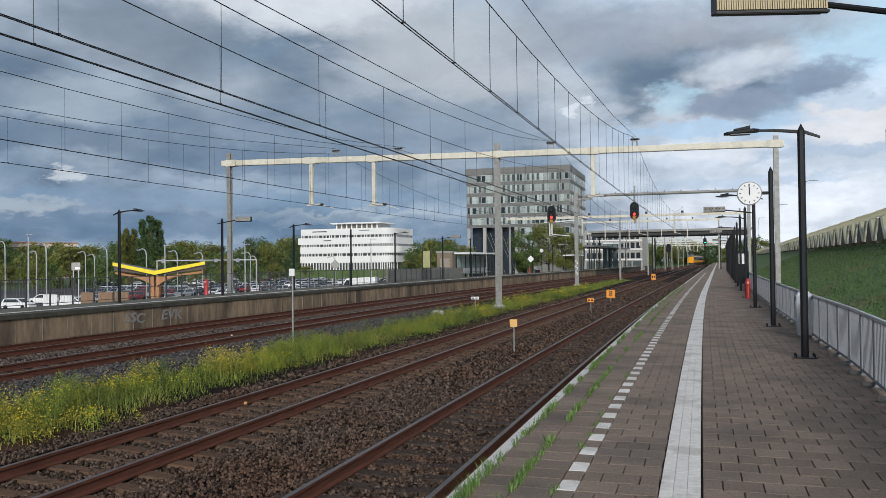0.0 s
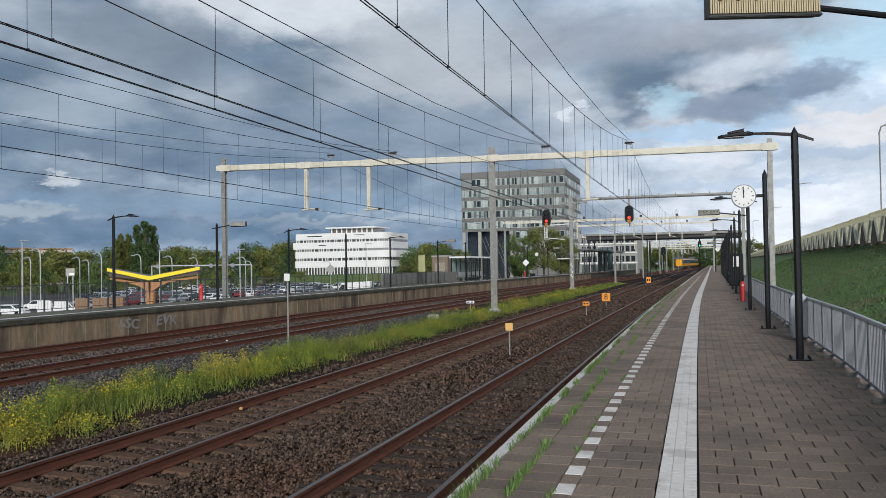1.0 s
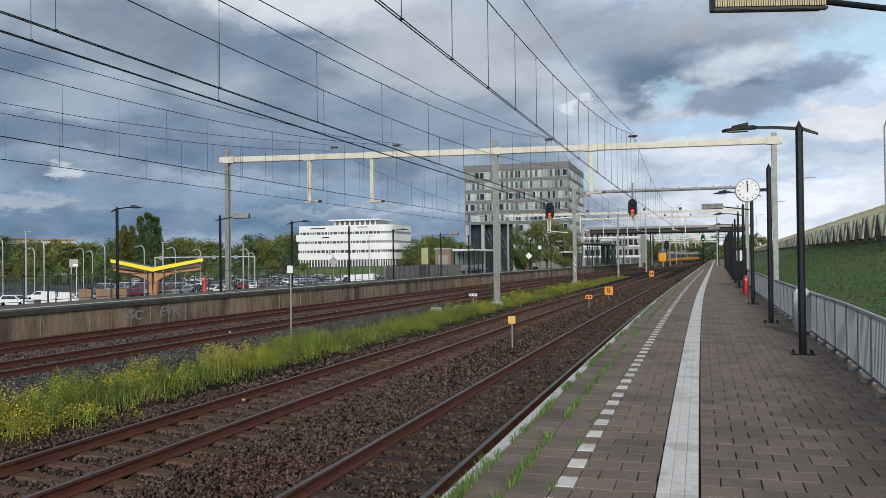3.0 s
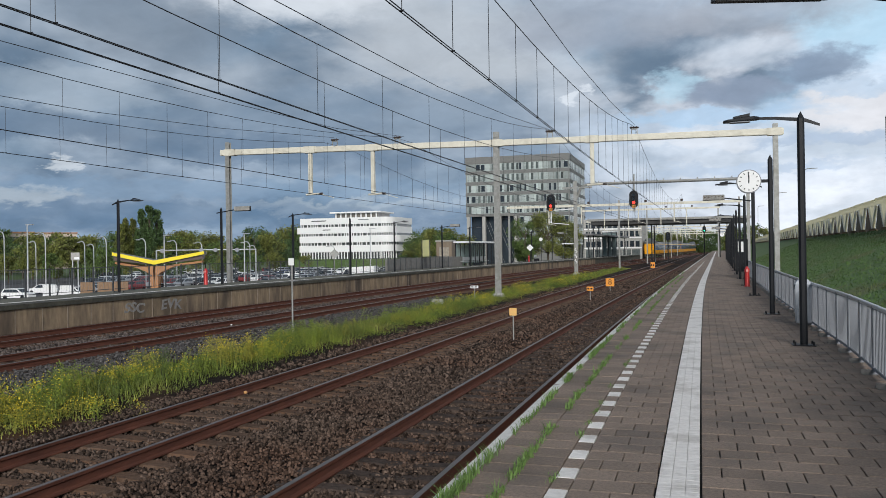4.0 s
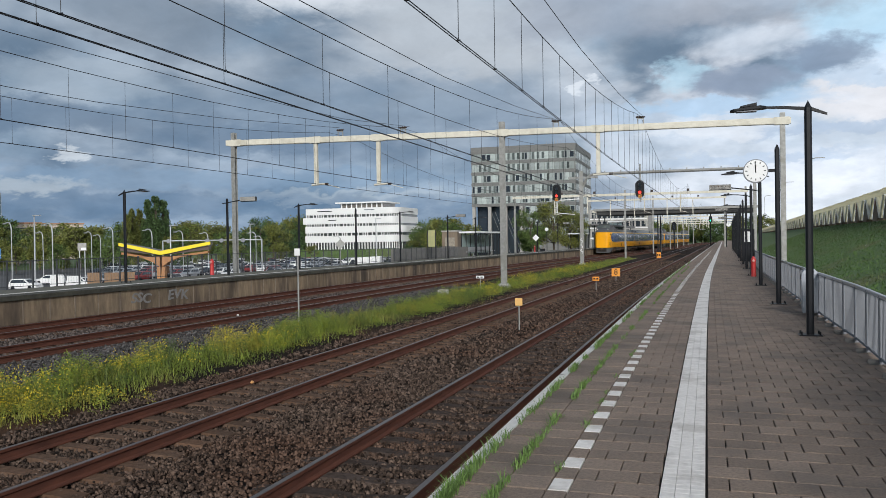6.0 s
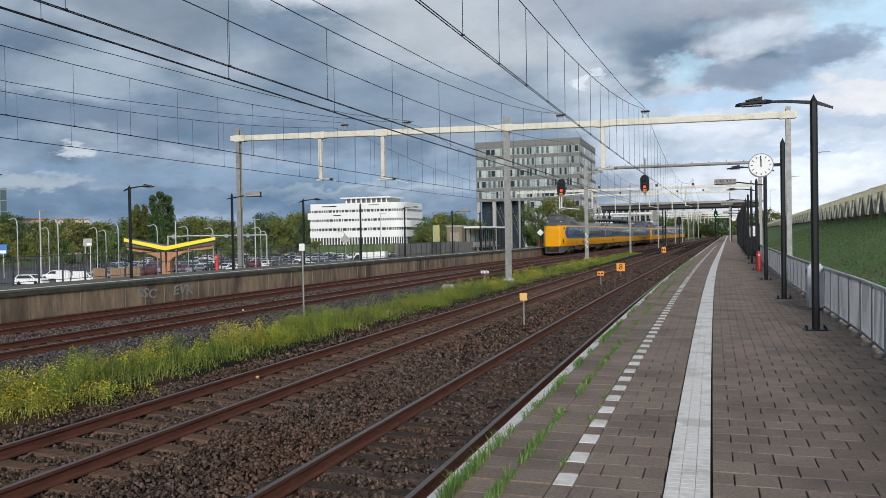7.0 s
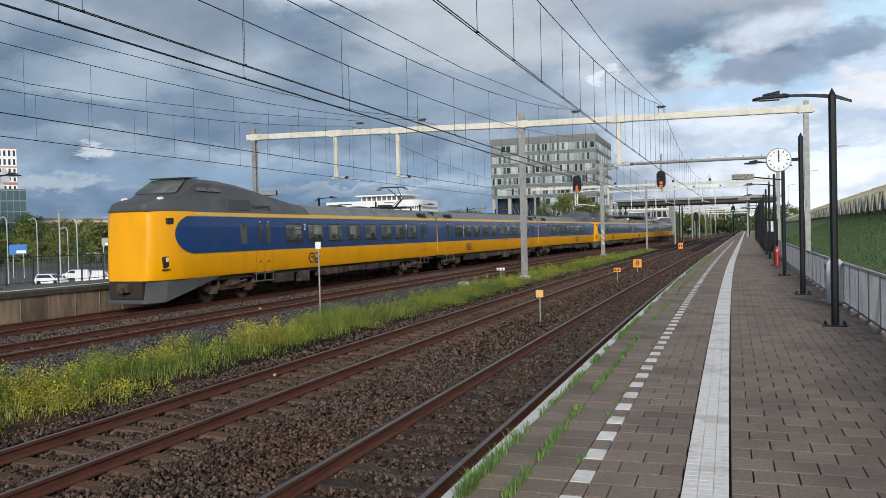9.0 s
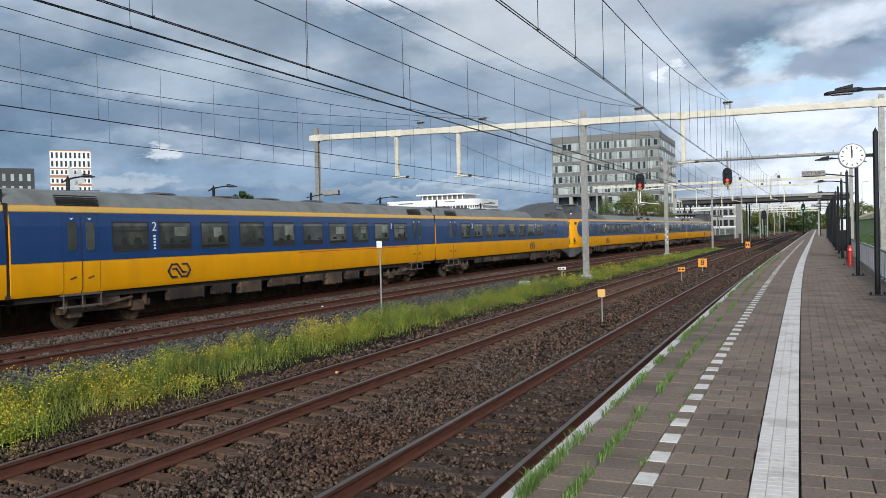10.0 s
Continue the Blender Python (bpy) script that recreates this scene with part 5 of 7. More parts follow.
def build_signal_gantry():
    """A tall mast with a long thin beam to the right and two hooded signals."""
    y = 84.0
    g = thing("signal_gantry", "grey steel signal gantry with two red signals", "signal gantry")
    h_mast(g, -11.9, y, -0.72, 8.75, 0.34)
    h_mast(g, 4.75, y, -0.7, 8.5, 0.30)
    s = Shape()
    s.path([(-11.8, y, 6.9), (-11.4, y, 7.9), (-10.9, y, 8.3), (-10.2, y, 8.38)], 0.14, 8)
    s.tube((-10.3, y, 8.38), (4.9, y, 8.36), 0.15, n=8)
    s.box(-13.2, -10.2, y - 0.12, y + 0.12, 7.98, 8.14)
    part("beam", s, GALV, g, "long grey tubular beam")
    for k in range(9):
        s = Shape()
        x = -9.5 + k * 1.6
        s.box(x - 0.05, x + 0.05, y - 0.05, y + 0.05, 8.5, 8.66)
        part("wire_clip", s, GALV, g)
    s = Shape()
    s.tube((-12.0, y, 5.9), (-15.2, y, 5.75), 0.06, n=6)
    s.tube((-14.4, y - 0.1, 4.5), (-14.4, y - 0.1, 7.6), 0.06, n=6)
    s.tube((-14.4, y - 0.1, 4.5), (-12.6, y - 0.1, 4.3), 0.04, n=6)
    part("bracket", s, WHITEP, g)
    s = Shape()
    s.tube((-6.0, y, 5.4), (-6.0, y, 9.2), 0.08, n=8)
    part("bracket", s, GALV, g)
    for x, zc in ((-14.38, 6.58), (-6.02, 6.68)):
        signal_head(g, x, y - 0.35, zc, REDLAMP, True, 0.88)


def signal_head(g, x, y, zc, lamp, number, k=1.0):
    s = Shape()
    pts = [(0.50 * math.cos(a), 0.45 + 0.50 * math.sin(a)) for a in [math.pi * i / 10 for i in range(11)]] + [(0.50 * math.cos(a), -0.45 + 0.50 * math.sin(a)) for a in [math.pi + math.pi * i / 10 for i in range(11)]]
    s.prism([(x + u * k, zc + v * k * 1.05) for u, v in pts], "y", y - 0.05, y + 0.1)
    h = part("signal_head", s, BLACK, g, "black oval signal board")
    for i, dz in enumerate((0.48, 0.05, -0.38)):
        s = Shape()
        n = 14
        ring = lambda r, yy: [(x + r * math.cos(math.pi * 2 * j / n), yy, zc + dz * k + r * math.sin(math.pi * 2 * j / n)) for j in range(n)]
        s.loft([ring(0.19 * k, y - 0.05), ring(0.20 * k, y - 0.22)], caps=False)
        s.loft([ring(0.17 * k, y - 0.05), ring(0.18 * k, y - 0.22)], caps=False)
        part("hood", s, BLACK, h)
        s = Shape()
        s.tube((x, y - 0.10, zc + dz * k), (x, y - 0.05, zc + dz * k), 0.165 * k, n=14)
        part("lens", s, lamp if i == 2 else BGLASS, h, "lit lens" if i == 2 else "")
    if number:
        s = Shape()
        s.box(x - 0.2 * k, x + 0.2 * k, y - 0.12, y + 0.02, zc - 0.98 * k, zc - 0.64 * k)
        part("speed_board", s, ORLAMP, h, "glowing orange figure board")


def build_far_masts():
    """More masts and beams down the line."""
    for y, xl, xr, zb in ((105.0, -23.6, 4.9, 7.3), (148.0, -19.6, 3.5, 8.6), (166.0, -21.0, 5.5, 7.2), (196.0, -16.0, 7.0, 7.3), (226.0, -15, 8.0, 7.3), (262, -15, 9, 7.3), (300.0, -15.0, 10.0, 7.4), (345, -12, 12, 7.4)):
        g = thing("catenary_gantry", "distant cream overhead line gantry", "gantry", "far gantries")
        xs = (xl, -9.4 + bend(y) - bend(105), xr)
        for x in xs:
            s = Shape()
            s.box(x - 0.11, x + 0.11, y - 0.11, y + 0.11, -1.2, zb + 0.55)
            part("mast", s, GALV, g)
        s = Shape()
        s.box(xl - 0.3, xr + 0.3, y - 0.16, y + 0.16, zb - 0.15, zb + 0.15)
        part("beam", s, CREAM, g)
        for off, far in ((-3.575, False), (-7.9, False), (-16.4, True), (-20.6, True)):
            x = along(off, y, far)
            if xl < x < xr:
                s = Shape()
                s.box(x - 0.9 - 0.07, x - 0.9 + 0.07, y - 0.07, y + 0.07, 5.0, zb - 0.15)
                s.tube((x - 0.9, y, 5.1), (x, y, 4.85), 0.03, n=5)
                part("drop_post", s, CREAM, g)
                s = Shape()
                s.box(x - 0.15, x + 0.15, y - 0.05, y + 0.05, zb + 0.2, zb + 0.5)
                part("wire_support", s, INSUL, g)


LITTER_A, LITTER_B = (-8.34, 13.83), (-16.74, 26.82)


def build_litter():
    rng = random.Random(12)
    for x, y, z, m, lab in ((LITTER_A[0], LITTER_A[1], -0.93, mat("faded_orange_wrapper", (0.62, 0.34, 0.13), (0.50, 0.25, 0.08), scale=30, rough=0.6), "crumpled orange litter between the rails"), (LITTER_B[0], LITTER_B[1], -0.92, WHITEP, "scrap of white litter on the far ballast")):
        s = Shape()
        rings = [[(x + r * math.cos(a * 1.05) * rng.uniform(0.7, 1.2), y + r * math.sin(a * 1.05) * rng.uniform(0.7, 1.2), z + h) for a in range(6)] for r, h in ((0.03, 0.0), (0.045, 0.02), (0.035, 0.045), (0.012, 0.05))]
        s.loft(rings)
        tagged(part("litter", s, m), lab, "litter")


def build_guys():
    """Anchor wires that slant down to the far platform."""
    for dx in (0.0, 1.5):
        g = thing("guy_wire", "thin slanting steel anchor wires by the far platform", "guy wire", "guy wires")
        for k in (0.0, 0.5):
            s = Shape()
            s.tube((-26.0 + dx + k, 102.0, 5.4), (-24.0 + dx + k * 0.6, 102.5, FAR_TOP), 0.016, n=5)
            part("strand", s, GALV, g)


def far_fence():
    pitch, h = 1.25, 1.12
    s = Shape()
    s.box(-0.026, 0.026, -0.026, 0.026, 0.0, h + 0.03)
    s.box(-0.10, 0.10, -0.08, 0.08, 0.0, 0.02)
    post = mesh_of(s, "post", RAILGREY)
    s = Shape()
    s.box(-0.016, 0.016, 0.0, pitch, h - 0.03, h)
    rail = mesh_of(s, "rail", RAILGREY)
    s = Shape()
    s.box(-0.012, 0.012, 0.0, pitch, 0.10, 0.125)
    rail2 = mesh_of(s, "bottom_rail", RAILGREY)
    s = Shape()
    for i in range(1, 8):
        s.box(-0.003, 0.003, pitch * i / 8 - 0.002, pitch * i / 8 + 0.002, 0.12, h - 0.03)
    bars = mesh_of(s, "bars", FENCE)
    for k in range(0, 62):
        y = 16.0 + k * pitch
        if 79 < y < 97:
            continue
        x, x2 = along(-25.75, y, True), along(-25.75, y + pitch, True)
        f = thing("railing_panel", "dark steel railing panel on the far platform", "railing", "railing on the far platform",
                  m=pose(x, y, FAR_TOP, 0, 0, -math.degrees(math.atan2(x2 - x, pitch))))
        for nm, me in (("post", post), ("rail", rail), ("bottom_rail", rail2), ("bar", bars)):
            ob = new(nm, me)
            ob.parent = f
            if nm == "bar":
                tagged(ob, kind="stuff")


def shelter(x, y, z, ln, turn):
    b = thing("platform_shelter", "glass platform shelter with white flat roof", "shelter", "platform shelters", m=pose(x, y, z, 0, 0, turn))
    s = Shape()
    s.box(-1.0, 1.0, -ln / 2, ln / 2, 2.45, 2.62)
    part("roof", s, WHITEP, b, "white flat roof", bevel=0.03)
    n = max(3, round(ln / 1.6))
    for i in range(n + 1):
        yy = -ln / 2 + 0.3 + i * (ln - 0.6) / n
        for xx in (-0.85, 0.85):
            s = Shape()
            s.box(xx - 0.05, xx + 0.05, yy - 0.05, yy + 0.05, 0, 2.45)
            part("post", s, BLACK, b)
    pane = mat("shelter_glass", (0.40, 0.48, 0.46), (0.26, 0.33, 0.32), scale=1, rough=0.12)
    for i in range(n):
        y0 = -ln / 2 + 0.38 + i * (ln - 0.6) / n
        s = Shape()
        s.box(-0.86, -0.84, y0, y0 + (ln - 0.6) / n - 0.16, 0.25, 2.3)
        part("pane", s, pane, b, "greenish glass pane")
    s = Shape()
    s.box(-0.6, -0.2, -ln / 2 + 0.8, ln / 2 - 0.8, 0.42, 0.48)
    s.box(-0.66, -0.62, -ln / 2 + 0.8, ln / 2 - 0.8, 0.55, 0.95)
    part("bench", s, FENCETOP, b, "pale bench")
    return b


def bench(x, y, z, turn):
    b = thing("bench", "light metal platform bench", "bench", "platform benches", m=pose(x, y, z, 0, 0, turn))
    s = Shape()
    s.box(-0.9, 0.9, -0.22, 0.22, 0.43, 0.48)
    part("seat", s, FENCETOP, b)
    s = Shape()
    s.box(-0.9, 0.9, 0.22, 0.27, 0.55, 0.92)
    part("backrest", s, FENCETOP, b)
    for xx in (-0.7, 0.7):
        s = Shape()
        s.box(xx - 0.03, xx + 0.03, -0.2, 0.27, 0, 0.43)
        part("leg", s, BLACK, b)


def build_far_platform_things():
    shelter(along(-25.6, 88, True), 88.0, FAR_TOP, 11.0, heading(88, True))
    shelter(along(-25.6, 140, True), 140.0, FAR_TOP, 9.0, heading(140, True))
    bench(along(-24.9, 112, True), 112, FAR_TOP, 90)
    hydrant(along(-25.6, 37.9, True), 37.9, FAR_TOP)
    hydrant(along(-25.0, 108, True), 108, FAR_TOP)
    # timetable boards, round and diamond signs
    for y, w, h, zc, m, lab in ((70.0, 0.7, 1.5, 1.9, mat("board_yellow", (0.34, 0.32, 0.12), (0.22, 0.24, 0.10), scale=3, rough=0.5), "yellow-green timetable board on black posts"),
                                (92.5, 0.5, 0.3, 2.3, BLUE, "blue station name plate on black post")):
        p = thing("information_board", lab, "sign", m=pose(along(-24.9, y, True), y, FAR_TOP, 0, 0, 20))
        for xx in (-w / 2, w / 2):
            s = Shape()
            s.box(xx - 0.04, xx + 0.04, -0.04, 0.04, 0, zc + h / 2)
            part("post", s, BLACK, p)
        s = Shape()
        s.box(-w / 2 + 0.04, w / 2 - 0.04, -0.05, 0.03, zc - h / 2, zc + h / 2)
        part("panel", s, m, p)
    for y, zc, shape in ((112.0, 3.05, "round"), (106.0, 1.9, "diamond")):
        p = thing("round_sign" if shape == "round" else "diamond_sign", "white %s sign on a dark pole" % shape, "sign", m=pose(along(-24.3, y, True), y, FAR_TOP))
        s = Shape()
        s.tube((0, 0, 0), (0, 0, zc), 0.05, n=8)
        part("post", s, BLACK, p)
        s = Shape()
        if shape == "round":
            s.tube((0, -0.10, zc), (0, -0.06, zc), 0.25, n=24)
        else:
            s.prism([(-0.45, zc), (0, zc - 0.45), (0.45, zc), (0, zc + 0.45)], "y", -0.10, -0.06)
        part("plate", s, WHITEP, p)
    # back wall, container
    s = Shape()
    swept(s, [(-26.3, -1.2), (-26.1, -1.2), (-26.1, 1.15), (-26.3, 1.15)], 64, 84, 4, True)
    tagged(part("low_wall", s, mat("grey_block_wall", (0.20, 0.19, 0.175), (0.14, 0.135, 0.125), scale=3, rough=0.9)), "low grey wall behind the far platform", "wall", kind="structure")
    c = thing("brick_kiosk", "small tan clad kiosk behind the far platform", "kiosk", m=pose(-29.3, 95.0, -1.2, 0, 0, 5))
    s = Shape()
    s.box(-0.95, 0.95, -1.0, 1.0, 0, 4.1)
    part("wall", s, mat("tan_cladding", (0.22, 0.17, 0.125), (0.16, 0.125, 0.09), scale=5, rough=0.85, stretch=(1, 1, 0.2)), c)
    s = Shape()
    s.box(-1.05, 1.05, -1.1, 1.1, 4.1, 4.25)
    part("roof", s, PALECON, c)
    s = Shape()
    s.box(-0.6, 0.6, -1.03, -1.00, 1.6, 3.4)
    part("panel", s, mat("pale_poster", (0.36, 0.32, 0.25), (0.18, 0.16, 0.13), scale=3, rough=0.7), c)


def letters(word, material, thick):
    """Raised letters in the built-in font, as a mesh."""
    cu = bpy.data.curves.new("letters", "FONT")
    cu.body, cu.size, cu.extrude, cu.offset = word, 1.0, thick, 0.02
    tmp = bpy.data.objects.new("letters", cu)
    scene.collection.objects.link(tmp)
    me = bpy.data.meshes.new_from_object(tmp.evaluated_get(bpy.context.evaluated_depsgraph_get()))
    bpy.data.objects.remove(tmp)
    me.materials.clear()
    me.materials.append(material)
    return me


def graffiti():
    """Pale spray strokes on the wall and one mast."""
    spray = mat("pale_spray_paint", (0.26, 0.25, 0.24), (0.15, 0.14, 0.13), scale=6, rough=0.8)
    for word, y0, y1, z0, z1 in (("SSC", 27.64, 28.84, -0.60, -0.20), ("EVK", 29.99, 31.40, -0.62, -0.19)):
        me = letters(word, spray, 0.012)
        co = np.array([v.co for v in me.vertices])
        lo, hi = co.min(0), co.max(0)
        for v in me.vertices:
            u, w = (v.co.x - lo[0]) / (hi[0] - lo[0]), (v.co.y - lo[1]) / (hi[1] - lo[1])
            yy = y0 + (y1 - y0) * u + 0.10 * w
            v.co = (along(FAR_EDGE, yy, True) + 0.004 + v.co.z, yy, z0 + (z1 - z0) * (w + 0.10 * math.sin(5 * u)))
        tagged(new("spray_letters", me), "pale sprayed letters on the platform wall", "graffiti", "spray strokes")
    for k in range(3):
        s = Shape()
        s.path([(-11.9 + 0.12 * math.sin(i * 0.9), 83.82, 0.3 + k * 0.55 + i * 0.06) for i in range(8)], 0.04, 5)
        tagged(part("spray_stroke", s, WHITEP), "white sprayed stroke on the signal mast", "graffiti", "spray strokes")


# ---------------- bank on the right ----------------
def build_bank():
    s = Shape()
    prof = [(2.75, -0.6), (3.1, -0.35), (5.0, 0.35), (8.0, 1.55), (11.4, 2.75), (16.5, 2.80), (30, 2.6), (36, -3.9), (2.75, -3.9)]
    swept(s, prof, -30, 330, 5)
    tagged(part("embankment", s, BANKGRASS), "green grassy embankment rising behind the fence", "embankment", kind="structure")
    wall = mat("barrier_white", (0.88, 0.86, 0.77), (0.80, 0.78, 0.69), scale=3, rough=0.7, c=(0.28, 0.26, 0.20), cscale=0.8, camt=0.3)
    # dark infill tone carries the openings' shade as well as grime and spray
    shaded_dirt = mat("barrier_infill", (0.20, 0.18, 0.13), (0.09, 0.085, 0.06), scale=2, rough=0.85, c=(0.22, 0.09, 0.05), cscale=0.35, camt=0.8)
    sheet = mat("barrier_sheet", (0.88, 0.84, 0.70), (0.78, 0.74, 0.60), scale=2, rough=0.6)
    for m in (sheet,):                                    # translucency added to brighten faces turned away from the sun
        nt = m.node_tree
        p, glow, both = nt.nodes["Principled BSDF"], nt.nodes.new("ShaderNodeBsdfTranslucent"), nt.nodes.new("ShaderNodeMixShader")
        glow.inputs[0].default_value = (0.92, 0.88, 0.74, 1)
        both.inputs[0].default_value = 0.70
        nt.links.new(p.outputs[0], both.inputs[1])
        nt.links.new(glow.outputs[0], both.inputs[2])
        nt.links.new(both.outputs[0], nt.nodes["Material Output"].inputs[0])
    tags = [mat("spray_green", (0.03, 0.16, 0.09), (0.02, 0.10, 0.07), scale=2.5, rough=0.7), mat("spray_red", (0.30, 0.07, 0.04), (0.20, 0.10, 0.05), scale=2.5, rough=0.7),
            mat("spray_olive", (0.12, 0.12, 0.04), (0.16, 0.08, 0.05), scale=2.5, rough=0.7)]
    pitch = 9.6
    rng = random.Random(8)
    for k in range(0, 26):
        y = 40.0 + k * pitch
        top = 5.24 - 0.0050 * (y - 62)
        base = 2.75
        x, x2 = along(12.0, y), along(12.0, y + pitch)
        h = top - base
        f = thing("barrier_bay", "white trussed roadside barrier bay with painted infill on concrete feet", "barrier", "barrier bays on the bank",
                  m=pose(x, y, base, 0, 0, -math.degrees(math.atan2(x2 - x, pitch))))
        s = Shape()
        s.box(-0.05, 0.05, 0, pitch, h - 0.50, h - 0.12)
        s.box(-0.10, 0.10, 0, pitch, h - 0.13, h)
        part("parapet", s, sheet, f, "off-white top rail", bevel=0.02)
        s = Shape()
        for a in (1.2, 6.0):
            s.prism([(a + 0.47, 0.20), (a + 4.33, 0.20), (a + 3.07, h - 0.52), (a + 1.73, h - 0.52)], "x", 0.07, 0.11)
        part("infill", s, shaded_dirt, f, "grimy infill darkened for the shade of the openings")
        for a in (1.2, 6.0):
            s = Shape()
            s.prism([(a - 0.45, 0.25), (a + 0.45, 0.25), (a + 1.75, h - 0.50), (a - 1.75, h - 0.50)], "x", 0.02, 0.06)
            part("panel", s, sheet, f, "tapering pale translucent panel")
            for b in (a + 1.55, a - 1.55):
                s = Shape()
                s.loft([[(-0.12, a - 0.14, 0.25), (0.0, a - 0.14, 0.25), (0.0, a + 0.14, 0.25), (-0.12, a + 0.14, 0.25)],
                        [(-0.12, b - 0.14, h - 0.5), (0.0, b - 0.14, h - 0.5), (0.0, b + 0.14, h - 0.5), (-0.12, b + 0.14, h - 0.5)]])
                part("strut", s, wall, f, "slanting white strut")
        for a in (1.2, 6.0):
            s = Shape()
            s.box(-0.4, 0.3, a - 0.75, a + 0.75, -0.5, 0.25)
            part("foot", s, WALLCON, f, "brown concrete foot", bevel=0.03)
        if rng.random() < 0.75 and y < 150:
            s = Shape()
            n = 14
            c0, r = rng.uniform(2.5, 7.0), rng.uniform(0.6, 1.0)
            s.prism([(c0 + 1.25 * r * math.cos(2 * math.pi * i / n) * rng.uniform(0.8, 1.1), 0.95 + 0.8 * r * math.sin(2 * math.pi * i / n) * rng.uniform(0.8, 1.1)) for i in range(n)], "x", 0.075, 0.096)
            part("spray_patch", s, rng.choice(tags), f, "coloured sprayed patch")
    for y, h in ((70.0, 9.4), (133.0, 10.6), (190, 10.6), (280, 12.0)):
        p = thing("road_lamp", "thin grey curved road lamp on the bank", "lamp", "road lamps", m=pose(along(13.0, y), y, 2.75))
        s = Shape()
        s.path([(0, 0, 0), (0, 0, h - 0.6), (0.15, 0, h - 0.15), (0.6, 0, h), (1.5, 0, h)], 0.06, 8)
        part("post", s, GALV, p)
        s = Shape()
        s.box(1.2, 1.9, -0.1, 0.1, h - 0.05, h + 0.05)
        part("lamp_head", s, GALV, p)


# ---------------- leaves, stones, grass in bulk ----------------
def bulk(name, verts, tris, material):
    """A mesh from arrays of points and triangles."""
    me = bpy.data.meshes.new(name)
    me.vertices.add(len(verts))
    me.vertices.foreach_set("co", np.asarray(verts, np.float32).ravel())
    me.loops.add(len(tris) * 3)
    me.loops.foreach_set("vertex_index", np.asarray(tris, np.int32).ravel())
    me.polygons.add(len(tris))
    me.polygons.foreach_set("loop_start", np.arange(0, len(tris) * 3, 3, dtype=np.int32))
    me.polygons.foreach_set("loop_total", np.full(len(tris), 3, np.int32))
    me.update(calc_edges=True)
    me.validate()
    me.materials.append(material)
    return me


def np_bend(y, far):
    c, ln = (0.00029, 100.0) if far else (0.00022, 51.5)
    return np.where(y < ln, c * y * y, c * ln * ln + 2 * c * ln * (y - ln))


def leaf_cards(centres, size, rng, slim=0.6):
    """Small bent four-cornered leaves round the given points."""
    n = len(centres)
    u = rng.normal(size=(n, 3))
    u /= np.linalg.norm(u, axis=1)[:, None]
    v = np.cross(u, rng.normal(size=(n, 3)))
    v /= np.linalg.norm(v, axis=1)[:, None]
    s = size * rng.uniform(0.6, 1.3, (n, 1))
    p = np.stack([centres - u * s, centres + v * s * slim, centres + u * s, centres - v * s * slim], 1).reshape(-1, 3)
    k = np.arange(n)[:, None] * 4
    return p, np.concatenate([k + [0, 1, 2], k + [0, 2, 3]])


def stones(name, label, boxes, count, size, material, seed, far=False, dens_y=1.4):
    """Crushed stone spread over strips (off0, off1, y0, y1, z)."""
    rng = np.random.default_rng(seed)
    base = np.array([(0, 0, 1), (0.89, 0, 0.45), (0.28, 0.85, 0.45), (-0.72, 0.53, 0.45), (-0.72, -0.53, 0.45), (0.28, -0.85, 0.45), (0.72, 0.53, -0.45), (0.72, -0.53, -0.45), (-0.28, -0.85, -0.45), (-0.89, 0, -0.45), (-0.28, 0.85, -0.45)])
    tri = np.array([(0, 1, 2), (0, 2, 3), (0, 3, 4), (0, 4, 5), (0, 5, 1), (1, 6, 2), (2, 10, 3), (3, 9, 4), (4, 8, 5), (5, 7, 1), (1, 7, 6), (2, 6, 10), (3, 10, 9), (4, 9, 8), (5, 8, 7)])
    vs, fs, k = [], [], 0
    area = [(b[1] - b[0]) * (b[3] - b[2]) for b in boxes]
    for b, a in zip(boxes, area):
        n = int(count * a / sum(area))
        t = rng.random(n) ** dens_y
        y = b[2] + (b[3] - b[2]) * t
        x = rng.uniform(b[0], b[1], n) + np_bend(y, far)
        z = b[4] + rng.uniform(-0.022, 0.026, n)
        sc = size * rng.uniform(0.55, 1.35, (n, 1, 1)) * rng.uniform(0.65, 1.15, (n, 1, 3))
        ang = rng.uniform(0, 6.28, n)
        p = base[None] * (1 + rng.normal(0, 0.27, (n, 11, 1))) * sc
        c, s_ = np.cos(ang)[:, None], np.sin(ang)[:, None]
        q = np.stack([p[..., 0] * c - p[..., 1] * s_, p[..., 0] * s_ + p[..., 1] * c, p[..., 2]], -1)
        q += np.stack([x, y, z], 1)[:, None]
        vs.append(q.reshape(-1, 3))
        fs.append((np.arange(n)[:, None, None] * 11 + tri[None] + k).reshape(-1, 3))
        k += n * 11
    ob = new(name, bulk(name, np.concatenate(vs), np.concatenate(fs), material))
    tagged(ob, label, "gravel", kind="stuff")


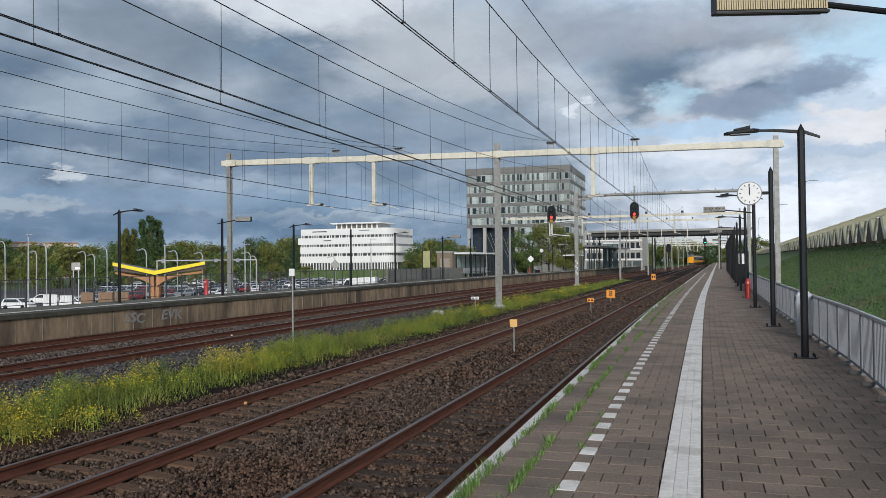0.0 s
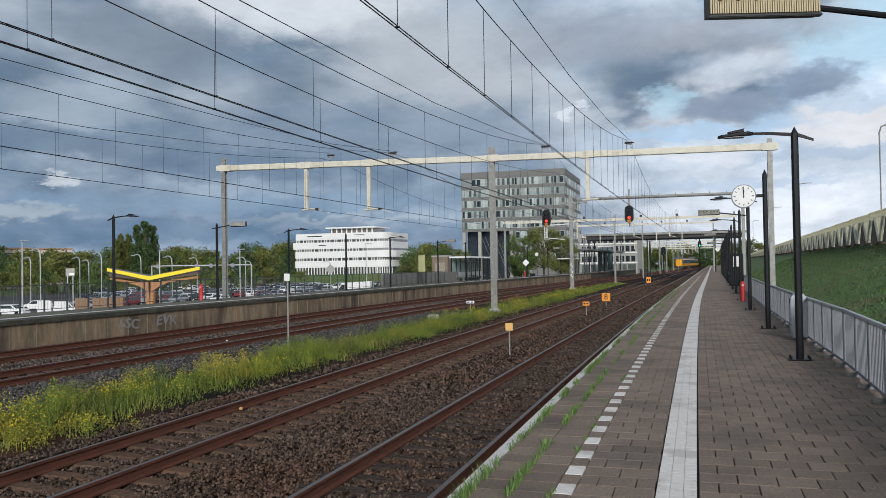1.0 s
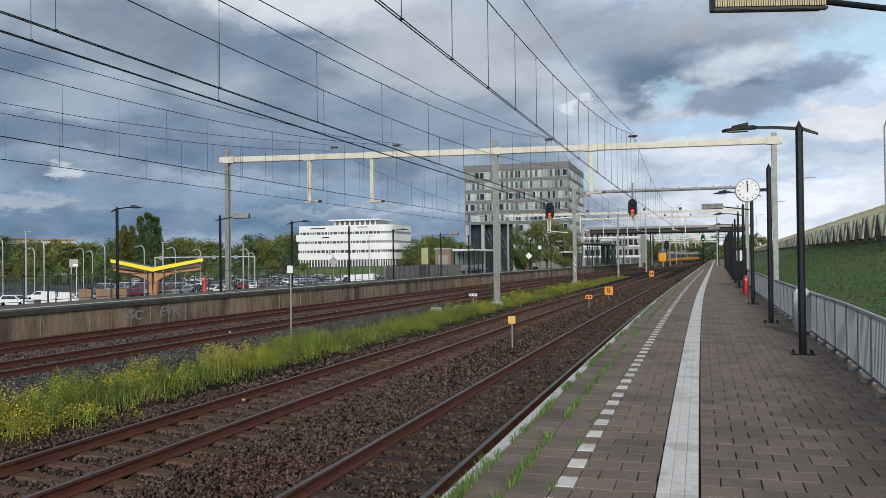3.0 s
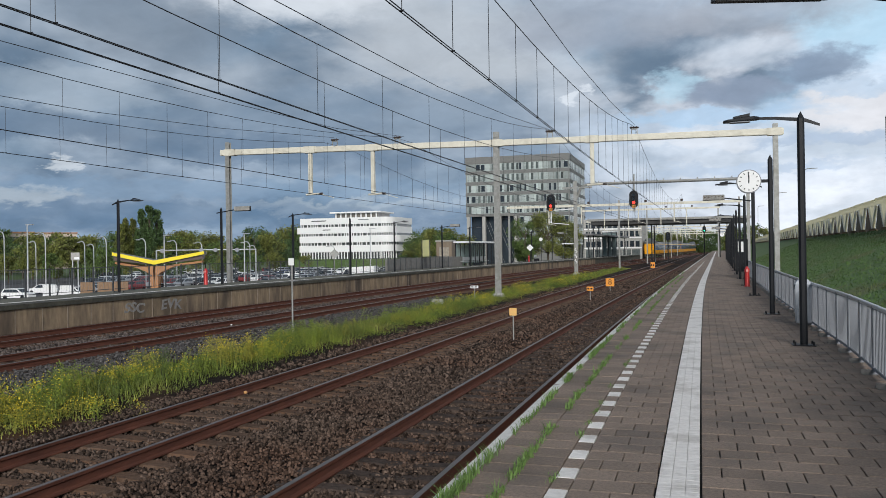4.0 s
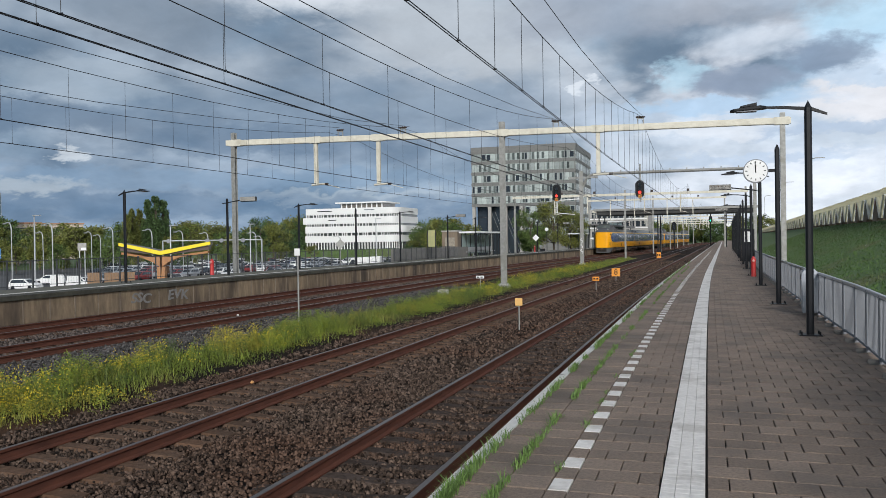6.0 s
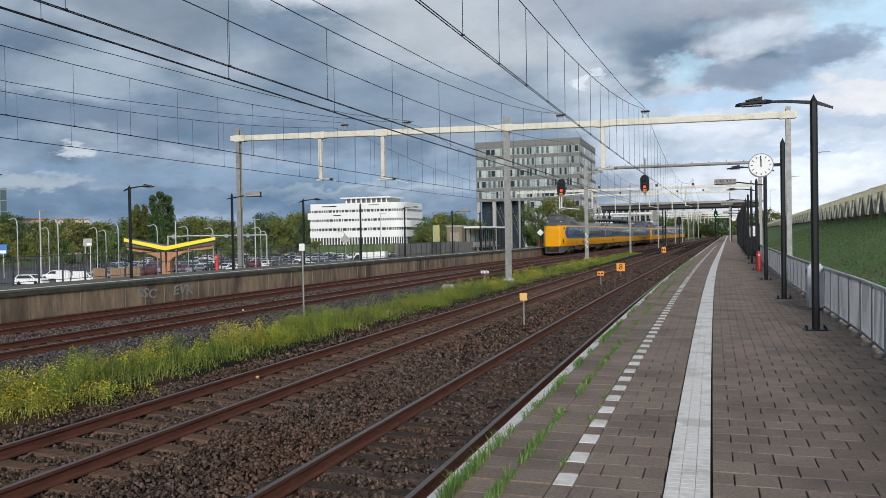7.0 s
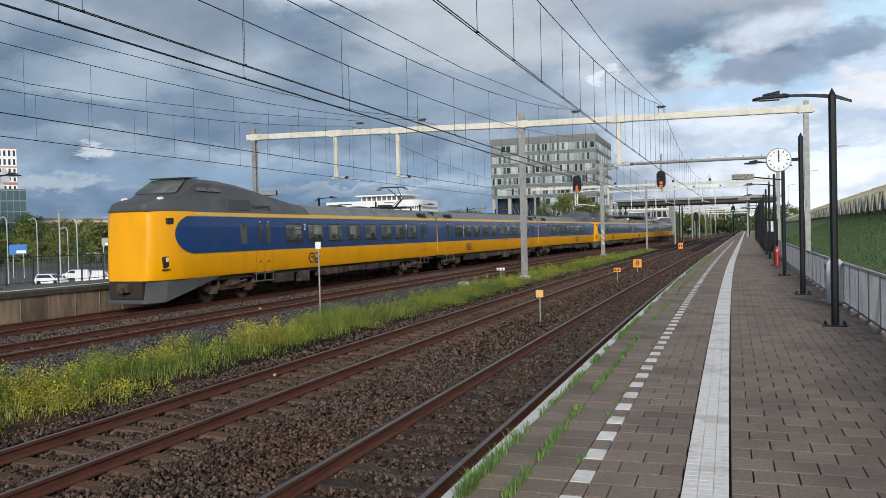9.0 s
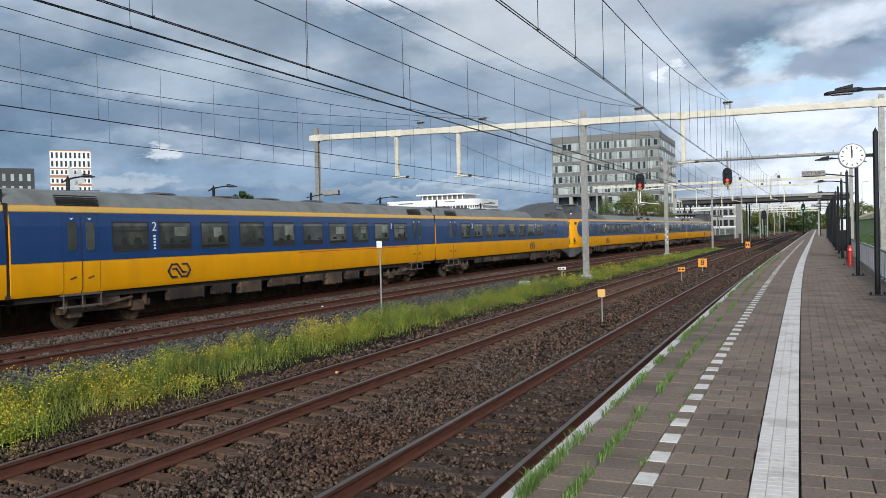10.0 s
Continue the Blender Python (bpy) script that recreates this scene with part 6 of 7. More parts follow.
def blades(name, label, spots, material, seed, height=(0.15, 0.5), width=0.012, lean=0.5):
    """Grass blades rooted at spots, each of two bent pieces."""
    rng = np.random.default_rng(seed)
    n = len(spots)
    a = rng.uniform(0, 6.28, n)
    h = rng.uniform(*height, n) * spots[:, 3]
    d = np.stack([np.cos(a), np.sin(a), np.zeros(n)], 1)
    w = np.stack([-np.sin(a), np.cos(a), np.zeros(n)], 1) * (width * rng.uniform(0.6, 1.4, (n, 1)))
    root = spots[:, :3]
    ln = rng.uniform(0.1, lean, n)
    m = root + d * (h * ln * 0.35)[:, None] + np.stack([0 * h, 0 * h, h * 0.6], 1)
    t = root + d * (h * ln)[:, None] + np.stack([0 * h, 0 * h, h * rng.uniform(0.8, 1.0, n)], 1)
    p = np.stack([root - w, root + w, m + w * 0.8, m - w * 0.8, t], 1).reshape(-1, 3)
    k = np.arange(n)[:, None] * 5
    f = np.concatenate([k + [0, 1, 2], k + [0, 2, 3], k + [3, 2, 4]])
    ob = new(name, bulk(name, p, f, material))
    tagged(ob, label, "grass", kind="stuff")


def build_ballast_stones():
    near = [(-10.15, -9.3, -0.995), (-9.3, -6.45, -1.058), (-6.45, -4.95, -1.005), (-4.95, -1.95, -0.985)]
    stones("ballast_stones", "loose dark brown ballast stones between the near rails", [(a, b, 5.0, 16.0, z) for a, b, z in near], 56000, 0.0235, STONE, 1, dens_y=1.2)
    stones("ballast_stones", "brown ballast stones farther along the near tracks", [(a, b, 16.0, 48.0, z) for a, b, z in near], 32000, 0.034, STONE, 2, dens_y=1.3)
    stones("ballast_stones", "ballast stones far along the near tracks", [(a, b, 48.0, 100.0, z) for a, b, z in near], 15000, 0.065, STONE, 4, dens_y=1.2)
    stones("ballast_stones", "grey ballast stones beside the grass strip", [(-15.5, -12.0, 11.0, 46.0, -0.945)], 20000, 0.036, GREYSTONE, 3, True)
    stones("ballast_stones", "brown ballast stones along the far tracks", [(-22.3, -15.4, 14.0, 62.0, -0.962)], 26000, 0.036, MIXSTONE, 5, True)


def strip_noise(x, y, k, sx=0.55, sy=0.4):
    return np.array([noise.noise((float(a) * sx, float(b) * sy, k)) for a, b in zip(x, y)])


def build_grass_strip():
    """A ragged strip: low grass, clumps of taller stalky weeds, drifts of yellow flowers."""
    rng = np.random.default_rng(11)
    n = 120000
    y = 7.0 + 88 * rng.random(n) ** 1.7
    x = -11.05 + rng.normal(0, 0.72, n)
    x = np.where(y > 30, -11.2 + (x + 11.2) * 0.9, x)
    nz = np.repeat(strip_noise(x[::6], y[::6], 2.0), 6)[:n]
    fine = np.repeat(strip_noise(x[::3], y[::3], 5.0, 2.1, 1.7), 3)[:n]
    edge = np.clip(1.35 - np.abs(x + 11.35) / 1.35, 0.25, 1.1)
    hgt = edge * np.clip(0.62 + 1.6 * nz + 0.7 * fine, 0.15, 1.5)
    ragged = 0.45 * np.sin(y * 2.3 + 1.1 * np.sin(y * 0.9)) + 0.3 * np.sin(y * 5.1 + 2.0)
    keep = (x > -12.65 + ragged) & (x < -9.85 + 0.45 * ragged) & (rng.random(n) < np.clip(0.55 + 1.7 * nz + 1.2 * fine, 0.05, 1.0))
    sp = np.stack([x + np_bend(y, False), y, np.full(n, -0.95), hgt], 1)[keep]
    blades("grass_strip", "weedy grass of uneven height between the tracks", sp, GRASS, 12, (0.08, 0.34), 0.0065, 1.1)
    # single weeds: a stalk with leaves along it, gathered in clumps; some carry flower heads
    green = [mat("weed_fresh_green", (0.230, 0.285, 0.026), (0.088, 0.128, 0.012), scale=1.1, rough=0.65, islands=0.40),
             mat("weed_olive_green", (0.320, 0.295, 0.034), (0.135, 0.138, 0.016), scale=1.1, rough=0.70, islands=0.35),
             mat("weed_deep_green", (0.085, 0.125, 0.018), (0.040, 0.066, 0.010), scale=1.1, rough=0.65, islands=0.40)]
    leaves, stalks, heads = [[], [], []], [[], [], []], []
    for c in range(420):
        yc = 7.6 + 72 * rng.random() ** 1.75
        xc = -11.05 + min(1.0, max(-1.25, rng.normal(0, 0.72)))
        if noise.noise((xc * 0.9, yc * 0.5, 4.0)) < -0.10:
            continue
        kind = int(rng.choice(3, p=(0.45, 0.27, 0.28)))
        drift = noise.noise((xc * 0.5, yc * 0.22, 9.0))
        bloom = kind != 2 and drift > (-0.16 if yc < 19 else 0.06)
        tall = rng.uniform(0.22, 0.70) * (1.12 - 0.35 * abs(xc + 11.05))
        wide = rng.uniform(0.16, 0.40)
        for _ in range(int(rng.integers(8, 22))):
            px, py = xc + rng.normal(0, wide), yc + rng.normal(0, wide * 1.25)
            h = tall * rng.uniform(0.55, 1.15)
            root = np.array([px + bend(py), py, -0.95])
            tip = root + [rng.normal(0, 0.14 * h), rng.normal(0, 0.14 * h), h]
            stalks[kind].append([*root, h / 0.30])
            m = int(40 + 90 * h)
            k = rng.uniform(0.12, 1.0, (m, 1))
            spread = 0.085 * (1.15 - k) + 0.02
            leaves[kind].append(root + (tip - root) * k + rng.normal(size=(m, 3)) * spread * [1, 1, 0.45])
            if bloom and rng.random() < 0.8:
                q = int(rng.integers(9, 24))
                heads.append(tip + rng.normal(size=(q, 3)) * [0.065, 0.075, 0.050])
    words = ("fresh green", "olive", "deep green")
    for k in range(3):
        p, f = leaf_cards(np.concatenate(leaves[k]), 0.020, rng, 0.30)
        tagged(new("weed_leaves", bulk("weed_leaves", p, f, green[k])), "%s leaves of tall weeds in the grass strip" % words[k], "weeds", kind="stuff")
        blades("weed_stalks", "%s stalks of tall weeds in the grass strip" % words[k], np.array(stalks[k]), green[k], 60 + k, (0.26, 0.32), 0.005, 0.4)
    p, f = leaf_cards(np.concatenate(heads), 0.0135, rng)
    tagged(new("yellow_flowers", bulk("yellow_flowers", p, f, FLOWER)), "small yellow wild flowers in drifts on the weeds", "flowers", kind="stuff")
    # far end of the strip, coarser
    n = 14000
    y = rng.uniform(62, 108, n)
    x = -11.2 + rng.uniform(-1.1, 1.1, n)
    sp = np.stack([x + np_bend(y, False), y, np.full(n, -0.97), np.clip(0.7 + strip_noise(x, y, 6.0, 1.0, 0.5), 0.2, 1.4)], 1)
    blades("far_grass", "distant end of the weedy grass strip", sp, GRASS, 14, (0.15, 0.45), 0.022, 1.0)


def build_edge_weeds():
    """Tufts in the joints along the platform's edge."""
    rng = np.random.default_rng(21)
    sp = []
    for off, y0, y1, k, h in ((-1.70, 5.2, 60, 150, 1.0), (-1.40, 5.3, 50, 105, 0.8), (-1.09, 6, 40, 16, 0.35)):
        for _ in range(k):
            y = y0 + (y1 - y0) * rng.random() ** 2.0
            m = int(rng.integers(12, 46))
            big = rng.uniform(0.35, 1.0) * h
            yy = y + rng.normal(0, 0.085, m)
            xx = along(off, y) + rng.normal(0, 0.018, m)
            sp.append(np.stack([xx, yy, np.full(m, 0.0), np.full(m, big)], 1))
    blades("edge_weeds", "green grass tufts growing from platform joints", np.concatenate(sp), mat("joint_grass", (0.15, 0.24, 0.06), (0.09, 0.16, 0.035), scale=3, rough=0.7, islands=0.3), 22, (0.05, 0.17), 0.004, 1.1)


def build_bank_grass():
    rng = np.random.default_rng(31)
    n = 60000
    y = 9 + 95 * rng.random(n) ** 1.5
    o = rng.uniform(3.0, 11.6, n)
    z = np.interp(o, [2.75, 3.1, 5.0, 8.0, 11.4], [-0.6, -0.35, 0.35, 1.55, 2.75]) - 0.01
    sp = np.stack([o + np_bend(y, False), y, z, rng.uniform(0.4, 1.2, n)], 1)
    blades("bank_grass_blades", "short rough grass on the embankment", sp, BANKGRASS, 32, (0.03, 0.10), 0.02, 1.3)
    i = rng.integers(0, n, 260)
    p, f = leaf_cards(sp[i, :3] + [0, 0, 0.06], 0.018, rng)
    tagged(new("bank_flowers", bulk("bank_flowers", p, f, WHITEP)), "tiny pale flowers on the embankment", "flowers", kind="stuff")


LEAFS = [mat("leaf_green_a", (0.100, 0.150, 0.028), (0.045, 0.078, 0.016), scale=0.5, rough=0.65, islands=0.6),
         mat("leaf_green_b", (0.160, 0.165, 0.030), (0.080, 0.100, 0.020), scale=0.5, rough=0.65, islands=0.6),
         mat("leaf_green_c", (0.066, 0.115, 0.030), (0.030, 0.058, 0.016), scale=0.5, rough=0.65, islands=0.6)]


def tree_meshes(seed, h, w, material, tall=False, n=3200, leaf=0.20):
    """Trunk with limbs, and a crown of many small leaves in lumps."""
    r = random.Random(seed)
    rng = np.random.default_rng(seed)
    t = Shape()
    t.tube((0, 0, -0.3), (0.1, 0, h * 0.45), 0.035 * h ** 0.8, 0.02 * h ** 0.8, 8)
    t.tube((0.1, 0, h * 0.45), (0.0, 0.1, h * 0.85), 0.02 * h ** 0.8, 0.004 * h, 6)
    lumps = []
    for k in range(16 if not tall else 44):
        a = r.uniform(0, 6.28)
        zz = h * (r.uniform(0.30, 0.97) if not tall else r.uniform(0.12, 0.98))
        k2 = math.sin(math.pi * min(1, max(0.08, (zz / h - 0.15) / 0.95))) ** 0.6
        rr = w * 0.5 * k2 * r.uniform(0.25, 0.85)
        c = (rr * math.cos(a), rr * math.sin(a), zz)
        if tall:
            c = (0.62 * c[0], 0.62 * c[1], zz)
        lumps.append((c, w * r.uniform(0.13, 0.24) * (1.15 * (1.05 - 0.55 * (zz / h) ** 3) if tall else 1.0)))
        if k % 2 == 0:
            t.tube((0.05, 0, max(0.3 * h, zz - 0.28 * h)), c, 0.010 * h, 0.003 * h, 5)
    pts = []
    for c, rad in lumps:
        m = n // len(lumps)
        d = rng.normal(size=(m, 3))
        d /= np.linalg.norm(d, axis=1)[:, None]
        rads = rad * rng.uniform(0.35, 1.12, (m, 1))
        pts.append(np.array(c) + d * rads * [1, 1, 1.35 if tall else 0.85])
    p, f = leaf_cards(np.concatenate(pts), leaf, rng)
    return mesh_of(t, "trunk", BARK), bulk("crown", p, f, material)


def build_trees():
    kinds = [tree_meshes(50 + i, 10, 8.5, LEAFS[i % 3], n=2600, leaf=0.24) for i in range(5)]
    poplar = [tree_meshes(70 + i, 18, 5.6, LEAFS[1 if i == 0 else 2], True, n=11000, leaf=0.20) for i in range(2)]
    shrub = [tree_meshes(90 + i, 9, 6.6, LEAFS[i], n=9500, leaf=0.12) for i in range(2)]
    r = random.Random(17)

    def plant(pair, x, y, z, sc, lab, turn):
        t = thing("tree", lab, "tree", "trees beyond the car park", m=pose(x, y, z, 0, 0, turn) @ Matrix.Diagonal((sc, sc, sc, 1)))
        for nm, me in zip(("trunk", "crown"), pair):
            ob = new(nm, me)
            ob.parent = t

    for i in range(86):
        az = -0.93 + i * 0.0075 + r.uniform(-0.003, 0.003)
        if -0.50 < az < -0.34:
            dist = r.uniform(335, 370)
        else:
            dist = r.uniform(205, 300)
        sc = r.uniform(0.80, 1.15) * dist / 235
        plant(kinds[r.randrange(5)], dist * math.sin(az), dist * math.cos(az), -3.9, sc, "leafy green tree in a row beyond the car park", r.uniform(0, 360))
    for i in range(24):                                   # lower bushes before the row
        az = -0.92 + i * 0.018 + r.uniform(-0.006, 0.006)
        dist = r.uniform(185, 205)
        plant(kinds[r.randrange(5)], dist * math.sin(az), dist * math.cos(az), -3.9, r.uniform(0.40, 0.62), "low green tree at the edge of the car park", r.uniform(0, 360))
    for az, dist, sc, k in ((-0.680, 235, 0.80, 0), (-0.673, 238, 0.88, 0), (-0.665, 240, 0.88, 0), (-0.657, 236, 1.00, 1), (-0.648, 235, 1.05, 1), (-0.640, 238, 1.00, 1)):
        plant(poplar[k], dist * math.sin(az), dist * math.cos(az), -3.9, sc, "tall slim poplar above the other trees", r.uniform(0, 360))
    for x, y, sc, k in ((-26.6, 130, 0.88, 0), (-23.6, 134, 1.03, 1), (-28.4, 137, 0.72, 0), (-21.2, 137, 0.86, 1)):
        plant(shrub[k], x, y, -1.6, sc, "dense leafy tree before the grey tower", r.uniform(0, 360))
    for i in range(26):
        az = -0.088 + i * 0.0066
        dist = r.uniform(390, 470)
        plant(kinds[r.randrange(5)], dist * math.sin(az), dist * math.cos(az), -3.9, r.uniform(1.0, 1.5), "distant dark green tree beyond the station", r.uniform(0, 360))
    for az, dist, sc in ((-0.345, 262, 0.62), (-0.352, 240, 0.45), (-0.47, 250, 0.5), (-0.492, 262, 0.95), (-0.315, 270, 1.1), (-0.30, 240, 0.9), (-0.275, 250, 1.0), (-0.335, 300, 1.1)):
        plant(kinds[r.randrange(5)], dist * math.sin(az), dist * math.cos(az), -3.9, sc, "green tree beside the white office", r.uniform(0, 360))


# ---------------- buildings ----------------
def finish_tower(t):
    """Window rows of the grey tower: front and the side towards the line."""
    x0, x1, y0, y1 = -71.5, -37.9, 255.0, 291.0
    s = Shape()
    s.box(-0.74, 0.74, -0.06, 0.05, -1.15, 1.15)
    # pale tone paints the sky reflected in the panes into the colour
    frame_me = mesh_of(s, "window", mat("pale_window_panel", (0.40, 0.44, 0.425), (0.26, 0.30, 0.285), scale=0.7, rough=0.35, pieces=0.35))
    s = Shape()
    s.box(-0.66, -0.05, -0.09, -0.05, -1.05, 1.05)
    pane_me = mesh_of(s, "pane", BGLASS)
    s = Shape()
    s.box(-0.60, 0.60, -0.09, -0.05, -0.92, 0.92)
    wide_me = mesh_of(s, "pane", BGLASS)
    s = Shape()
    s.box(-0.05, 0.68, -0.09, -0.05, -1.05, 1.05)
    grey_me = mesh_of(s, "pane", mat("grey_green_pane", (0.115, 0.135, 0.130), (0.075, 0.09, 0.088), scale=0.7, rough=0.25, pieces=0.5))
    r = random.Random(2)
    rows = [28.5 - 3.44 * i for i in range(5)]

    def put(m):
        k = r.random()
        ob = new("window", frame_me)
        ob.parent = t
        ob.matrix_basis = m
        pn = new("pane", wide_me if k < 0.10 else pane_me if k < 0.28 else grey_me)
        if k < 0.80:
            pn.parent = ob
        else:
            bpy.data.objects.remove(pn)
    for z in rows:
        for i in range(21):
            put(pose(x0 + 1.0 + i * 1.58, y0, z))
        for i in range(18):
            put(pose(x1, y0 + 1.4 + i * 1.95, z, 0, 0, 90))
    for z in [rows[-1] - 3.44 * k for k in (1, 2, 3)]:
        for i in range(11, 21):
            put(pose(x0 + 1.0 + i * 1.58, y0, z))
        for i in range(18):
            put(pose(x1, y0 + 1.4 + i * 1.95, z, 0, 0, 90))
    for z in [rows[0] + 1.7] + [z - 1.72 for z in rows]:
        s = Shape()
        s.box(x0 - 0.12, x1 + 0.12, y0 - 0.12, y0 + 0.1, z - 0.36, z + 0.36)
        s.box(x1 - 0.1, x1 + 0.12, y0 + 0.1, y1, z - 0.36, z + 0.36)
        part("sill_band", s, TOWERG, t, "projecting grey band")
    for i in range(7):
        s = Shape()
        s.tube((-48.0 + i * 0.9, y0 + 6, 31.9), (-48.0 + i * 0.9, y0 + 6, 33.6), 0.06, n=5)
        part("aerial", s, GALV, t)


def build_white_building():
    b = thing("white_office", "white four-storey office with ribbon windows and roof pavilion", "office building")
    x0, x1, y0, y1 = -139.2, -107.3, 270.0, 292.0

    def outline(g, l=0.0, rr=0.0):
        pts = [(x0 - g - l, y0 - g), (x1 + g, y0 - g)]
        pts += [(x1 + g + (4.0 + rr) * math.sin(a), y0 - g + 6 * (1 - math.cos(a))) for a in [math.pi / 12 * i for i in range(1, 7)]]
        return pts + [(x1 + g + 4.0 + rr, y1), (x0 - g - l, y1)]
    s = Shape()
    s.prism(outline(-0.35), "z", -3.9, 13.4)
    part("glazing", s, mat("office_glazing", (0.045, 0.052, 0.055), (0.10, 0.105, 0.10), scale=0.7, rough=0.12), b, "grey glazing behind the bands")
    for z0, z1, l, rr in ((11.95, 14.3, 0.0, 0.0), (8.65, 11.05, 1.2, 0.0), (5.35, 7.75, 0.3, 1.6), (1.9, 4.35, 0.4, 0.4)):
        s = Shape()
        s.prism(outline(0.0, l, rr), "z", z0, z1)
        part("wall_band", s, WHITEP, b, "bright white rounded band", bevel=0.05)
    r = random.Random(6)
    s = Shape()
    s.box(-0.16, 0.16, -0.1, 0.1, -0.6, 0.6)
    mull = mesh_of(s, "mullion", WHITEP)
    for z, zs in ((11.55, 0.92), (8.25, 0.92), (4.9, 1.0), (0.7, 2.2)):
        x = x0 + 0.3
        while x < x1:
            ob = new("mullion", mull)
            ob.parent = b
            ob.matrix_basis = pose(x, y0 + 0.22, z) @ Matrix.Diagonal((1, 1, zs, 1))
            x += r.choice((0.9, 0.9, 1.3, 1.8)) if z > 1 else 1.15
    s = Shape()
    s.box(-127.5, -110.5, y0 + 5, y1 - 5, 14.3, 16.1)
    pav = part("roof_pavilion", s, mat("pavilion_glass", (0.10, 0.095, 0.085), (0.20, 0.18, 0.15), scale=0.6, rough=0.12), b, "set-back glazed roof storey")
    s = Shape()
    s.box(-129.0, -109.0, y0 + 3.5, y1 - 4, 16.1, 16.6)
    part("canopy", s, WHITEP, pav, "thin white roof slab", bevel=0.1)
    for i in range(9):
        s = Shape()
        x = -127.0 + i * 2.0
        s.box(x - 0.22, x + 0.22, y0 + 4.8, y0 + 5.0, 14.3, 16.1)
        part("pier", s, WHITEP, pav)
    for z, zs in ((11.55, 0.92), (8.25, 0.92), (4.9, 1.0), (0.7, 2.2)):      # round the curved corner
        for k in range(8):
            a = math.pi / 2 * (k + 0.5) / 8
            ob = new("mullion", mull)
            ob.parent = b
            ob.matrix_basis = pose(x1 - 0.3 + 3.95 * math.sin(a), y0 + 0.28 + 6 * (1 - math.cos(a)), z, 0, 0, math.degrees(a)) @ Matrix.Diagonal((1, 1, zs, 1))
    for x, z, w in ((-133.0, 13.3, 3.0), (-130.2, 13.3, 3.2), (-114, 13.5, 4.0), (-128.5, 10.0, 3.0)):
        s = Shape()
        s.box(x - w / 2, x + w / 2, y0 - 0.06, y0 - 0.005, z - 0.16, z + 0.16)
        part("letter_bar", s, BLACK if x < -125 else FENCE, b, "plain bar of lettering")
    s = Shape()
    s.box(-150, -96, 266.5, 268, -3.9, -0.6)
    tagged(part("hedge", s, FIELD), "green hedge before the white office", "hedge", kind="structure")


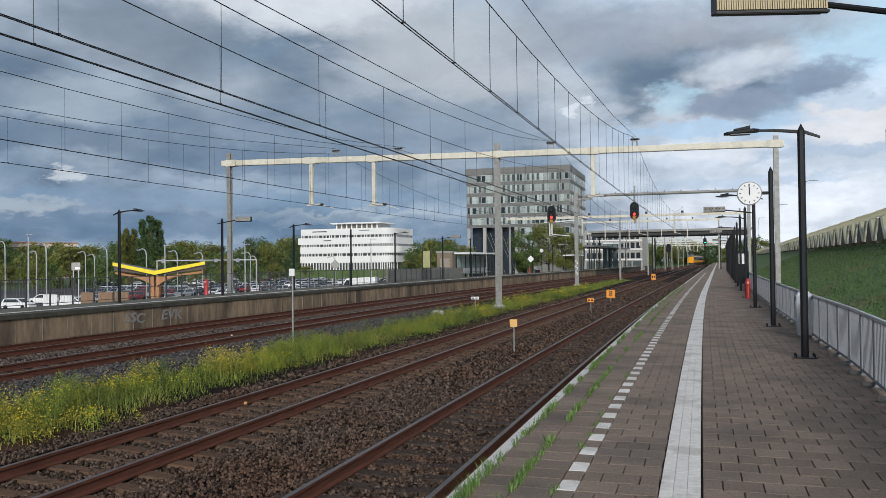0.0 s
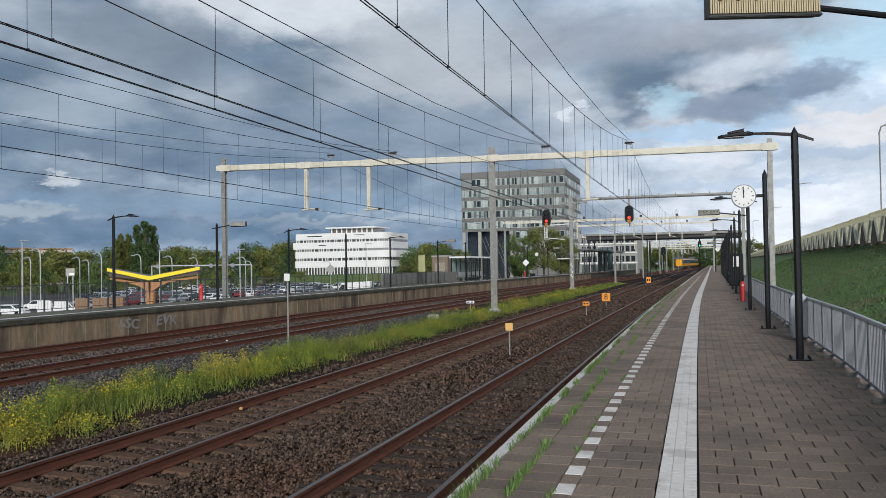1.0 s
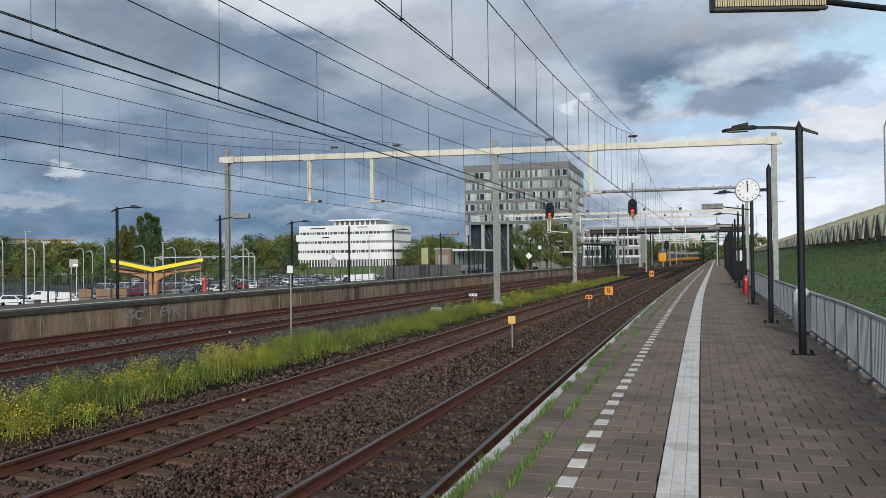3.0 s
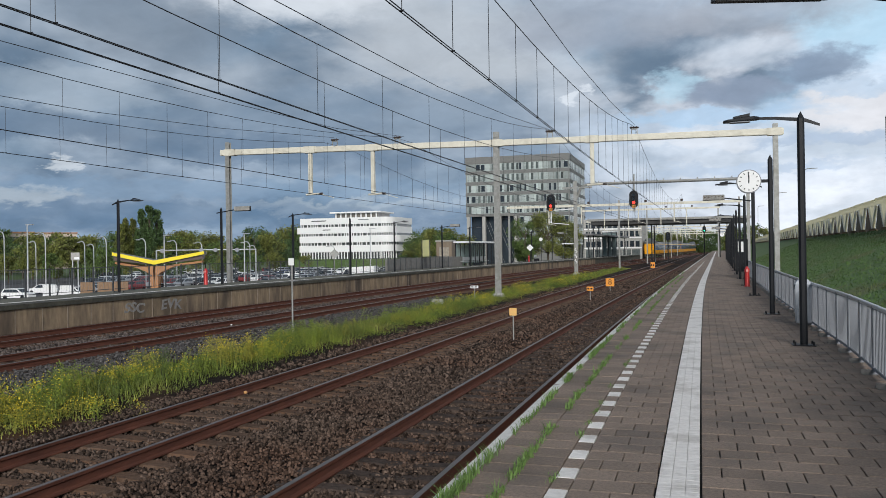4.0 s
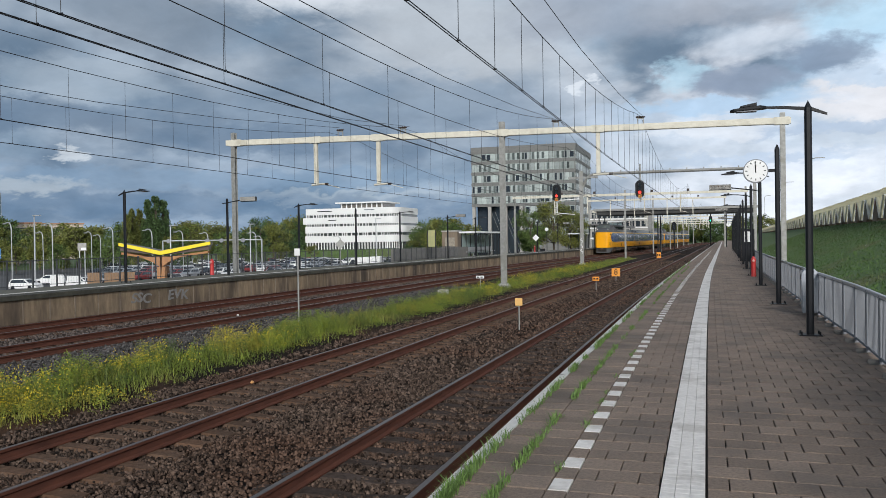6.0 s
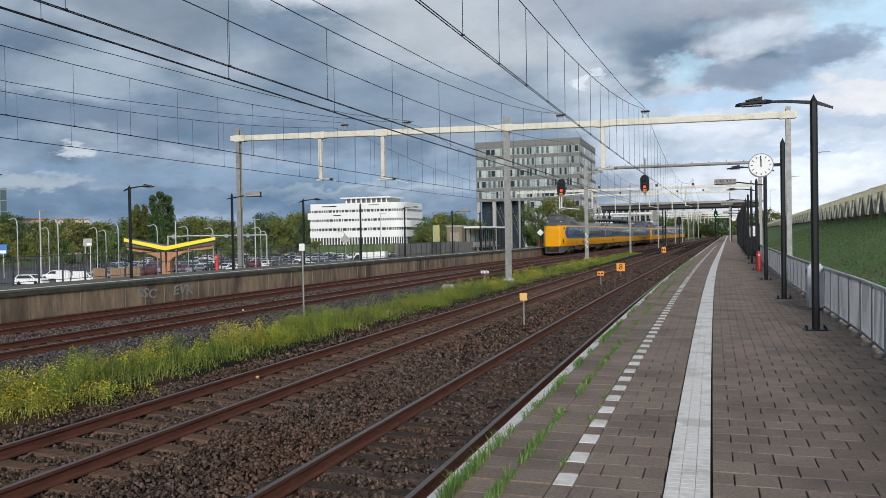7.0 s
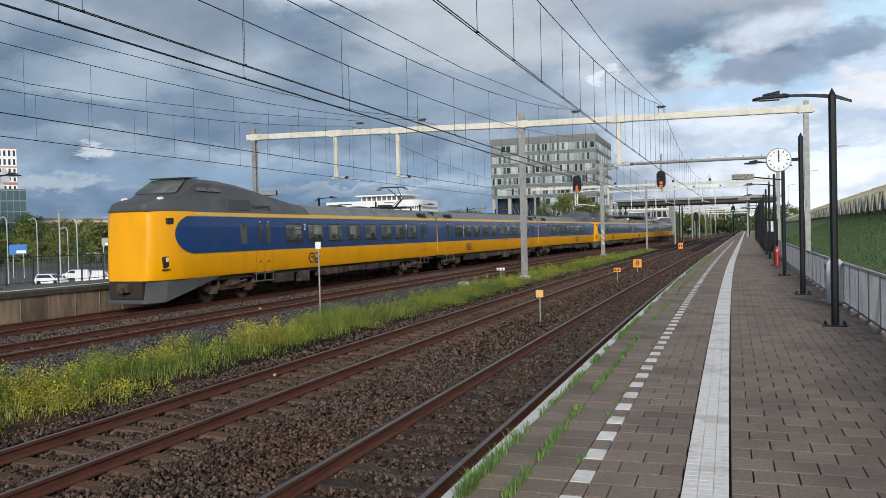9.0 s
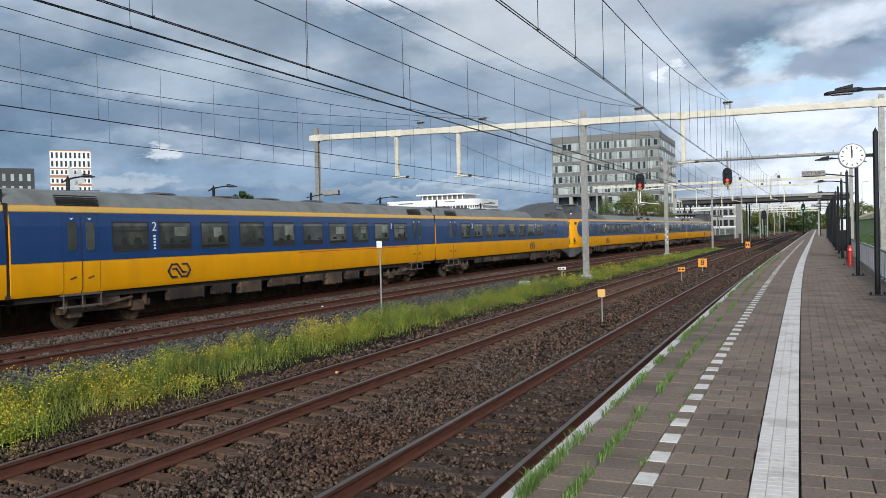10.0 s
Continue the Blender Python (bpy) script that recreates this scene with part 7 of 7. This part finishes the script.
def build_left_blocks():
    """Blocks beyond the car park that come into view as the camera turns left."""
    def blk(name, label, az0, az1, dist, z1, wall, depth=18.0):
        p0 = Vector((dist * math.sin(az0), dist * math.cos(az0), 0))
        p1 = Vector((dist * math.sin(az1), dist * math.cos(az1), 0))
        w = (p1 - p0).length
        ang = math.degrees(math.atan2(p1.y - p0.y, p1.x - p0.x))
        t = thing(name, label, "building", m=pose(p0.x, p0.y, -3.9, 0, 0, ang))
        s = Shape()
        s.box(0, w, 0, depth, 0, z1 + 3.9)
        part("wall", s, wall, t)
        return t, w, z1 + 3.9

    brick = mat("orange_brick", (0.40, 0.22, 0.13), (0.33, 0.17, 0.10), scale=1.5, rough=0.85)
    # flats with white frames and a painted gable
    t, w, h = blk("apartment_tower", "brown and white apartment tower with painted bird shape", -0.856, -0.814, 330, 36.2, brick)
    win = Shape()
    win.box(-0.80, 0.80, -0.07, 0.02, -1.2, 1.2)
    win_me = mesh_of(win, "window", WHITEP)
    pane = Shape()
    pane.box(-0.36, 0.36, -0.10, -0.06, -0.8, 0.8)
    pane_me = mesh_of(pane, "pane", BGLASS)
    for i in range(9):
        for k in range(10):
            ob = new("window", win_me)
            ob.parent = t
            ob.matrix_basis = pose(0.85 + i * (w - 1.7) / 8, 0, h - 2.0 - k * 3.1) @ Matrix.Diagonal((1, 1, 1.3 if k < 2 else 0.9, 1))
            pn = new("pane", pane_me)
            pn.parent = ob
    grey = mat("mural_grey", (0.50, 0.52, 0.54), (0.34, 0.37, 0.40), scale=0.4, rough=0.8)
    for poly in ([(4.5, h - 20.0), (9.8, h - 14.5), (7.6, h - 7.0), (6.0, h - 5.5), (6.3, h - 12)], [(8.0, h - 13), (11.8, h - 12), (10.6, h - 8.0), (9.2, h - 6.5)], [(3.2, h - 17.5), (10.5, h - 16.0), (12.4, h - 20.5), (6.0, h - 21)]):
        s = Shape()
        s.prism(poly, "y", -0.16, -0.12)
        part("mural_shape", s, grey, t, "grey painted wing shape")
    dark = mat("dark_cladding", (0.035, 0.04, 0.045), (0.025, 0.03, 0.033), scale=0.6, rough=0.5)
    t, w, h = blk("dark_block", "dark clad block with pale windows", -0.945, -0.8715, 260, 23.4, dark)
    for i in range(9):
        for k in range(4):
            s = Shape()
            x = w - 1.4 - i * 2.1
            s.box(x - 0.4, x + 0.4, -0.06, 0.02, h - 3.6 - k * 3.4, h - 1.6 - k * 3.4)
            part("window", s, mat("pale_window_panel", (0.48, 0.50, 0.49)), t)
    gl = glass("teal_glazing", (0.035, 0.075, 0.085), 0.08)
    t, w, h = blk("glass_office", "teal glass office with curved corner", -0.90, -0.806, 300, 19.7, gl)
    for k in range(7):
        s = Shape()
        s.box(-0.05, w + 0.08, -0.12, 18.1, 2.0 + k * 3.5, 2.35 + k * 3.5)
        part("floor_band", s, FENCE, t)
    for i in range(16):
        s = Shape()
        s.box(i * w / 15 - 0.08, i * w / 15 + 0.08, -0.14, 0.0, 0, h)
        part("mullion", s, FENCE, t)
    pink = mat("pale_rendered_wall", (0.55, 0.46, 0.40), (0.48, 0.40, 0.34), scale=0.8, rough=0.85)
    for a0, a1, d, z in ((-0.805, -0.768, 330, 10.4), (-0.80, -0.725, 420, 12.5)):
        t, w, h = blk("apartment_row", "pale low apartment block behind trees", a0, a1, d, z, pink)
        for i in range(10):
            s = Shape()
            x = (i + 0.5) * w / 10
            s.box(x - 0.8, x + 0.8, -0.05, 0.02, h - 3.0, h - 1.4)
            part("window", s, BGLASS, t)
        s = Shape()
        s.box(-0.4, w + 0.4, -0.4, 18.4, h, h + 0.5)
        part("roof", s, brick, t)


def build_station_end():
    """Concourse roofs and low white buildings at the far end of the platforms."""
    c = thing("concourse_roof", "dark flat station roof spanning the tracks on steel columns", "station roof")
    s = Shape()
    s.box(-19.0, 9.0, 150, 162, 6.75, 7.15)
    part("roof", s, GALV, c, "long grey roof edge", bevel=0.05)
    s = Shape()
    s.box(-18.6, 8.6, 150.4, 161.5, 6.1, 6.75)
    part("soffit", s, mat("dark_soffit", (0.05, 0.05, 0.05), rough=0.8), c)
    for x in (-18.2, -7.8, 3.8, 6.0):
        for y in (151, 160):
            s = Shape()
            s.box(x - 0.1, x + 0.1, y - 0.1, y + 0.1, -3.9, 5.9)
            part("column", s, BLACK, c)
    p = thing("platform_canopy", "dark platform canopy with slim posts", "canopy")
    s = Shape()
    swept(s, [(-26.2, 4.1), (-22.6, 4.1), (-22.6, 4.4), (-26.2, 4.4)], 142, 188, 6, True)
    part("roof", s, mat("canopy_grey", (0.16, 0.16, 0.16), rough=0.6), p)
    for off in (-25.6, -23.4):
        for y in (143, 150, 157, 164, 171, 178, 186):
            s = Shape()
            x = along(off, y, True)
            s.box(x - 0.07, x + 0.07, y - 0.07, y + 0.07, FAR_TOP, 4.1)
            part("post", s, BLACK, p)
    w = thing("station_building", "white low station building with dark window strips", "building")
    s = Shape()
    s.box(-27.0, -13.0, 205, 225, -3.9, 9.0)
    part("wall", s, PALECON, w)
    for z in (2.9, 5.4, 7.6):
        for i in range(10):
            s = Shape()
            s.box(-26.5 + i * 1.34, -25.55 + i * 1.34, 204.93, 205.02, z - 0.75, z + 0.65)
            part("window", s, BGLASS, w)
        s = Shape()
        s.box(-27.05, -12.95, 204.85, 205.0, z - 1.15, z - 0.85)
        part("floor_band", s, WHITEP, w, "white floor band")
    for i in range(6):
        s = Shape()
        s.box(-26.6 + i * 2.25, -24.6 + i * 2.25, 204.93, 205.02, -0.8, 1.5)
        part("shopfront", s, mat("shopfront_glass", (0.05, 0.065, 0.07), (0.16, 0.17, 0.16), scale=0.6, rough=0.1), w, "wide shopfront pane")
    # glazed stair tower by the far platform
    t = thing("stair_tower", "glass stair tower with slim dark frames", "stair tower", m=pose(-17.2, 172.0, 0.1))
    s = Shape()
    s.box(-1.5, 1.5, -2.0, 2.0, 5.0, 5.3)
    part("roof", s, WHITEP, t, "thin white roof")
    for a in (-1.45, -0.5, 0.5, 1.45):
        for b in (-1.95, 1.95):
            s = Shape()
            s.box(a - 0.05, a + 0.05, b - 0.05, b + 0.05, 0, 5.0)
            part("post", s, BLACK, t)
    for k in range(3):
        s = Shape()
        s.box(-1.4 + k * 0.97, -0.6 + k * 0.97, -1.93, -1.90, 0.2, 4.9)
        part("pane", s, mat("stair_glass", (0.22, 0.28, 0.28), (0.12, 0.16, 0.16), scale=0.8, rough=0.1), t, "greenish pane")
    g = thing("signal", "signal mast with green light near the platform end", "signal", m=None)
    s = Shape()
    s.tube((1.4, 176, -0.5), (1.4, 176, 6.6), 0.1, n=8)
    part("post", s, BLACK, g)
    signal_head(g, 1.4, 175.7, 5.4, GRNLAMP, False, 0.7)
    for x, y in ((along(-3.4, 190) - 6.6, 190.0),):
        g2 = thing("signal", "black signal post beside the far tracks", "signal")
        s = Shape()
        s.tube((x, y, -0.9), (x, y, 5.0), 0.12, n=8)
        part("post", s, BLACK, g2)
        signal_head(g2, x, y - 0.4, 4.3, BGLASS, False)
    # bench and notices down the near platform
    bench(along(2.1, 92), 92, 0.0, 90)
    for y in (50.6,):
        p = thing("poster_board", "white notice on a black board by the platform lamps", "sign", m=pose(along(1.9, y), y, 0, 0, 0, heading(y)))
        s = Shape()
        s.box(-0.35, 0.35, -0.05, 0.05, 0.3, 2.2)
        part("board", s, BLACK, p, bevel=0.02)
        s = Shape()
        s.box(-0.2, 0.16, -0.06, -0.052, 1.45, 2.05)
        part("notice", s, WHITEP, p)


# ---------------- car park ----------------
def car(paint, label):
    c = thing("car", label, "car", "parked cars")
    s = Shape()
    ring = lambda x, w, z0, z1: [(x, -w, z0), (x, w, z0), (x, w * 1.02, (z0 + z1) / 2), (x, w * 0.95, z1), (x, -w * 0.95, z1), (x, -w * 1.02, (z0 + z1) / 2)]
    s.loft([ring(-2.12, 0.75, 0.35, 0.72), ring(-2.0, 0.85, 0.26, 0.90), ring(-1.2, 0.88, 0.24, 0.95), ring(0.9, 0.88, 0.24, 0.96), ring(1.75, 0.86, 0.25, 0.88), ring(2.12, 0.72, 0.32, 0.66)])
    part("body", s, paint, c, bevel=0.03, smooth=True)
    s = Shape()
    s.loft([[(x, y * w, z) for x, y in ((a, -1), (b, -1), (b, 1), (a, 1))] for a, b, w, z in ((-2.0, 1.15, 0.84, 0.93), (-1.72, 0.35, 0.70, 1.42), (-1.5, 0.15, 0.66, 1.47))])
    cab = part("cabin", s, paint, c, smooth=True)
    s = Shape()
    for sd in (-1, 1):
        s.loft([[(-1.75, sd * 0.80, 0.98), (0.85, sd * 0.80, 0.98), (0.25, sd * 0.69, 1.38), (-1.55, sd * 0.69, 1.38)], [(-1.75, sd * 0.845, 0.98), (0.85, sd * 0.845, 0.98), (0.25, sd * 0.735, 1.38), (-1.55, sd * 0.735, 1.38)]])
    s.loft([[(1.12, -0.70, 0.98), (1.12, 0.70, 0.98), (0.40, 0.60, 1.40), (0.40, -0.60, 1.40)], [(1.06, -0.70, 0.96), (1.06, 0.70, 0.96), (0.34, 0.60, 1.36), (0.34, -0.60, 1.36)]])
    s.loft([[(-1.99, -0.70, 0.98), (-1.99, 0.70, 0.98), (-1.74, 0.60, 1.40), (-1.74, -0.60, 1.40)], [(-1.93, -0.70, 0.98), (-1.93, 0.70, 0.98), (-1.68, 0.60, 1.40), (-1.68, -0.60, 1.40)]])
    part("glazing", s, BGLASS, cab, "dark car glass")
    for x in (-1.32, 1.32):
        for sd in (-1, 1):
            s = Shape()
            s.tube((x, sd * 0.68, 0.31), (x, sd * 0.90, 0.31), 0.31, n=16)
            s.tube((x, sd * 0.88, 0.31), (x, sd * 0.91, 0.31), 0.12, n=8)
            part("wheel", s, BLACK, c)
    return c


def build_car_park():
    paints = [("white", WHITEP), ("silver", mat("silver_paint", (0.42, 0.43, 0.45), rough=0.3, metal=0.4)), ("black", mat("black_paint", (0.012, 0.012, 0.014), rough=0.2)),
              ("dark blue", mat("blue_paint", (0.02, 0.05, 0.15), rough=0.25)), ("grey", mat("grey_paint", (0.10, 0.105, 0.11), rough=0.3)), ("red", mat("red_car_paint", (0.22, 0.02, 0.02), rough=0.3))]
    made = []
    r = random.Random(5)
    spots = []
    for row, y in enumerate((104, 110.5, 121, 127, 138, 144, 155, 161, 172, 178, 194, 200, 212, 218)):
        x = -0.86 * y
        while x < -0.36 * y:
            if r.random() < 0.92:
                spots.append((x, y + r.uniform(-0.4, 0.4), 90 + r.choice((0, 180)) + r.uniform(-3, 3)))
            x += 2.7
    spots = [p for p in spots if not (-86 < p[0] < -63 and p[1] < 116)]
    r.shuffle(spots)
    spots = [(-85.7, 86.0, 4), (-80.5, 90.5, 3), (-94, 99, 183), (-84.5, 98.5, 3), (-88.0, 103.0, 5)] + [(-75 + 5.4 * i, 103 + (i % 2) * 2.5, 92) for i in range(3)] + spots[:230]
    for x, y, a in spots:
        k = 0 if (x, y) in ((-85.7, 86.0), (-80.5, 90.5)) else r.choices(range(6), (11, 6, 4, 2, 3, 1))[0]
        while len(made) <= k:
            made.append(None)
        m = pose(x, y, -3.85, 0, 0, a)
        if made[k] is None:
            made[k] = car(paints[k][1], "parked %s car on the asphalt" % paints[k][0])
            made[k].matrix_basis = m
        else:
            copy_thing(made[k], m)
    # a white van
    v = thing("van", "white delivery van parked near the platform", "van", m=pose(-51.0, 118, -3.85, 0, 0, 186) @ Matrix.Diagonal((1.05, 1.05, 1.38, 1)))
    s = Shape()
    s.prism([(-2.9, 0.4), (2.7, 0.4), (2.85, 1.0), (2.3, 1.3), (1.5, 2.35), (-2.9, 2.5)], "y", -0.98, 0.98)
    part("body", s, WHITEP, v, bevel=0.06)
    s = Shape()
    s.prism([(1.0, 1.35), (2.15, 1.35), (1.45, 2.15), (1.0, 2.15)], "y", -1.0, 1.0)
    part("windows", s, BGLASS, v)
    for x in (-1.8, 1.8):
        for sd in (-1, 1):
            s = Shape()
            s.tube((x, sd * 0.75, 0.35), (x, sd * 1.0, 0.35), 0.35, n=16)
            part("wheel", s, BLACK, v)


def build_canopy():
    """A charging canopy: two wings with yellow edges on a timber trunk."""
    c = thing("charging_canopy", "timber canopy with bright yellow edge over charging bays", "canopy", m=pose(-74.6, 100, -3.85, 0, 0, 30))
    tip, mid = 5.50, 4.28
    for sd, ln in ((-1, 5.6), (1, 6.8)):
        s = Shape()
        s.loft([[(0, -3.2, mid), (0, 3.2, mid), (0, 3.2, mid + 0.62), (0, -3.2, mid + 0.62)],
                [(sd * ln, -2.6, tip + 0.05), (sd * ln, 2.6, tip + 0.05), (sd * ln, 2.6, tip + 0.60), (sd * ln, -2.6, tip + 0.60)]])
        wing = part("wing", s, mat("canopy_top", (0.16, 0.16, 0.15), rough=0.6), c, "yellow-edged roof wing", bevel=0.03)
        for y0, y1, ya, yb in ((-3.32, -3.2, -2.72, -2.6), (3.2, 3.32, 2.6, 2.72)):
            s = Shape()
            s.loft([[(0, y0, mid), (0, y1, mid), (0, y1, mid + 0.58), (0, y0, mid + 0.58)], [(sd * ln, ya, tip + 0.16), (sd * ln, yb, tip + 0.16), (sd * ln, yb, tip + 0.60), (sd * ln, ya, tip + 0.60)]])
            part("fascia", s, YELROOF, wing, "bright yellow fascia")
        s = Shape()
        s.loft([[(0, -3.0, mid - 0.06), (0, 3.0, mid - 0.06), (0, 3.0, mid), (0, -3.0, mid)],
                [(sd * ln * 0.97, -2.4, tip - 0.55), (sd * ln * 0.97, 2.4, tip - 0.55), (sd * ln * 0.97, 2.4, tip), (sd * ln * 0.97, -2.4, tip)]])
        part("soffit", s, mat("solar_soffit", (0.10, 0.06, 0.05), (0.06, 0.04, 0.035), scale=4, rough=0.5), wing, "dark brown soffit panels")
        for k in (-2.6, 0.0, 2.6):
            s = Shape()
            s.loft([[(x, k - 0.2, z) for x, z in ((sd * 0.10, 0), (sd * 0.50, 0), (sd * 0.55, 2.6), (sd * 0.10, 2.6))],
                    [(x, k + 0.2, z) for x, z in ((sd * 0.10, 0), (sd * 0.50, 0), (sd * 0.55, 2.6), (sd * 0.10, 2.6))]])
            s.loft([[(sd * 0.15, k + d, z) for d, z in ((-0.2, 2.6), (0.2, 2.6), (0.2, 4.1), (-0.2, 4.1))], [(sd * 1.1, k + d, z) for d, z in ((-0.2, 3.3), (0.2, 3.3), (0.2, 4.0), (-0.2, 4.0))],
                    [(sd * 2.6, k + d, z) for d, z in ((-0.2, 3.95), (0.2, 3.95), (0.2, 4.25), (-0.2, 4.25))], [(sd * ln * 0.95, k * 0.8 + d, z) for d, z in ((-0.15, 4.45), (0.15, 4.45), (0.15, 4.75), (-0.15, 4.75))]])
            part("rib", s, WOODC, c, "curved laminated timber rib")


def street_lamp(x, y, h, curved, turn, label):
    p = thing("street_lamp", label, "lamp", "car park lamps", m=pose(x, y, -3.85, 0, 0, turn))
    s = Shape()
    if curved:
        s.path([(0, 0, 0), (0, 0, h - 1.2), (0.15, 0, h - 0.5), (0.6, 0, h - 0.1), (1.2, 0, h), (2.0, 0, h - 0.15)], 0.085, 8)
    else:
        s.tube((0, 0, 0), (0, 0, h), 0.13, 0.08, 8)
    part("post", s, FENCETOP, p)
    s = Shape()
    if curved:
        s.box(1.8, 2.6, -0.13, 0.13, h - 0.26, h - 0.12)
    else:
        s.box(-0.1, 1.0, -0.25, 0.25, h, h + 0.12)
    part("lamp_head", s, FENCETOP, p, bevel=0.02)


def build_park_things():
    for sx, cy, el, d, cv in ((-0.6992, 0.7149, 0.0348, 128, False), (-0.6865, 0.7271, 0.0267, 118, True), (-0.6934, 0.7206, 0.0175, 160, True), (-0.6571, 0.7538, 0.017, 165, True),
                              (-0.6501, 0.7599, 0.0137, 175, True), (-0.6401, 0.7683, 0.0219, 140, True), (-0.6073, 0.7945, 0.0195, 140, True), (-0.591, 0.8066, 0.0226, 135, False),
                              (-0.58, 0.8146, 0.0172, 150, True), (-0.5567, 0.8307, 0.0149, 165, True), (-0.5157, 0.8567, 0.0237, 150, False), (-0.5102, 0.8601, 0.0148, 160, True),
                              (-0.5046, 0.8634, 0.01, 185, True), (-0.4215, 0.9068, 0.0086, 190, True), (-0.3817, 0.9243, 0.0287, 150, False), (-0.715, 0.699, 0.028, 140, True), (-0.735, 0.678, 0.030, 130, True), (-0.755, 0.656, 0.028, 145, False)):
        street_lamp(sx * d, cy * d, 1.75 + el * d + 3.85, cv, 160 if cv else 0, "pale grey car park lamp on tall post")
    # white and timber enclosures behind the platform railing
    for x, y, w, m, hh, lab in ((-58.9, 62, 1.6, WHITEP, 2.95, "white board enclosure behind the railing"), (-57.2, 62.3, 1.6, WHITEP, 2.9, "white board enclosure behind the railing"),
                                (-54.6, 62, 1.8, TIMBER, 3.2, "brown timber enclosure behind the railing"), (-52.75, 62.1, 1.8, TIMBER, 3.2, "brown timber enclosure behind the railing"),
                                (-50.9, 62.0, 1.7, TIMBER, 3.25, "brown timber enclosure behind the railing")):
        e = thing("board_enclosure", lab, "enclosure", "board enclosures", m=pose(x, y, -3.85))
        n = round(w / 0.4)
        for i in range(n):
            s = Shape()
            s.box(i * 0.4 + 0.01, i * 0.4 + 0.39, -0.03, 0.03, 0.05, hh)
            part("board", s, m, e)
        s = Shape()
        s.box(0, w, 0.031, 0.1, 1.4, 1.55)
        part("rail", s, TIMBER, e)
        s = Shape()
        s.box(0.05, 0.15, 0.1, 1.5, 0, hh - 0.05)
        part("side", s, m, e)
    for (sx, cy, el, d), w, h, m, lab in (((-0.7281, 0.6855, -0.006, 150), 2.6, 1.6, mat("blue_sign", (0.02, 0.16, 0.48), (0.015, 0.13, 0.42), scale=2, rough=0.4), "blue direction sign with white bar"),
                                          ((-0.6645, 0.7473, 0.0, 110), 1.0, 0.95, PALECON, "pale square notice on a post")):
        p = thing("road_sign", lab, "sign", m=pose(sx * d, cy * d, -3.85, 0, 0, 35))
        zc = 1.75 + el * d + 3.85
        s = Shape()
        for a in (-w * 0.3, w * 0.3):
            s.tube((a, 0.05, 0), (a, 0.05, zc + h / 2), 0.06, n=6)
        part("post", s, FENCETOP, p)
        s = Shape()
        s.box(-w / 2, w / 2, -0.05, 0, zc - h / 2, zc + h / 2)
        pl = part("plate", s, m, p)
        s = Shape()
        s.box(-0.1 * w, 0.45 * w, -0.07, -0.052, zc - h * 0.4, zc - h * 0.1)
        part("text_bar", s, WHITEP, pl)
    # a pale pipe portal with round lamps beyond the canopy
    g = thing("road_portal", "pale pipe portal with round signal backs over the road", "portal", m=pose(-77.0, 114.0, -3.85, 0, 0, 30))
    s = Shape()
    s.tube((-6.5, 0, 6.35), (9.0, 0, 6.35), 0.09, n=8)
    part("beam", s, FENCETOP, g)
    for a in (-6.5, 9.0):
        s = Shape()
        s.tube((a, 0, 0), (a, 0, 6.4), 0.11, n=8)
        part("post", s, FENCETOP, g)
    for a in (-5.6, 0.4, 2.6, 6.0):
        s = Shape()
        s.tube((a, -0.12, 6.3), (a, 0.12, 6.3), 0.34, n=16)
        part("signal_back", s, FENCE, g, "round grey signal back")
    # a diamond road sign
    p = thing("road_sign", "grey diamond road sign seen from behind", "sign", m=pose(-0.4215 * 120 / 1.0, 0.9068 * 120, -3.85, 0, 0, 25))
    s = Shape()
    s.tube((0, 0, 0), (0, 0, 6.3), 0.05, n=6)
    part("post", s, GALV, p)
    s = Shape()
    s.prism([(-0.75, 5.4), (0, 4.65), (0.75, 5.4), (0, 6.15)], "y", -0.05, 0.0)
    part("plate", s, GALV, p)
    s = Shape()
    s.add([(-190, 186, -3.84), (-60, 186, -3.84), (-60, 192, -3.84), (-190, 192, -3.84)], [(0, 1, 2, 3)])
    s.add([(-112, 60, -3.84), (-88, 60, -3.84), (-92, 84, -3.84), (-120, 84, -3.84)], [(0, 1, 2, 3)])
    tagged(part("grass_verge", s, FIELD), "green verge in the car park", "grass", kind="structure")


build_ground()
for key in "abcd":
    build_track(key)
PLATFORM_1 = build_near_platform()
PLATFORM_2 = build_far_platform()
CARS = build_train()
build_gantry()
build_wires()
finish_tower(build_tower())
build_white_building()
build_left_blocks()
build_station_end()
build_near_fence()
build_poles()
build_bin()
hydrant(2.07, 38.2, 0.0)
build_track_signs()
build_signal_gantry()
build_far_masts()
build_guys()
build_litter()
far_fence()
build_far_platform_things()
graffiti()
build_bank()
build_car_park()
build_canopy()
build_park_things()
build_trees()
build_ballast_stones()
build_grass_strip()
build_edge_weeds()
build_bank_grass()
pave_near(PLATFORM_1)
panel_far_wall(PLATFORM_2)
motions()
